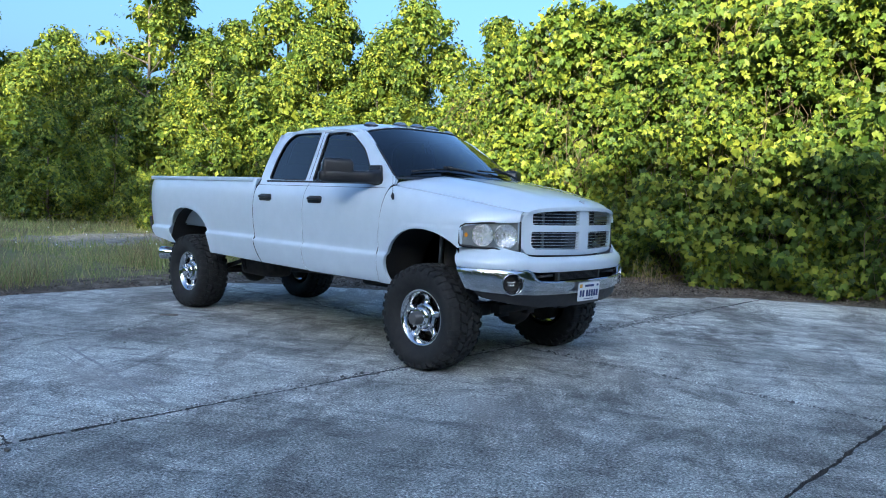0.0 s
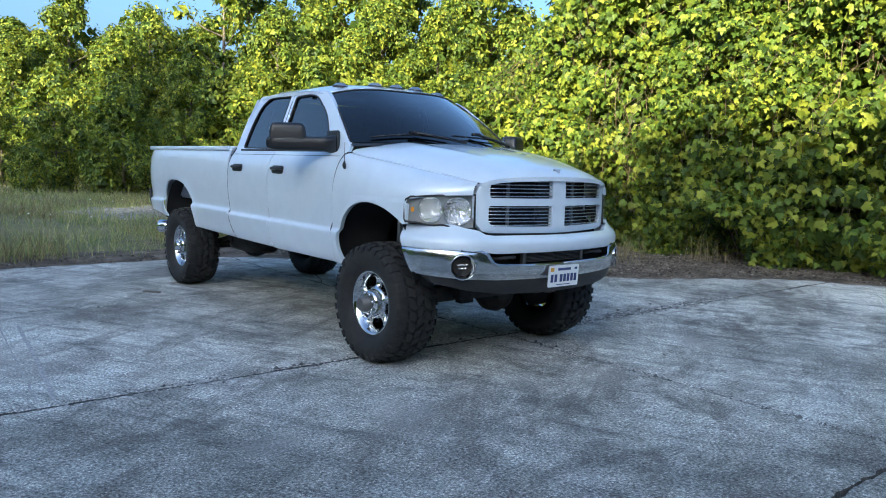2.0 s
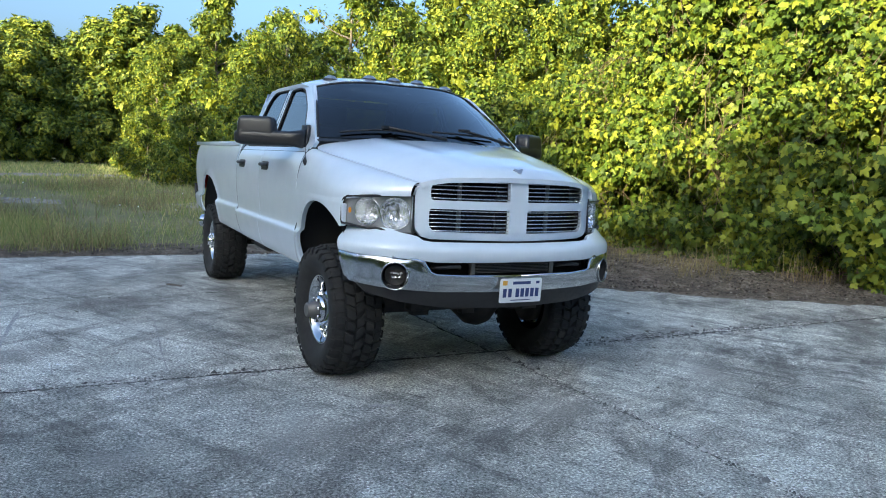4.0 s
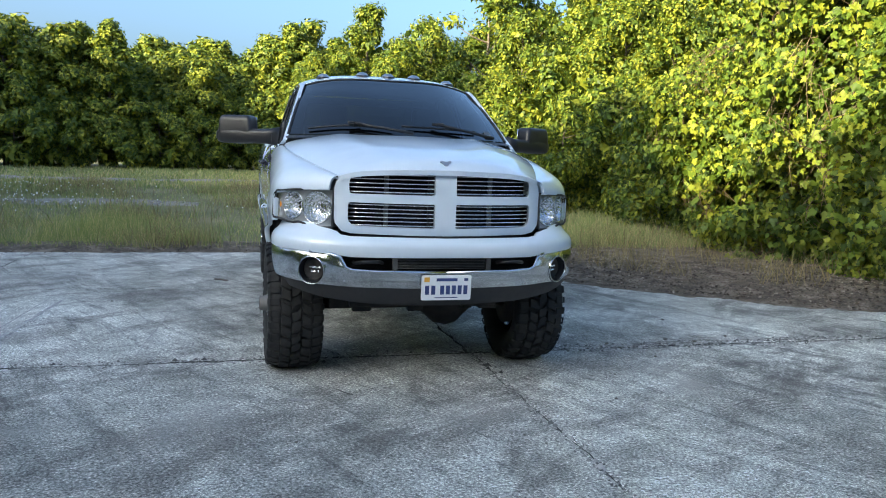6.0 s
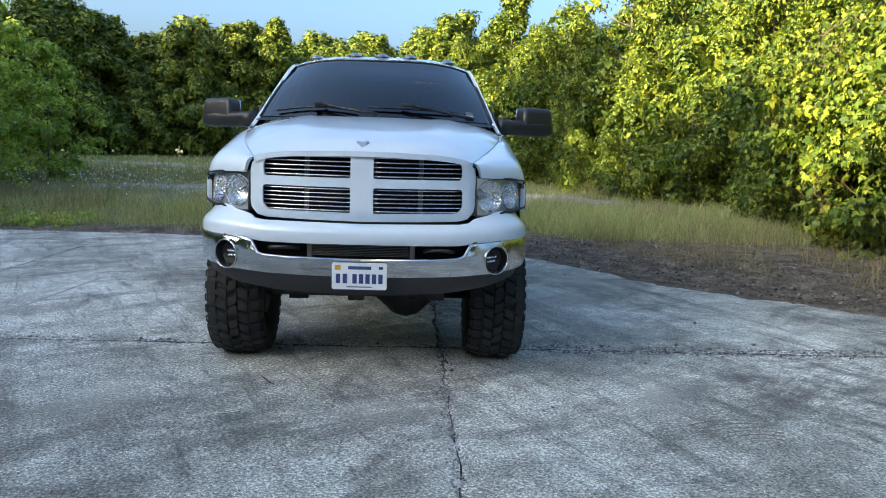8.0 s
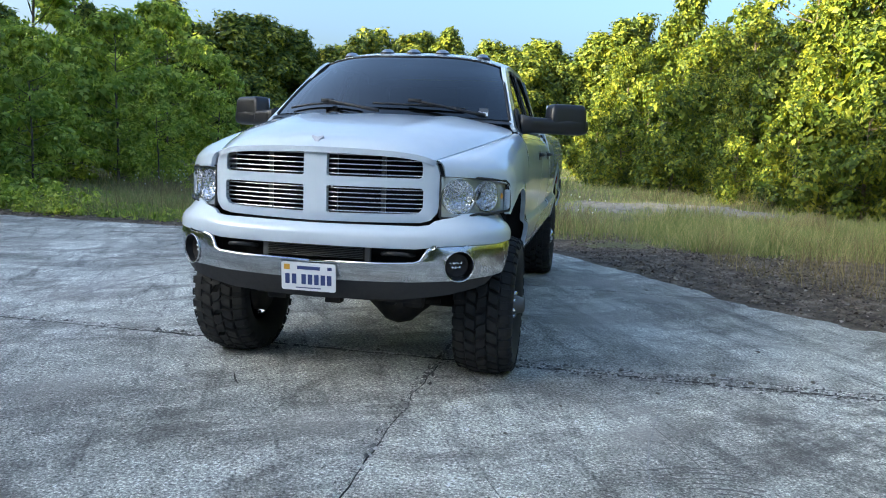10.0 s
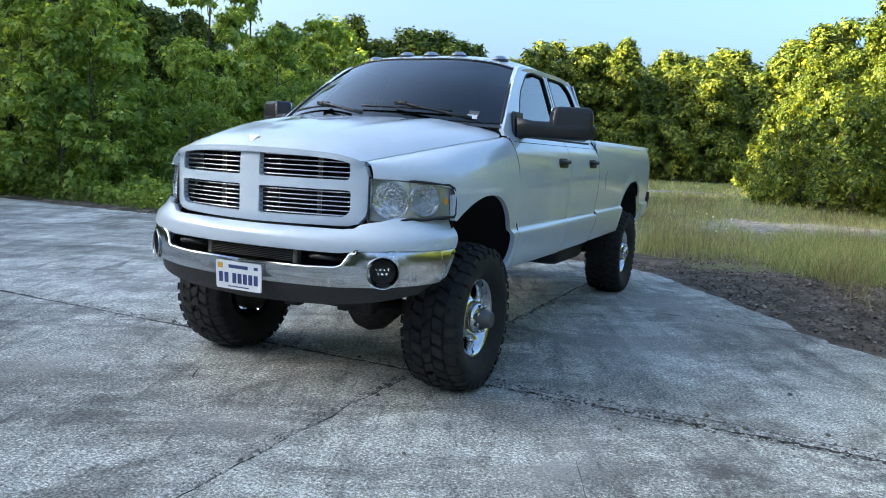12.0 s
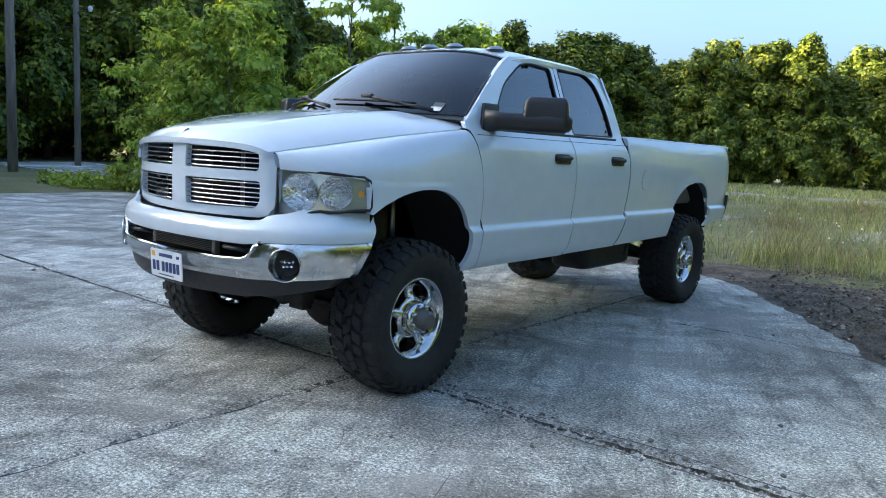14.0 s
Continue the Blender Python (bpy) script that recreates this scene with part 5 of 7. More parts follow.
def hub_mesh(front):
    b = bmesh.new()
    lathe(b, [(0.06, 0.102), (0.118, 0.098), (0.138, 0.088), (0.146, 0.070), (0.148, 0.0)], 32, "X")
    if not front:
        lathe(b, [(0.14, 0.060), (0.175, 0.056), (0.185, 0.044), (0.187, 0.0)], 28, "X")
    return b


def nut_mesh():
    b = bmesh.new()
    lathe(b, [(0.12, 0.0135), (0.158, 0.0135), (0.166, 0.010), (0.169, 0.0)], 6, "X")
    return b


wheel_parts = {}


def wheel(front, m):
    b = bmesh.new()
    lathe(b, [(-0.14, 0.0), (-0.14, 0.17), (-0.02, 0.17), (-0.015, 0.0)], 28, "X")
    w = part("wheel", b, M["chassis"], truck, "big off-road wheel with a chrome rim")
    w.matrix_basis = m
    if not wheel_parts:
        wheel_parts["tyre"] = part("tyre", tyre_mesh(), M["rubber"], w, "knobbly black mud tyre", smooth=False)
        wheel_parts["rim"] = part("rim", rim_mesh(), M["chrome"], w, "chrome five-spoke rim")
        wheel_parts["tyre"].data.shade_smooth()
        wheel_parts["tread"] = tagged(part("tread", tread_mesh(), M["tread"], w, "chunky tread blocks", smooth=False), kind="stuff")
        wheel_parts["hub"] = {}
        wheel_parts["nut"] = None
    else:
        again(wheel_parts["tyre"], w)
        again(wheel_parts["rim"], w)
        tagged(again(wheel_parts["tread"], w), kind="stuff")
    if front not in wheel_parts["hub"]:
        wheel_parts["hub"][front] = part("hub_cover", hub_mesh(front), M["chrome"], w, "chrome hub cover")
    else:
        again(wheel_parts["hub"][front], w)
    if front:
        b = bmesh.new()
        lathe(b, [(0.14, 0.058), (0.182, 0.056), (0.186, 0.050), (0.212, 0.049), (0.220, 0.042), (0.216, 0.030), (0.218, 0.0)], 28, "X")
        part("locking_hub", b, M["steel"], w, "grey steel locking hub")
    for k in range(8):
        turn = pose(0, 0.076 * math.cos(k * math.pi / 4 + 0.3), 0.076 * math.sin(k * math.pi / 4 + 0.3))
        if wheel_parts["nut"] is None:
            wheel_parts["nut"] = part("lug_nut", nut_mesh(), M["chrome"], w)
            wheel_parts["nut"].matrix_basis = turn
        else:
            again(wheel_parts["nut"], w, turn)


STEER = 1.0
wheel(True, pose(0.845, 0, TYRE_R - 0.012, 0, 0, STEER))
wheel(True, pose(-0.845, 0, TYRE_R - 0.012, 0, 0, 180 + STEER))
wheel(False, pose(0.800, 4.077, TYRE_R - 0.012, 40, 0, 0))
wheel(False, pose(-0.800, 4.077, TYRE_R - 0.012, 25, 0, 180))

# ---- plants ----
rng = np.random.default_rng(5)


def quick_mesh(name, verts, faces_flat, sizes, material, smooth=False):
    """A mesh from arrays: corner places, corner numbers face by face, corners in each face."""
    me = bpy.data.meshes.new(name)
    me.vertices.add(len(verts))
    me.vertices.foreach_set("co", np.asarray(verts, dtype=np.float32).ravel())
    me.loops.add(len(faces_flat))
    me.loops.foreach_set("vertex_index", np.asarray(faces_flat, dtype=np.int32))
    me.polygons.add(len(sizes))
    starts = np.concatenate(([0], np.cumsum(sizes)[:-1]))
    me.polygons.foreach_set("loop_start", starts.astype(np.int32))
    me.polygons.foreach_set("loop_total", np.asarray(sizes, dtype=np.int32))
    me.update(calc_edges=True)
    me.validate()
    me.materials.append(material)
    return me


# leaf forms: corner (across, along, fold) and faces
PLAIN = (np.array([(0, 0, 0), (0.34, 0.45, 0.10), (0, 1.0, 0.0), (-0.34, 0.45, 0.10)]), [(0, 1, 2), (0, 2, 3)])
LOBED = (np.array([(0, 0, 0), (0.34, -0.06, 0.08), (0.58, 0.52, 0.02), (0.22, 0.50, 0.07), (0.24, 0.70, 0.06), (0.0, 1.08, -0.10),
                   (-0.24, 0.70, 0.06), (-0.22, 0.50, 0.07), (-0.58, 0.52, 0.02), (-0.34, -0.06, 0.08)]),
         [(0, 1, 2, 3), (0, 3, 4, 5), (0, 5, 6, 7), (0, 7, 8, 9)])
POINTED = (np.array([(0, 0, 0), (0.46, 0.30, 0.06), (0.16, 0.52, 0.06), (0.0, 1.0, -0.08), (-0.16, 0.52, 0.06), (-0.46, 0.30, 0.06)]),
           [(0, 1, 2), (0, 2, 3, 4), (0, 4, 5)])
CHIP = (np.array([(-0.42, 0.0, 0.0), (0.42, 0.15, 0.0), (0.0, 1.0, 0.0)]), [(0, 1, 2)])


def leaves(name, at, out, size, form, material, tilt=0.9):
    """One mesh of many leaves: places, the way each one faces, and lengths."""
    n = len(at)
    shape, faces = form
    out = out + rng.normal(0, tilt, (n, 3)) * 0.5
    out /= np.linalg.norm(out, axis=1, keepdims=True) + 1e-9
    hang = np.tile(np.array([0.0, 0.0, -1.0]), (n, 1)) + rng.normal(0, 0.75, (n, 3))
    along = hang - out * np.sum(hang * out, axis=1, keepdims=True)
    along /= np.linalg.norm(along, axis=1, keepdims=True) + 1e-9
    across = np.cross(along, out)
    k = len(shape)
    v = (at[:, None, :] + size[:, None, None] * (shape[None, :, 0:1] * across[:, None, :] + shape[None, :, 1:2] * along[:, None, :] + shape[None, :, 2:3] * out[:, None, :]))
    flat = np.concatenate([np.array(f) for f in faces])
    idx = (np.arange(n)[:, None] * k + flat[None, :]).ravel()
    sizes = np.tile(np.array([len(f) for f in faces]), n)
    return quick_mesh(name, v.reshape(-1, 3), idx, sizes, material)


def crown_points(clumps, per, flat=0.85):
    """Leaf places and facings in clumps: rows of centre and radius."""
    at, out = [], []
    for cx, cy, cz, r in clumps:
        d = rng.normal(0, 1, (per, 3))
        d /= np.linalg.norm(d, axis=1, keepdims=True)
        d[:, 2] = np.where(d[:, 2] < -0.2, d[:, 2] * 0.4, d[:, 2])
        rad = r * np.abs(rng.normal(0.0, 0.36, (per, 1)) + 0.62)
        p = d * rad * np.array([1, 1, flat * rng.uniform(0.55, 1.0)])
        at.append(p + np.array([cx, cy, cz]))
        out.append(d + np.array([0, 0, 0.5]))
    return np.concatenate(at), np.concatenate(out)


def branches(b, clumps, height, base, trunk_r, lean, limbs):
    """The trunk and the limbs that reach into the clumps."""
    trunk_top = base + (height - base) * 0.8
    line = swept([(0, 0, -0.2), (0.06 * height * 0.1, 0.03, height * 0.3), (lean * height * 0.6, -0.05, height * 0.6), (lean * trunk_top, 0.0, trunk_top)], 3)
    tube(b, line, [trunk_r * (1 - 0.85 * i / (len(line) - 1)) for i in range(len(line))], 7)
    for cx, cy, cz, cr in clumps[::limbs]:
        z0 = max(base * 0.5, cz - 0.25 * height * 0.35)
        tube(b, swept([(lean * z0, 0, z0), (cx * 0.45 + lean * z0 * 0.5, cy * 0.45, z0 + (cz - z0) * 0.35), (cx, cy, cz)], 3), [trunk_r * 0.35, trunk_r * 0.3, trunk_r * 0.25, trunk_r * 0.2, trunk_r * 0.15, trunk_r * 0.10, trunk_r * 0.05], 5, False)


def make_tree(height, spread, base, clump_count, per, leaf, form, material, clump_r, trunk_r=0.13, lean=0.0, top=0.35, rough=0.7, limbs=2):
    """A tree at the origin: a tapered trunk with limbs, and a loose crown of leaf clumps."""
    thing = new("tree")
    clumps = []
    for i in range(clump_count):
        h = base + (height - base) * ((i + rng.uniform(0, 1)) / clump_count)
        k = (h - base) / (height - base)
        env = spread * (abs(math.sin(math.pi * min(1.0, 0.18 + 0.82 * k ** 0.85))) ** 0.7 * (1 - top * k) + 0.12)
        a = rng.uniform(0, 2 * math.pi)
        env *= 1 + rough * noise.noise((math.cos(a) * 1.3, math.sin(a) * 1.3, h * 0.45 + clump_count))
        r = env * math.sqrt(rng.uniform(0.15, 1.0))
        cr = clump_r * rng.uniform(0.45, 1.45) * (1 - 0.35 * k)
        clumps.append((r * math.cos(a) + lean * h, r * math.sin(a), h - cr * 0.3, cr))
    b = bmesh.new()
    branches(b, clumps, height, base, trunk_r, lean, limbs)
    part("trunk", b, M["bark"], thing)
    at, out = crown_points(clumps, per)
    size = leaf * rng.uniform(0.6, 1.3, len(at))
    deep, deep_out = crown_points([(x, y, z, r * 0.5) for x, y, z, r in clumps], 11)
    at, out = np.concatenate((at, deep)), np.concatenate((out, deep_out))
    size = np.concatenate((size, clump_r * 0.55 * rng.uniform(0.7, 1.2, len(deep))))
    o = new("crown", leaves("crown", at, out, size, form, material))
    o.parent = thing
    return thing


def full_tree(height, spread, base, lobes, count, leaf, form, material, trunk_r=0.16, top=0.45, gap=-0.30, fuzz=0.17, tilt=0.9):
    """A tree with a full crown: rounded lobes of foliage, each one a ragged shell of many leaves with dark gaps."""
    thing = new("tree")
    balls = []
    for i in range(lobes):
        k = (i + float(rng.uniform(0.1, 0.9))) / lobes
        h = base + (height - base) * (0.08 + 0.84 * k)
        env = spread * (math.sin(math.pi * (0.16 + 0.78 * k ** 0.9)) ** 0.7) * (1 - top * k * k)
        a = i * 2.4 + float(rng.uniform(-0.7, 0.7))
        r = env * math.sqrt(float(rng.uniform(0.06, 0.80)))
        big = spread * float(rng.uniform(0.13, 0.36)) * (1 - 0.35 * k)
        balls.append((r * math.cos(a), r * math.sin(a), min(h, height - big * 0.75), big))
    b = bmesh.new()
    branches(b, balls, height, base, trunk_r, 0.0, 2)
    part("trunk", b, M["bark"], thing)
    area = sum(q[3] ** 2 for q in balls)
    at, out, size = [], [], []
    for n, (cx, cy, cz, big) in enumerate(balls):
        want, made = int(count * big * big / area), 0
        d = rng.normal(0, 1, (want * 2, 3))
        d /= np.linalg.norm(d, axis=1, keepdims=True)
        for way in d.tolist():
            v = Vector(way)
            shape = noise.noise(v * 2.1 + Vector((n * 5.3, height, 0)))
            tuft = noise.noise(v * 5.2 + Vector((0, n * 3.1, spread)))
            if shape * 0.5 + tuft < gap + 0.15 * float(rng.uniform(-1, 1)) or (v.z < -0.45 and rng.uniform() < 0.6):
                continue
            r = big * (0.86 + 0.30 * shape + 0.16 * tuft + fuzz * float(rng.normal()))
            at.append((cx + v.x * r, cy + v.y * r, cz + v.z * r * 0.88))
            out.append((v.x, v.y, v.z + 0.25))
            size.append(leaf * float(rng.uniform(0.6, 1.35)))
            made += 1
            if made >= want:
                break
        for way in d[:max(12, want // 9)].tolist():
            r = big * float(rng.uniform(0.25, 0.62))
            at.append((cx + way[0] * r, cy + way[1] * r, cz + way[2] * r * 0.88))
            out.append(way)
            size.append(min(leaf * 3.0, 0.6) * float(rng.uniform(0.8, 1.3)))
    o = new("crown", leaves("crown", np.array(at), np.array(out), np.array(size), form, material, tilt))
    o.parent = thing
    return thing


def set_tree(proto, x, y, scale, turn, label, wide=1.0):
    m = pose(x, y, ground_z(x, y) if lot_edge(x, y) > 0.3 else 0.0, 0, 0, turn) @ Matrix.Diagonal((scale * wide, scale * wide, scale, 1))
    t = copy_thing(proto, m)
    t.matrix_basis = m
    return tagged(t, label, "tree")


TREES = {
    "broad": full_tree(9.0, 3.3, 0.6, 52, 15500, 0.145, PLAIN, M["tree_leaf"], 0.16),
    "tall": full_tree(10.0, 2.5, 0.6, 50, 13500, 0.145, PLAIN, M["tree_leaf"], 0.14, top=0.55),
    "airy": make_tree(10.0, 2.0, 2.6, 36, 170, 0.14, PLAIN, M["tree_leaf"], 0.75, 0.12),
    "low": full_tree(4.0, 2.3, 0.0, 30, 7000, 0.118, PLAIN, M["tree_leaf"], 0.07, top=0.3),
    "young": make_tree(5.0, 1.9, 0.3, 62, 84, 0.15, POINTED, M["young_leaf"], 0.52, 0.045, limbs=3),
    "sapling": make_tree(7.5, 1.35, 0.6, 46, 84, 0.16, POINTED, M["young_leaf"], 0.42, 0.045, limbs=2, top=0.6),
    "far": full_tree(11.0, 3.5, 0.3, 84, 16500, 0.245, CHIP, M["far_leaf"], 0.18, top=0.35, gap=-0.5, tilt=0.6),
    "far_tall": full_tree(12.5, 2.8, 0.3, 84, 15000, 0.245, CHIP, M["far_leaf"], 0.18, top=0.5, gap=-0.5, tilt=0.6),
    "far_back": full_tree(11.5, 3.3, 1.5, 50, 7000, 0.30, CHIP, M["far_leaf"], 0.18, tilt=0.5),
    "far_low": full_tree(4.0, 2.3, 0.0, 30, 4500, 0.18, CHIP, M["far_leaf"], 0.07, top=0.3, tilt=0.5),
    "shade": make_tree(11.0, 3.5, 0.4, 60, 36, 0.80, CHIP, M["far_leaf"], 1.3, 0.18, limbs=8, rough=0.3),
}
set_list = [
    # behind the soil, along the east side
    ("low", 7.6, 9.5, 0.75, 20), ("low", 8.6, 12.5, 0.9, 80), ("low", 7.6, 14.8, 0.85, 200), ("low", 9.5, 15.5, 1.1, 310),
    ("broad", 10.8, 17.6, 0.80, 40), ("tall", 8.3, 20.5, 0.72, 100), ("tall", 12.4, 19.0, 0.98, 10), ("broad", 13.6, 15.5, 1.0, 250),
    ("airy", 9.3, 27.8, 1.15, 60), ("broad", 7.0, 25.5, 0.62, 130), ("low", 4.0, 24.0, 0.98, 15), ("low", 2.2, 26.0, 0.80, 260), ("low", 5.6, 22.2, 0.7, 140),
    ("tall", 5.6, 39.0, 1.08, 220), ("broad", 8.4, 35.0, 1.05, 70), ("tall", 11.5, 30.0, 1.2, 170), ("broad", 3.2, 45.0, 0.92, 300), ("broad", 14.5, 25.0, 1.2, 20),
    ("tall", 15.0, 30.0, 1.05, 30), ("broad", 11.0, 36.0, 1.0, 210), ("broad", 6.0, 31.0, 0.85, 280), ("tall", 2.6, 37.0, 0.75, 20), ("broad", 9.6, 23.0, 0.85, 190),
    ("low", 6.6, 17.2, 0.8, 33), ("low", 8.0, 23.5, 1.2, 110), ("low", 5.5, 29.0, 1.2, 0), ("low", 3.5, 33.0, 1.3, 50), ("low", 10.5, 13.5, 1.1, 25), ("low", 9.0, 18.5, 1.3, 170), ("low", 11.5, 22.0, 1.5, 290), ("tall", 10.5, 14.0, 0.66, 320),
    ("low", 5.4, 19.0, 0.5, 75), ("low", 1.2, 31.0, 0.8, 180), ("broad", 16.0, 20.0, 0.95, 200), ("tall", 13.0, 11.0, 0.75, 0), ("broad", 12.0, 6.0, 0.70, 90),
    # west side thicket of young trees
    ("young", -11.4, 7.4, 0.86, 0), ("young", -13.0, 6.9, 0.88, 90), ("young", -12.4, 8.8, 0.95, 200), ("young", -14.6, 8.2, 0.80, 300), ("young", -10.6, 9.5, 0.72, 45),
    ("sapling", -13.4, 13.0, 1.25, 130), ("sapling", -14.8, 16.5, 1.2, 10), ("sapling", -11.9, 7.0, 0.85, 77), ("sapling", -14.0, 9.6, 0.9, 177), ("young", -11.8, 14.2, 0.95, 260), ("young", -14.0, 15.5, 0.9, 10), ("young", -12.2, 11.0, 0.75, 120), ("young", -15.5, 10.5, 1.0, 220),
    ("young", -9.8, 13.0, 0.55, 300), ("young", -13.0, 18.0, 1.15, 30), ("young", -10.5, 17.5, 0.8, 160), ("young", -14.5, 21.0, 1.25, 80),
]
for kind, x, y, s, turn in set_list:
    lab = {"low": "dense green shrub at the meadow's edge", "young": "pale green young broadleaf tree beside the lot", "sapling": "slender pale green sapling among shrubs", "airy": "thin tall tree with a sparse crown"}.get(kind, "leafy green broadleaf tree in evening sun")
    set_tree(TREES[kind], x, y, s, turn, lab)
# far wood across the meadow
far_line = swept([(-37, 34), (-30, 42), (-23, 48), (-16, 53), (-9, 57), (-2, 60), (5, 60), (12, 54)], 5)
for i, (x, y) in enumerate(far_line):
    for row in range(2):
        jx, jy = rng.normal(0, 1.3, 2)
        px, py = x + jx - row * 2.5, y + jy + row * 4.5
        crest = 0.5 + 0.5 * noise.noise((px * 0.13, py * 0.13, 3.0))
        tall = 1.9 + math.hypot(px - 1.0, py + 4.5) * (0.082 + 0.052 * crest + 0.045 * float(rng.uniform()) ** 1.5 + 0.004 * row)
        kind = "far_back" if row else ("far_tall" if rng.uniform() < 0.4 else "far")
        set_tree(TREES[kind], px, py, tall / {"far": 11.0, "far_tall": 12.5, "far_back": 11.5}[kind], float(rng.uniform(0, 360)), "tall green tree in the far wood", 1.1 + 0.35 * float(rng.uniform()))
for i, (x, y) in enumerate(far_line[::2]):
    set_tree(TREES["far_low"], x + 1.6, y - 2.6, 0.85 + 0.5 * float(rng.uniform()), float(rng.uniform(0, 360)), "dark shrub at the foot of the wood")
set_tree(TREES["far"], -28.5, 44.0, 1.02, 40, "tall round tree above the far wood")
# tall wood to the west, which shades the lot
wx, wy = math.cos(SUN_AZ), math.sin(SUN_AZ)
for k in range(-9, 12):
    for row in range(3):
        d = 26.0 + row * 4.0
        along = k * 3.2 + row * 1.4
        s = 0.89 + 0.16 * float(rng.uniform()) + 0.05 * row + 0.32 * max(0.0, min(1.0, (along - 2.5) / 4.0)) - 0.78 * max(0.0, min(1.0, (along - 9.2) / 2.5)) + 1.25 * math.exp(-((along - 19.2) / 2.7) ** 2)
        odd = (k + row) % 2
        set_tree(TREES["shade"], wx * d + wy * along, wy * d - wx * along, s * (1.0 if odd else 1.06), float(rng.uniform(0, 360)), "tall tree in the western wood")
# high old trees at the western end, which shade the foot of the far wood
for k in range(6):
    for row in range(2):
        d, along = 22.0 + row * 5.0, 44.0 + k * 2.7 + row * 1.3
        set_tree(TREES["far_back"], wx * d + wy * along, wy * d - wx * along, 1.74 + 0.15 * float(rng.uniform()), float(rng.uniform(0, 360)), "high old tree at the end of the far wood")
# unseen wood added south, behind the lot, to dim the truck's front
for k in range(15):
    for row in range(2):
        ang, d = math.radians(238 + 4.0 * k + 2.0 * row), 27.0 + 5.0 * row + 2.0 * math.sin(k * 2.1)
        set_tree(TREES["shade"], d * math.cos(ang), d * math.sin(ang), 0.95 + 0.2 * float(rng.uniform()), float(rng.uniform(0, 360)), "tall unseen tree added to the south to block sky light", 1.15)
for x, y, s in ((-31, 9, 1.0), (-34, 13, 1.1), (-30, 15, 0.95), (-33, 19, 1.1), (-37, 17, 1.15), (-31.5, 23, 1.0), (-36, 24, 1.1), (-29, 20, 0.8), (-38, 10, 1.2), (-28, 25.5, 0.75)):
    set_tree(TREES["far"], x, y, s, float(rng.uniform(0, 360)), "dark shaded tree behind the poles")
for k in range(11):
    set_tree(TREES["far_back"], -41.0 - 3.0 * (k % 2), 4.0 + 2.4 * k, 1.15 + 0.1 * (k % 3), 50.0 * k, "dark shaded tree behind the poles", 1.35)
for t in TREES.values():
    for o in list(t.children):
        bpy.data.objects.remove(o)
    bpy.data.objects.remove(t)

# ---- wall of vines ----
vine_foot = [Vector(p) for p in swept([(8.2, -4.6), (8.1, -3.4), (7.95, -2), (7.7, 0.5), (7.45, 3), (7.15, 5), (7.1, 6.8), (7.9, 8.6), (9.6, 9.6)], 8)]
vine_len = np.concatenate(([0], np.cumsum([(b - a).length for a, b in zip(vine_foot, vine_foot[1:])])))
vine_top = smooth_table((-4.6, 4.6), (-3.4, 5.0), (-2, 5.5), (1, 5.7), (3.5, 5.3), (5.5, 4.7), (7.0, 4.1), (9.6, 3.6))


def vine_at(s, k, push=0.0):
    """A place on the vine wall: s metres along, k from foot to top; also the way out of it."""
    i = min(int(np.searchsorted(vine_len, s, side="right")) - 1, len(vine_foot) - 2)
    t = (s - vine_len[i]) / (vine_len[i + 1] - vine_len[i])
    p = vine_foot[i].lerp(vine_foot[i + 1], t)
    d = (vine_foot[i + 1] - vine_foot[i]).normalized()
    out = Vector((-d.y, d.x, 0))
    top = vine_top(p.y) * (1 + 0.10 * noise.noise((s * 0.6, 4.0, 0.0)))
    z = top * k
    belly = 0.75 * abs(math.sin(math.pi * min(1.0, k * 1.05))) ** 0.8 - 1.3 * max(0.0, k - 0.75)
    lump = 0.75 * noise.noise((s * 0.55, z * 0.7, 1.0)) + 0.60 * noise.noise((s * 1.4, z * 1.6, 2.0)) + 0.24 * noise.noise((s * 3.5, z * 4.0, 8.0))
    q = Vector((p.x, p.y, z)) + out * (belly + lump + push)
    return q, out


thicket = new("vine_thicket")
tagged(thicket, "high wall of tangled green vines beside the lot", "vines")
# dark sheet behind the leaves, its colour stands for shade in the thicket
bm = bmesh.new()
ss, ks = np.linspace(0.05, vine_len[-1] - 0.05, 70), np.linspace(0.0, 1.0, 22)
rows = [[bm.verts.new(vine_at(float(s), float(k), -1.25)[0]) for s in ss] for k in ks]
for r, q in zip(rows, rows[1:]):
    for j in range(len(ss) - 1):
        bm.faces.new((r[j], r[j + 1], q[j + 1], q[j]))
part("core", bm, M["inner_leaf"], thicket, "dark sheet standing in for the shade inside the vines")


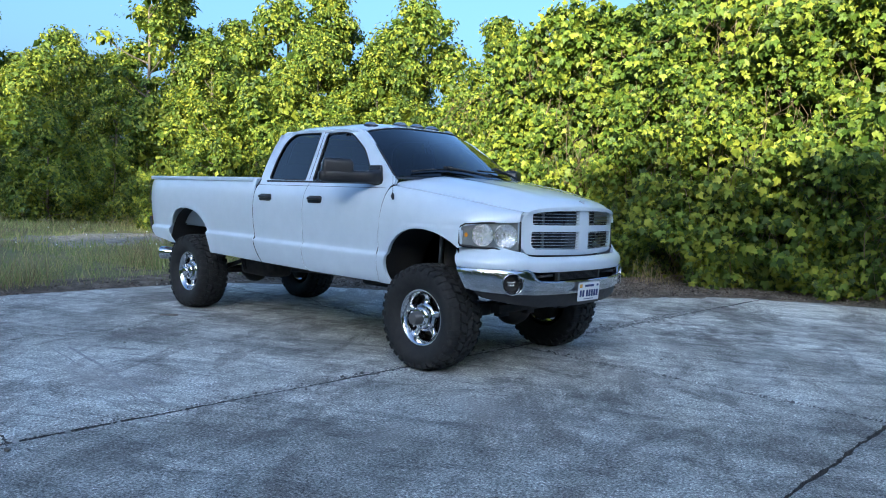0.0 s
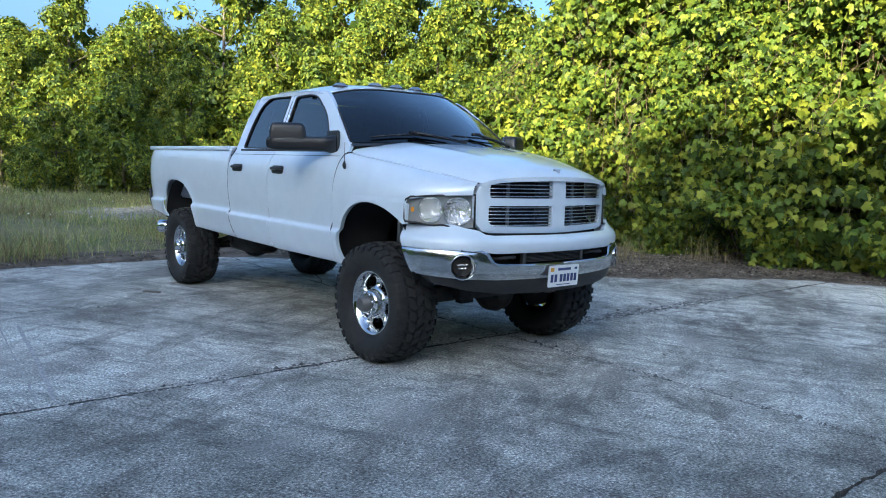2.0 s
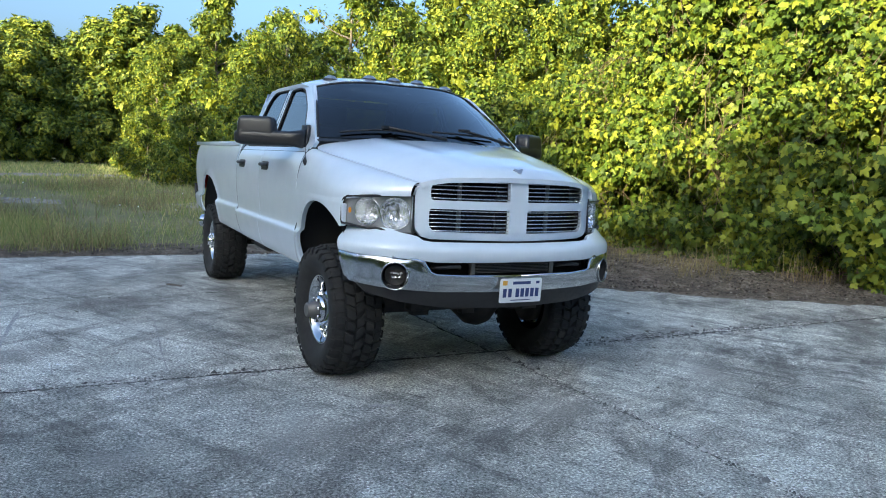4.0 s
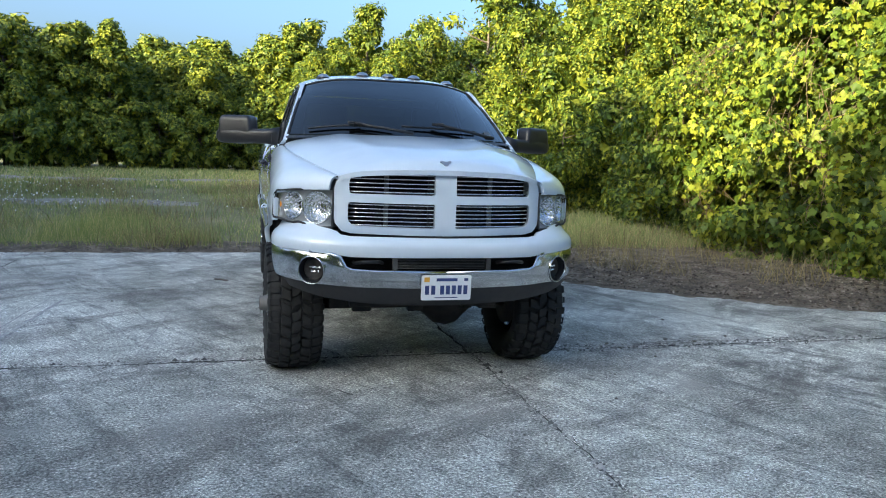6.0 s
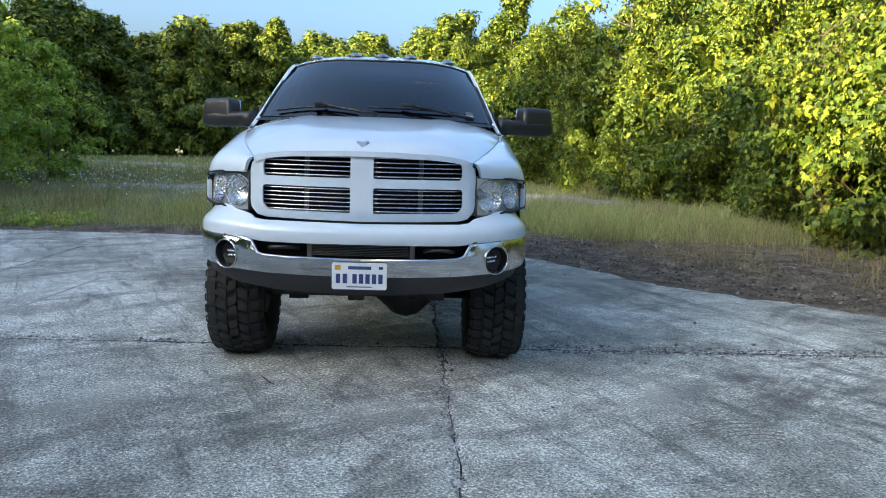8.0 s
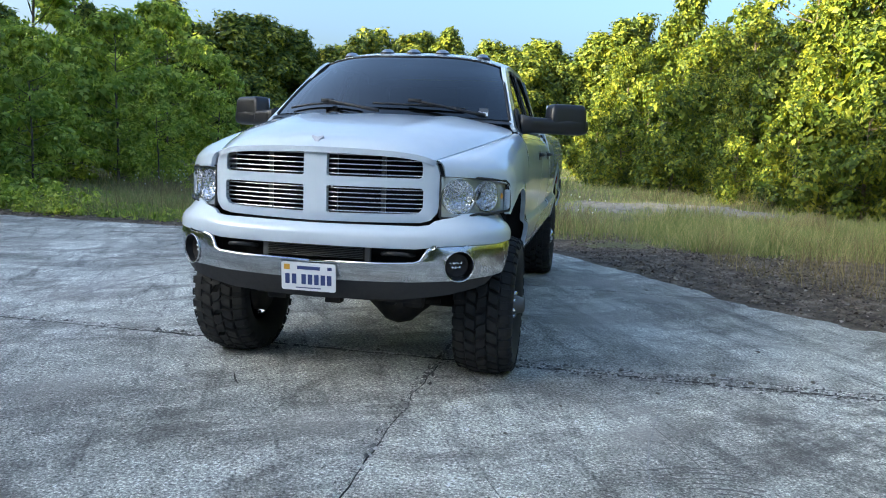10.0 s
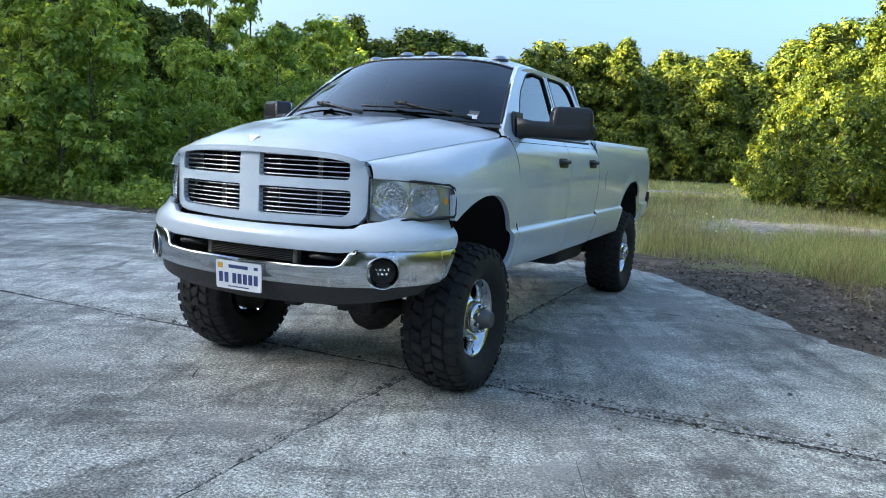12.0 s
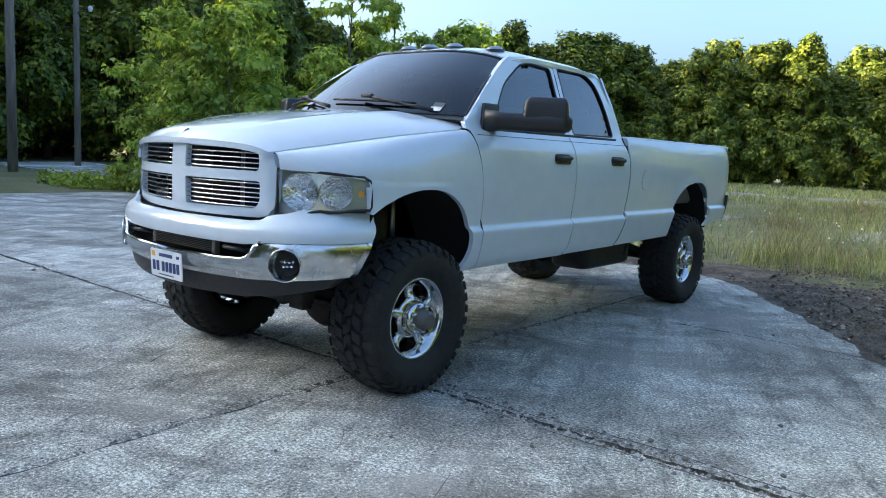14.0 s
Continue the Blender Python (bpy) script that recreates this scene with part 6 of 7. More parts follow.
def vine_leaves(count, push, spread, size, gaps=True):
    at, out, long = np.zeros((count, 3)), np.zeros((count, 3)), np.zeros(count)
    n = 0
    while n < count:
        s, k = float(rng.uniform(0.1, vine_len[-1] - 0.1)), float(rng.uniform(0, 1))
        gap = noise.noise((s * 1.1 + 9, k * 7.0, 6.0)) + 0.5 * noise.noise((s * 2.6, k * 16.0, 16.0))
        if gaps and gap < -0.14 and rng.uniform() < 0.88:
            continue
        q, o = vine_at(s, k, push + float(rng.normal(0, spread)))
        at[n], out[n] = q, (o.x, o.y, 0.45)
        kind = 0.5 + 0.9 * noise.noise((s * 0.5, k * 3.0, 26.0))
        long[n] = size * (0.62 + 0.45 * min(1.0, max(0.0, kind))) * float(rng.uniform(0.5, 1.35))
        n += 1
    me = leaves("foliage", at, out, long, LOBED, M["vine_leaf"], 1.5)
    o = new("foliage", me)
    o.parent = thicket
    tagged(o, kind="stuff")


vine_leaves(50000, 0.0, 0.16, 0.118)
vine_leaves(20000, -0.42, 0.20, 0.13)
vine_leaves(13000, -0.95, 0.15, 0.20, False)

# ---- grass, flowers, gravel ----
def blades(name, xy, height, width, material, label, bend=0.7):
    """One mesh of grass blades, each a bent tapering strip."""
    n = len(xy)
    deep = soil_depths(xy)
    z = np.array([max(ground_z(float(x), float(y)), soil_height(float(x), float(y), float(d)) if x > -0.5 and y < 8.5 else -1.0) for (x, y), d in zip(xy, deep)])
    a = rng.uniform(0, 2 * math.pi, n)
    side_v = np.stack([np.cos(a), np.sin(a), np.zeros(n)], 1)
    lean_a = rng.uniform(0, 2 * math.pi, n)
    lean_v = np.stack([np.cos(lean_a), np.sin(lean_a), np.zeros(n)], 1) * (height * bend * rng.uniform(0.2, 1.3, n))[:, None]
    height = height * np.array([0.55 + 0.9 * max(0.0, 0.5 + noise.noise((x * 0.7, y * 0.7, 51.0)) + 0.5 * noise.noise((x * 2.6, y * 2.6, 53.0))) for x, y in xy.tolist()])
    foot = np.stack([xy[:, 0], xy[:, 1], z - 0.02], 1)
    up = np.array([0, 0, 1.0])[None, :] * height[:, None]
    w = (width * rng.uniform(0.6, 1.4, n))[:, None]
    v = np.stack([foot - side_v * w, foot + side_v * w, foot + up * 0.55 + lean_v * 0.35 + side_v * w * 0.7, foot + up * 0.55 + lean_v * 0.35 - side_v * w * 0.7, foot + up + lean_v], 1)
    idx = (np.arange(n)[:, None] * 5 + np.array([0, 1, 2, 3, 3, 2, 4])[None, :]).ravel()
    me = quick_mesh(name, v.reshape(-1, 3), idx, np.tile(np.array([4, 3]), n), material)
    return tagged(new(name, me), label, "grass", kind="stuff")


def scatter(count, x0, x1, y0, y1, keep):
    """Places in a rectangle, kept by the chance keep(x, y, depth past the soil's rim)."""
    out = []
    while len(out) < count:
        xy = rng.uniform((x0, y0), (x1, y1), (4000, 2))
        chance = rng.uniform(0, 1, 4000)
        for (x, y), d, c in zip(xy.tolist(), soil_depths(xy).tolist(), chance.tolist()):
            if c < keep(x, y, d):
                out.append((x, y))
    return np.array(out[:count])


def bare(x, y):
    """How far a place lies outside the bare patches of the meadow: under 0 is gravel."""
    rag = 0.5 * noise.noise((x * 0.7, y * 0.7, 1.0)) + 0.25 * noise.noise((x * 2.2, y * 2.2, 4.0))
    west = (math.hypot((x + 5.4) / 2.6, (y - 16.1) / 0.8) - 1.0) * 0.8
    east = (math.hypot((x - 3.1) / 2.1, (y - 15.0) / 1.9) - 1.0) * 1.5
    road = abs(y - 33.2 - 1.6 * math.sin((x + 3.0) * 0.28)) - 0.9
    return min(west, east, road) + rag


def rough_meadow(x, y, d):
    if y < 7.0 and x > 0 and -0.4 < d < 2.2 + 0.8 * noise.noise((x, y, 0)):
        return 0.0
    if lot_edge(x, y) < 0.15 + 0.15 * noise.noise((x * 1.5, y * 1.5, 4.0)):
        return 0.0
    strip = bare(x, y) < 0.0
    worn = abs(x + 0.4 + 0.25 * (y - 7.0)) < 1.2 + 0.6 * noise.noise((x * 0.8, y * 0.8, 61.0)) and y < 26
    if worn:
        return 0.16
    return 0.06 if strip else 0.22 + 0.78 * max(0.0, min(1.0, 0.5 + 1.2 * noise.noise((x * 0.5, y * 0.5, 11.0))))


near_xy = scatter(52000, -16, 7.0, 6.1, 10.5, rough_meadow)
blades("meadow_grass", near_xy, 0.05 + 0.28 * rng.uniform(0, 1, len(near_xy)) ** 2.0, np.full(len(near_xy), 0.0045), M["grass"], "tall green roadside grass")
mid_xy = scatter(42000, -18, 9.0, 10.5, 24, rough_meadow)
blades("meadow_grass", mid_xy, 0.05 + 0.20 * rng.uniform(0, 1, len(mid_xy)) ** 1.8, np.full(len(mid_xy), 0.0075), M["grass"], "green meadow grass")
far_xy = scatter(30000, -28, 8.0, 24, 56, lambda x, y, d: (0.12 if bare(x, y) < 0.0 else 1.0) if y < 50 - 0.9 * abs(x + 2) + 12 else 0.0)
blades("meadow_grass", far_xy, rng.uniform(0.06, 0.24, len(far_xy)), np.full(len(far_xy), 0.018), M["grass"], "green meadow grass further off")
dry_xy = scatter(16000, -16, 6.0, 6.05, 26, lambda x, y, d: rough_meadow(x, y, d) * max(0.0, noise.noise((x * 0.4, y * 0.4, 21.0))))
blades("dry_grass", dry_xy, rng.uniform(0.12, 0.55, len(dry_xy)), np.full(len(dry_xy), 0.004), M["drygrass"], "dry straw-coloured grass stalks")
edge_xy = scatter(2600, 3.0, 8.2, -2.0, 8.0, lambda x, y, d: 1.0 if 1.3 < d < 6 and noise.noise((x * 0.9, y * 0.9, 31.0)) > -0.12 and x < 7.6 else 0.0)
blades("dry_grass", edge_xy, rng.uniform(0.10, 0.45, len(edge_xy)), np.full(len(edge_xy), 0.0035), M["drygrass"], "dry grass tufts at the foot of the vines")
bank_xy = scatter(13000, 2.2, 7.6, 6.4, 13.0, lambda x, y, d: 1.0 if d > 1.7 or y > 8 else 0.0)
blades("meadow_grass", bank_xy, 0.06 + 0.30 * rng.uniform(0, 1, len(bank_xy)) ** 1.8, np.full(len(bank_xy), 0.005), M["grass"], "high green grass in front of the shrubs")

# white flower heads on stalks
fl = scatter(330, -9.5, 3.5, 7.0, 16.5, lambda x, y, d: (math.exp(-((x + 7.2) ** 2 + (y - 13.0) ** 2) / 6.0) + 0.7 * math.exp(-((x + 5.2) ** 2 + (y - 10.6) ** 2) / 2.0) + 0.30 * math.exp(-((x - 0.6) ** 2 + (y - 9.6) ** 2) / 1.5)) * (0.4 + max(0.0, noise.noise((x * 0.9, y * 0.9, 41.0)))))
verts, idx, sizes = [], [], []
for x, y in fl:
    z, r = ground_z(float(x), float(y)) + float(rng.uniform(0.30, 0.62)), float(rng.uniform(0.008, 0.017))
    for tilt in (0.0, 1.3):
        base_i = len(verts)
        for k in range(6):
            a = k * math.pi / 3
            verts.append((x + r * math.cos(a), y + r * math.sin(a) * math.cos(tilt), z + r * math.sin(a) * math.sin(tilt)))
        idx += [base_i + k for k in range(6)]
        sizes.append(6)
tagged(new("wildflowers", quick_mesh("wildflowers", verts, np.array(idx), np.array(sizes), M["petal"])), "small white wildflowers above the grass", "flowers", kind="stuff")

# worn gravel patches and the sandy track further off
for name, x0, x1, y0, y1, cell, lab in (("gravel_patch", -9.0, -2.2, 13.8, 18.6, 0.3, "bare pale gravel patch in the meadow"), ("gravel_patch", 0.2, 6.4, 12.0, 18.6, 0.3, "bare pale gravel patch near the shrubs"), ("sandy_track", -16.0, 5.0, 28.0, 37.5, 0.5, "pale sandy track across the meadow")):
    bm = bmesh.new()
    gv = {}
    for ix, x in enumerate(np.arange(x0, x1, cell)):
        for iy, y in enumerate(np.arange(y0, y1, cell)):
            x, y = float(x), float(y)
            gv[(ix, iy)] = bm.verts.new((x, y, ground_z(x, y) + 0.045 - 0.12 * max(-0.1, bare(x, y)) + 0.015 * noise.noise((x * 3, y * 3, 0))))
    for (ix, iy), v in gv.items():
        q = [gv.get(k) for k in ((ix + 1, iy), (ix + 1, iy + 1), (ix, iy + 1))]
        if all(q):
            bm.faces.new((v, *q))
    tagged(part(name, bm, M["gravel"], None), lab, "track", kind="structure")

# ---- poles and wires to the west ----
def utility_pole(x, y, top, r, label):
    thing = new("utility_pole")
    tagged(thing, label, "pole")
    b = bmesh.new()
    tube(b, [(0, 0, -0.3), (0.02, 0, top * 0.5), (0, 0.03, top)], [r, r * 0.88, r * 0.75], 12)
    part("post", b, M["polewood"], thing)
    thing.matrix_basis = pose(x, y, 0.0)
    return thing


pole_a = utility_pole(-21.6, 6.6, 8.5, 0.15, "brown wooden utility pole with a transformer")
b = bmesh.new()
lathe(b, [(6.1, 0.0), (6.1, 0.21), (6.15, 0.23), (6.95, 0.23), (7.0, 0.2), (7.02, 0.0)], 20, "Z", (0.36, 0.1, 0))
part("transformer", b, M["plate"], pole_a, "pale grey transformer can")
b = bmesh.new()
box(b, -0.9, 0.9, -0.06, 0.06, 7.55, 7.68, 0.01)
part("crossarm", b, M["polewood"], pole_a)
pole_b = utility_pole(-25.2, 10.3, 9.0, 0.12, "grey weathered pole with a street lamp")
b = bmesh.new()
tube(b, swept([(0, 0, 5.6), (0.4, 0.05, 5.85), (0.85, 0.08, 5.85)]), 0.025, 8)
arm = part("lamp_arm", b, M["steel"], pole_b)
b = bmesh.new()
lathe(b, [(-0.10, 0.05), (0.0, 0.09), (0.06, 0.08), (0.1, 0.03)], 14, "Z", (0.95, 0.08, 5.80))
part("lamp_head", b, M["plate"], arm, "pale street lamp head")


def wire(name, p, q, sag):
    b = bmesh.new()
    p, q = Vector(p), Vector(q)
    tube(b, [p.lerp(q, k / 14) - Vector((0, 0, sag * 4 * (k / 14) * (1 - k / 14))) for k in range(15)], 0.012, 5)
    return tagged(part(name, b, M["plastic"], None), "thin black overhead wire", "wire")


wire("overhead_wire", (-21.6, 6.6, 7.6), (-25.2, 10.3, 8.4), 0.2)
wire("overhead_wire", (-21.6, 6.6, 5.4), (-25.2, 10.3, 5.2), 0.3)
wire("overhead_wire", (-25.2, 10.3, 8.6), (-17.5, 16.5, 0.1), 0.1)

# ---- strip of old paving beyond the lot ----
b = bmesh.new()
sheet(rounded([(-27, 7.5), (-15.6, 8.0), (-16.2, 10.4), (-29, 12.5)], 0.8), lambda u, v: Vector((u, v, 0.075 + 0.012 * noise.noise((u * 0.7, v * 0.7, 0)))), 0.5, lip=lambda p: (0, 0, -0.12), bm=b)
tagged(part("old_paving", b, M["concrete"], None), "cracked grey strip of old paving", "paving", kind="structure")


# ---- small things on the concrete ----
def stick(points, r, label):
    b = bmesh.new()
    tube(b, swept(points, 3), r, 6)
    return tagged(part("stick", b, M["polewood"], None), label, "stick")


stick([(-1.50, 3.60, 0.018), (-1.44, 3.55, 0.020), (-1.36, 3.47, 0.018)], 0.011, "short broken grey stick on the concrete")


def stone(x, y, r, seed):
    b = bmesh.new()
    bmesh.ops.create_icosphere(b, subdivisions=1, radius=r)
    for v in b.verts:
        v.co *= 1 + 0.35 * noise.noise(v.co * (3.0 / r) + Vector((seed, 0, 0)))
        v.co.z *= 0.6
    o = part("pebble", b, M["gravel"], None, smooth=False)
    o.matrix_basis = pose(x, y, r * 0.45)
    return tagged(o, "small pale pebble on the concrete", "pebble", "pebbles on the lot")


stone_rng = random.Random(4)
for x, y, r in ((2.284, 0.30, 0.020), (2.70, 1.04, 0.016), (2.03, 3.31, 0.014), (-4.05, -0.02, 0.022), (1.7, 0.22, 0.018), (2.5, 0.2, 0.02), (1.35, -0.6, 0.01), (2.9, 0.35, 0.017), (-2.1, 3.0, 0.014), (-2.4, 2.4, 0.012), (-0.9, -1.5, 0.009), (1.1, -1.1, 0.011), (0.3, -1.6, 0.008), (1.9, -0.2, 0.013)):
    stone(x, y, r, stone_rng.uniform(0, 90))
# loose grit along the open joint
verts, idx, sizes = [], [], []
for k in range(3600):
    x, y = stone_rng.uniform(-4.6, 5.6), 0.13 + stone_rng.gauss(0, 0.030 + 0.022 * (noise.noise((k * 0.37, 0, 0)) > 0.1))
    r = stone_rng.uniform(0.003, 0.010) * (2.4 if stone_rng.random() < 0.10 else 1)
    if k > 2500:
        x, y = 0.51 + 0.05 * noise.noise((0.0, (yy := stone_rng.uniform(-5.0, 3.1)) * 0.9, 5.0)) + stone_rng.gauss(0, 0.022), yy
    elif k < 700:
        x, y, r = stone_rng.uniform(0.9, 4.2), 0.14 + stone_rng.gauss(0, 0.055), stone_rng.uniform(0.005, 0.016)
    z = -0.03 if abs(y - 0.13) < 0.018 else 0.001
    n0 = len(verts)
    spin = stone_rng.uniform(0, 6.28)
    for a in range(5):
        verts.append((x + r * math.cos(spin + a * 1.257), y + r * math.sin(spin + a * 1.257), z))
    verts.append((x + r * 0.2, y, z + r * 0.9))
    for a in range(5):
        idx += [n0 + a, n0 + (a + 1) % 5, n0 + 5]
        sizes.append(3)
tagged(new("joint_grit", quick_mesh("joint_grit", verts, np.array(idx), np.array(sizes), M["grit"])), "loose grit along the slab joints", "grit", kind="stuff")
# dead leaves and twigs on the soil
litter = scatter(15000, 0.5, 8.5, -6.0, 8.0, lambda x, y, d: (1.0 if d < 3 else 0.3) if 0.05 < d < 6 else 0.0)
at = np.array([(x, y, soil_z(float(x), float(y)) + 0.012) for x, y in litter])
up = np.tile(np.array([0.0, 0.0, 1.0]), (len(at), 1))
tagged(new("leaf_litter", leaves("leaf_litter", at, up, rng.uniform(0.015, 0.06, len(at)), PLAIN, M["deadleaf"], 0.9)), "scattered dead brown leaves", "leaves", kind="stuff")
# dry stems among the vines
b = bmesh.new()
for k in range(620):
    s = float(rng.uniform(0.5, vine_len[-1] - 0.5))
    k0 = float(rng.uniform(0.15, 1.0))
    n_seg, line = 6, []
    wander = float(rng.uniform(-0.6, 0.6))
    for i in range(n_seg + 1):
        q, o = vine_at(min(max(s + wander * i / n_seg, 0.1), vine_len[-1] - 0.1), max(0.02, k0 - 0.22 * i / n_seg * float(rng.uniform(0.6, 1.2))), -0.06 + 0.10 * math.sin(i * 1.3 + k))
        line.append(q + Vector((float(rng.normal(0, 0.05)), float(rng.normal(0, 0.07)), float(rng.normal(0, 0.05)))))
    tube(b, line, 0.0025 + 0.004 * float(rng.uniform()), 3, False)
o = part("dry_stem", b, M["dryvine"], thicket, "tangled dry brown stems")
tagged(o, kind="stuff")

# dirt and weeds along the far rim of the lot, below the young trees
bm = bmesh.new()
gv = {}
for ix, x in enumerate(np.arange(-14.0, 1.2, 0.09)):
    for iy, y in enumerate(np.arange(5.5, 7.0, 0.09)):
        x, y = float(x), float(y)
        rim = 6.02 + 0.14 * noise.noise((x * 0.8, 2.0, 0.0)) + 0.08 * noise.noise((x * 3.5, 5.0, 0.0)) - 0.12 * max(0.0, min(1.0, (-7.5 - x) / 2.0))
        gv[(ix, iy)] = bm.verts.new((x, y, min(0.05, 0.14 * (y - rim)) - 0.012 + 0.012 * noise.noise((x * 6, y * 6, 3.0)) + max(0.0, ground_z(x, y)) * min(1.0, max(0.0, (y - 6.1) * 2))))
for (ix, iy), v in gv.items():
    q = [gv.get(k) for k in ((ix + 1, iy), (ix + 1, iy + 1), (ix, iy + 1))]
    if all(q):
        bm.faces.new((v, *q))
tagged(part("verge", bm, M["soil"], None), "dark dirt verge with dead leaves along the lot", "soil", kind="structure")
at, out = [], []
for k in range(520):
    x = float(rng.uniform(-16.0, -5.0))
    y = float(rng.uniform(6.35, 7.6)) if x > -14 else float(rng.uniform(5.0, 7.6))
    h, w = float(rng.uniform(0.15, 0.75)) * (0.6 + 0.4 * min(1.0, max(0.0, (y - 6.2)))) * min(1.0, max(0.25, (-6.0 - x) / 3.0)), float(rng.uniform(0.06, 0.20))
    for i in range(26):
        a, r = float(rng.uniform(0, 6.28)), w * math.sqrt(float(rng.uniform()))
        at.append((x + r * math.cos(a), y + r * math.sin(a), ground_z(x, y) + h * float(rng.uniform(0.1, 1.0))))
        out.append((0.6 * math.cos(a), 0.6 * math.sin(a), 0.8))
at, out = np.array(at), np.array(out)
tagged(new("weeds", leaves("weeds", at, out, rng.uniform(0.05, 0.14, len(at)), POINTED, M["young_leaf"], 1.0)), "leafy green weeds at the rim of the lot", "weeds", kind="stuff")
at = np.array([(float(rng.uniform(-14, 0.5)), 6.02 + abs(float(rng.normal(0, 0.28))), 0.035) for k in range(1800)])
at = np.array([(x, y, max(0.012, min(0.05, 0.14 * (y - 6.02)) + 0.004)) for x, y, z in at])
tagged(new("leaf_litter", leaves("leaf_litter", at, np.tile(np.array([0.0, 0.0, 1.0]), (len(at), 1)), rng.uniform(0.015, 0.06, len(at)), PLAIN, M["deadleaf"], 0.9)), "dead leaves along the dirt verge", "leaves", kind="stuff")

# ---- concrete slabs, each one a piece of the pavement ----
XL = [-13.55, -8.5, -4.0, 0.49, 5.0, 9.5]
YL = [-12.2, -9.15, -6.1, -3.12, 0.13, 3.13, 6.12]


def wide(y):
    """Half the width of the joint at y: the one under the front axle has opened up."""
    return 0.020 if abs(y - 0.13) < 0.01 else 0.010


def slab(x0, x1, y0, y1, seed):
    b = bmesh.new()
    rim = []
    corners = [(x0 + 0.007, y0 + wide(y0)), (x1 - 0.007, y0 + wide(y0)), (x1 - 0.007, y1 - wide(y1)), (x0 + 0.007, y1 - wide(y1))]
    for (ax, ay), (bx, by) in zip(corners, corners[1:] + corners[:1]):
        n = max(2, int(math.hypot(bx - ax, by - ay) / 0.035))
        nx, ny = (ay - by), (bx - ax)
        ln = math.hypot(nx, ny)
        nx, ny = nx / ln, ny / ln
        for i in range(n):
            t = i / n
            x, y = ax + (bx - ax) * t, ay + (by - ay) * t
            calm = 0.35 if abs(x - 0.51) < 0.06 and y < 0.1 else 1.0
            w = 0.014 * noise.noise((x * 2.2, y * 2.2, seed)) + 0.016 * noise.noise((x * 11.0, y * 9.0, seed + 3.0)) + 0.010 * max(0, noise.noise((x * 5.0, y * 5.0, seed + 7.0)) - 0.25) * 4
            w += 0.010 * noise.noise((x * 29.0, y * 29.0, seed + 11.0))
            if abs(y - 0.13) < 0.06 and 0.5 < x < 4.0:
                w += 0.022 * noise.noise((x * 21.0, y * 3.0, seed + 21.0))
            wander = 0.05 * noise.noise((0.0, y * 0.9, 5.0)) + 0.022 * noise.noise((0.0, y * 4.0, 6.0)) if abs(x - 0.5) < 0.06 else 0.0
            rim.append((x + nx * (w * calm - 0.004 * (calm < 1)) + wander, y + ny * w * calm))
    top = [b.verts.new((x, y, 0.0)) for x, y in rim]
    cx, cy = (x0 + x1) / 2, (y0 + y1) / 2
    inner = [b.verts.new((x + (cx - x) * 0.006, y + (cy - y) * 0.006, 0.0)) for x, y in rim]
    for i, v in enumerate(top):
        v.co.z = -0.006 - 0.004 * noise.noise((v.co.x * 12, v.co.y * 12, 2.0))
    low = [b.verts.new((x, y, -0.04)) for x, y in rim]
    n = len(rim)
    b.faces.new(inner)
    for i in range(n):
        j = (i + 1) % n
        b.faces.new((top[i], top[j], inner[j], inner[i]))
        b.faces.new((low[i], low[j], top[j], top[i])).material_index = 1
    o = part("slab", b, M["concrete"], pavement, smooth=False)
    o.data.materials.append(M["joint"])
    return o


for j in range(len(YL) - 1):
    lines = XL if YL[j] > 0 else [-13.55, -8.5, 0.52, 9.5]
    for i in range(len(lines) - 1):
        slab(lines[i], lines[i + 1], YL[j], YL[j + 1], i * 7.0 + j * 3.0)


# ---- marks on the slabs ----
def ribbon(name, points, width, material, label, rough=0.5):
    """A thin flat mark that follows points, with ragged rims."""
    b = bmesh.new()
    pts = [Vector((*p, 0)) for p in swept(points, 12)]
    rows = []
    for i, p in enumerate(pts):
        d = (pts[min(i + 1, len(pts) - 1)] - pts[max(i - 1, 0)]).normalized()
        n = Vector((-d.y, d.x, 0))
        j = 0.6 * width * noise.noise((p.x * 6, p.y * 6, 9.0)) + 0.5 * width * noise.noise((p.x * 25, p.y * 25, 3.0))
        end = min(1.0, i / 4, (len(pts) - 1 - i) / 4)
        w0 = width * end * (1 + rough * noise.noise((p.x * 12, p.y * 12, 1.0)))
        w1 = width * end * (1 + rough * noise.noise((p.x * 12, p.y * 12, 7.0)))
        rows.append((b.verts.new(p + n * (w0 + j) + Vector((0, 0, 0.0035))), b.verts.new(p + n * (j - w1) + Vector((0, 0, 0.0035)))))
    for (a, c), (e, f) in zip(rows, rows[1:]):
        b.faces.new((a, c, f, e))
    o = part(name, b, material, pavement, label, smooth=False)
    return o


ribbon("score_line", [(-2.84, 2.62), (-2.90, 1.8), (-2.97, 0.9), (-3.03, 0.2)], 0.015, M["mortar"], "pale scored line", 0.9)
ribbon("score_line", [(-2.98, 2.68), (-3.03, 1.8), (-3.08, 0.9), (-3.12, 0.2)], 0.006, M["mortar"], "pale scored line", 0.9)
ribbon("score_line", [(-1.8, 2.3), (-1.83, 1.6), (-1.88, 0.9), (-1.91, 0.3)], 0.004, M["mortar"], "pale scored line", 0.9)
ribbon("score_line", [(1.94, -0.25), (1.84, -0.8), (1.78, -1.4), (1.85, -1.95), (1.92, -2.3)], 0.004, M["mortar"], "pale scored line", 0.9)
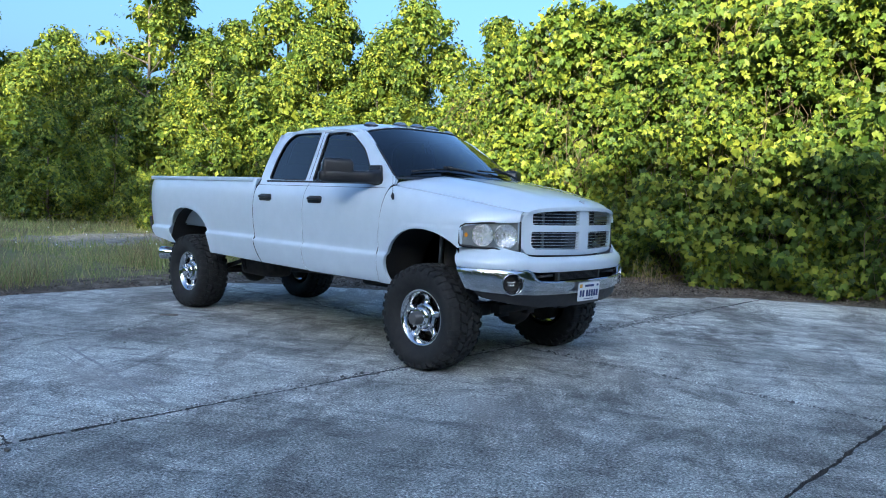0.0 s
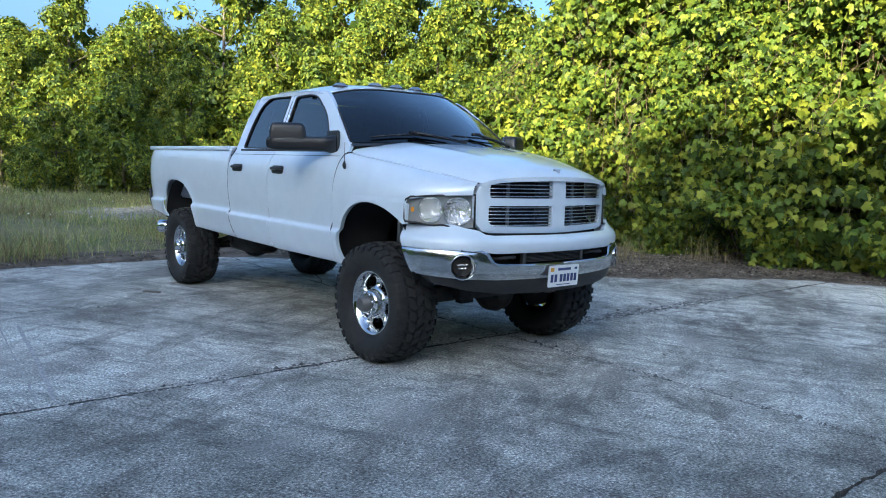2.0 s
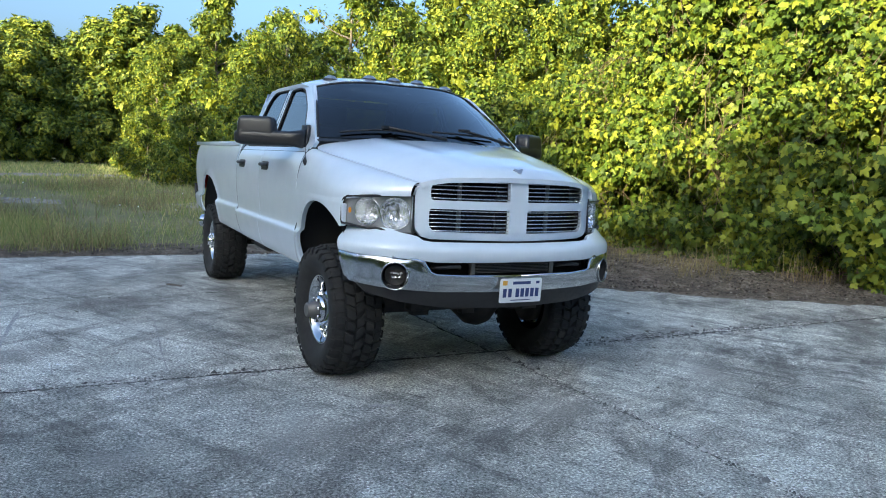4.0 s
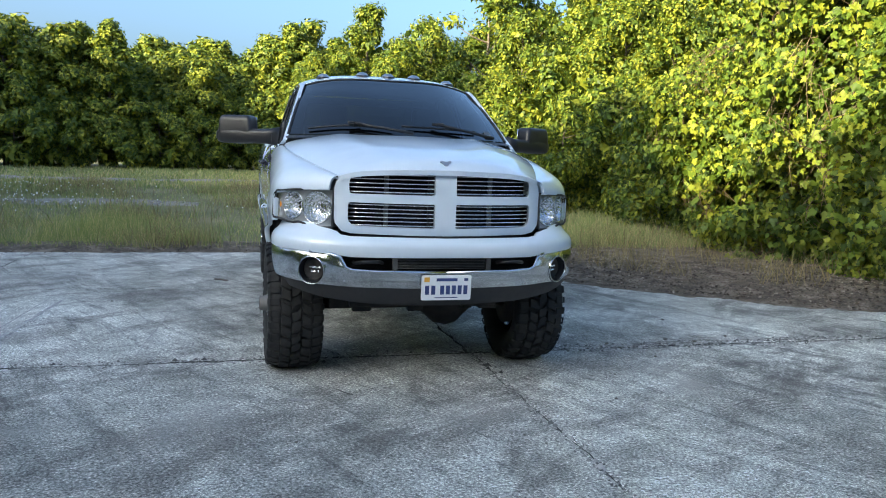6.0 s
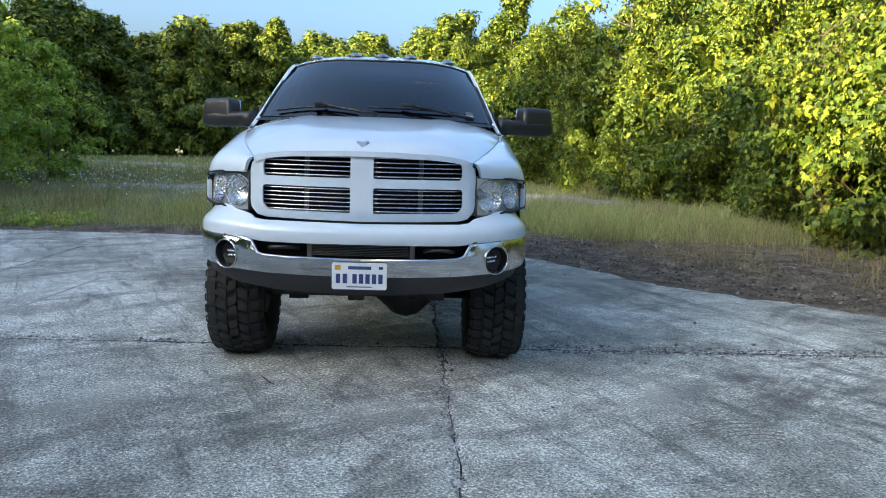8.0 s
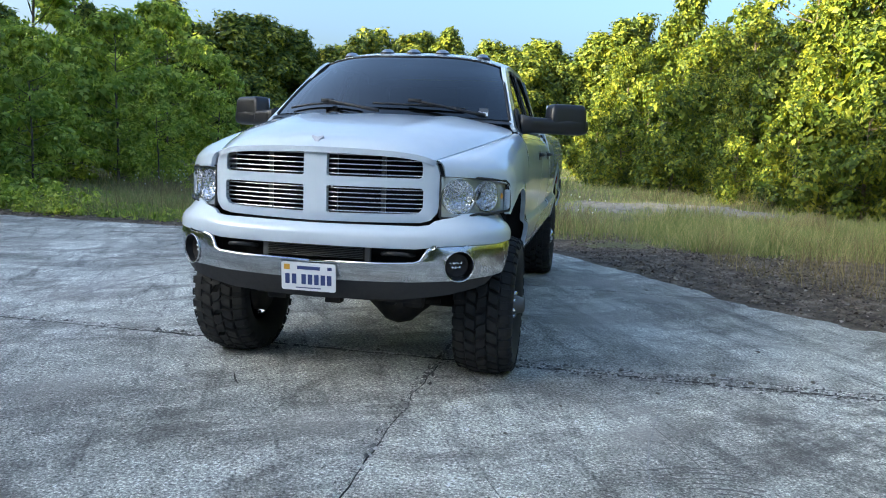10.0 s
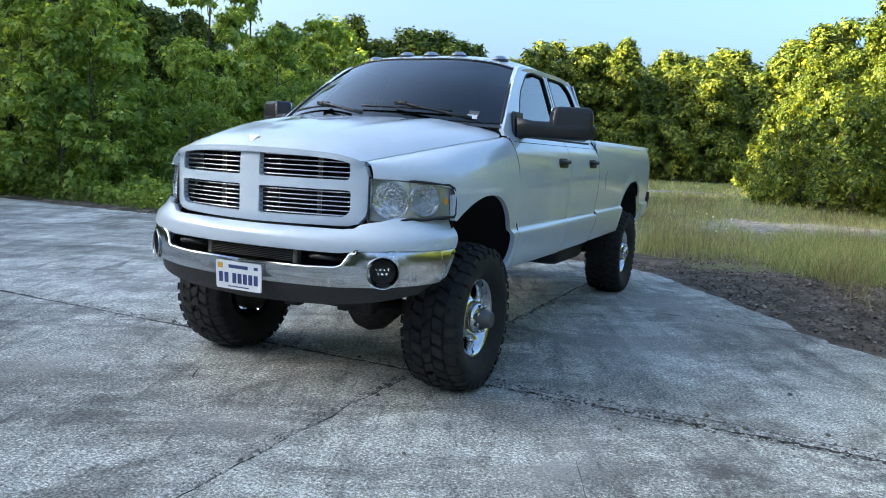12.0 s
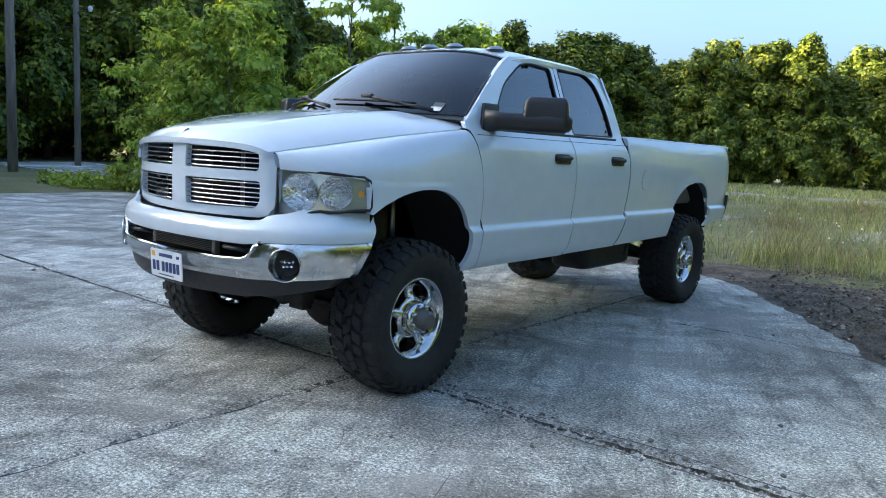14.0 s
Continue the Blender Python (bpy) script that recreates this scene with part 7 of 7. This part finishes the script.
ribbon("crack", [(-1.9, -1.55), (-1.5, -1.62), (-1.2, -1.5)], 0.0012, M["scuff"], "hairline crack", 0.9)
ribbon("crack", [(1.35, -0.8), (1.5, -0.6), (1.62, -0.1)], 0.0012, M["scuff"], "hairline crack", 0.9)
ribbon("crack", [(-7.8, 1.2), (-6.4, 1.6), (-5.2, 1.4), (-4.1, 1.9)], 0.004, M["joint"], "hairline crack")
ribbon("crack", [(-10.5, 4.4), (-8.6, 3.7), (-7.0, 4.2), (-5.4, 3.9)], 0.005, M["joint"], "hairline crack")
ribbon("paint_chip", [(-0.93, -0.80), (-0.83, -0.83), (-0.74, -0.845)], 0.022, M["mortar"], "pale chipped patch", 0.8)
for k in range(6):
    r = 0.14 + 0.06 * k
    ribbon("tyre_scuff", [(2.12 + 1.15 * r * math.cos(a), -1.62 + 0.85 * r * math.sin(a)) for a in (0.9 + 0.22 * i + 0.08 * k for i in range(6))], 0.005, M["scuff"], "curved dark tyre scuff", 1.4)
ribbon("crack", [(1.05, 0.20), (1.5, 0.17), (1.9, 0.20), (2.35, 0.24), (2.9, 0.21), (3.6, 0.26)], 0.006, M["joint"], "crumbled crack beside the joint", 0.9)
ribbon("crack", [(1.45, 0.06), (1.95, 0.045), (2.5, 0.07), (3.1, 0.05)], 0.004, M["joint"], "crumbled crack beside the joint", 0.9)
ribbon("crack", [(0.46, 3.25), (0.62, 3.55), (0.72, 3.85), (0.9, 4.1)], 0.006, M["joint"], "short dark crack", 0.8)
ribbon("crack", [(-0.62, -0.62), (-0.55, -0.74), (-0.50, -0.80)], 0.004, M["joint"], "short dark crack", 0.8)
ribbon("score_line", [(0.30, -1.55), (0.16, -1.47), (0.02, -1.42)], 0.003, M["mortar"], "pale scratch", 0.8)
ribbon("score_line", [(0.33, -1.78), (0.30, -1.60)], 0.003, M["mortar"], "pale scratch", 0.8)
scratch = random.Random(12)
for k in range(16):
    x, y, a0, ln = scratch.uniform(0.9, 4.2), scratch.uniform(-2.8, -0.2), math.radians(scratch.gauss(-62, 14)), scratch.uniform(0.25, 0.9)
    bow = scratch.uniform(-0.03, 0.03)
    ribbon("scratch", [(x, y), (x + 0.5 * ln * math.cos(a0) - bow * math.sin(a0), y + 0.5 * ln * math.sin(a0) + bow * math.cos(a0)), (x + ln * math.cos(a0), y + ln * math.sin(a0))], 0.0022, M["mortar"] if k % 2 == 0 else M["scuff"], "long worn scratch", 1.2)
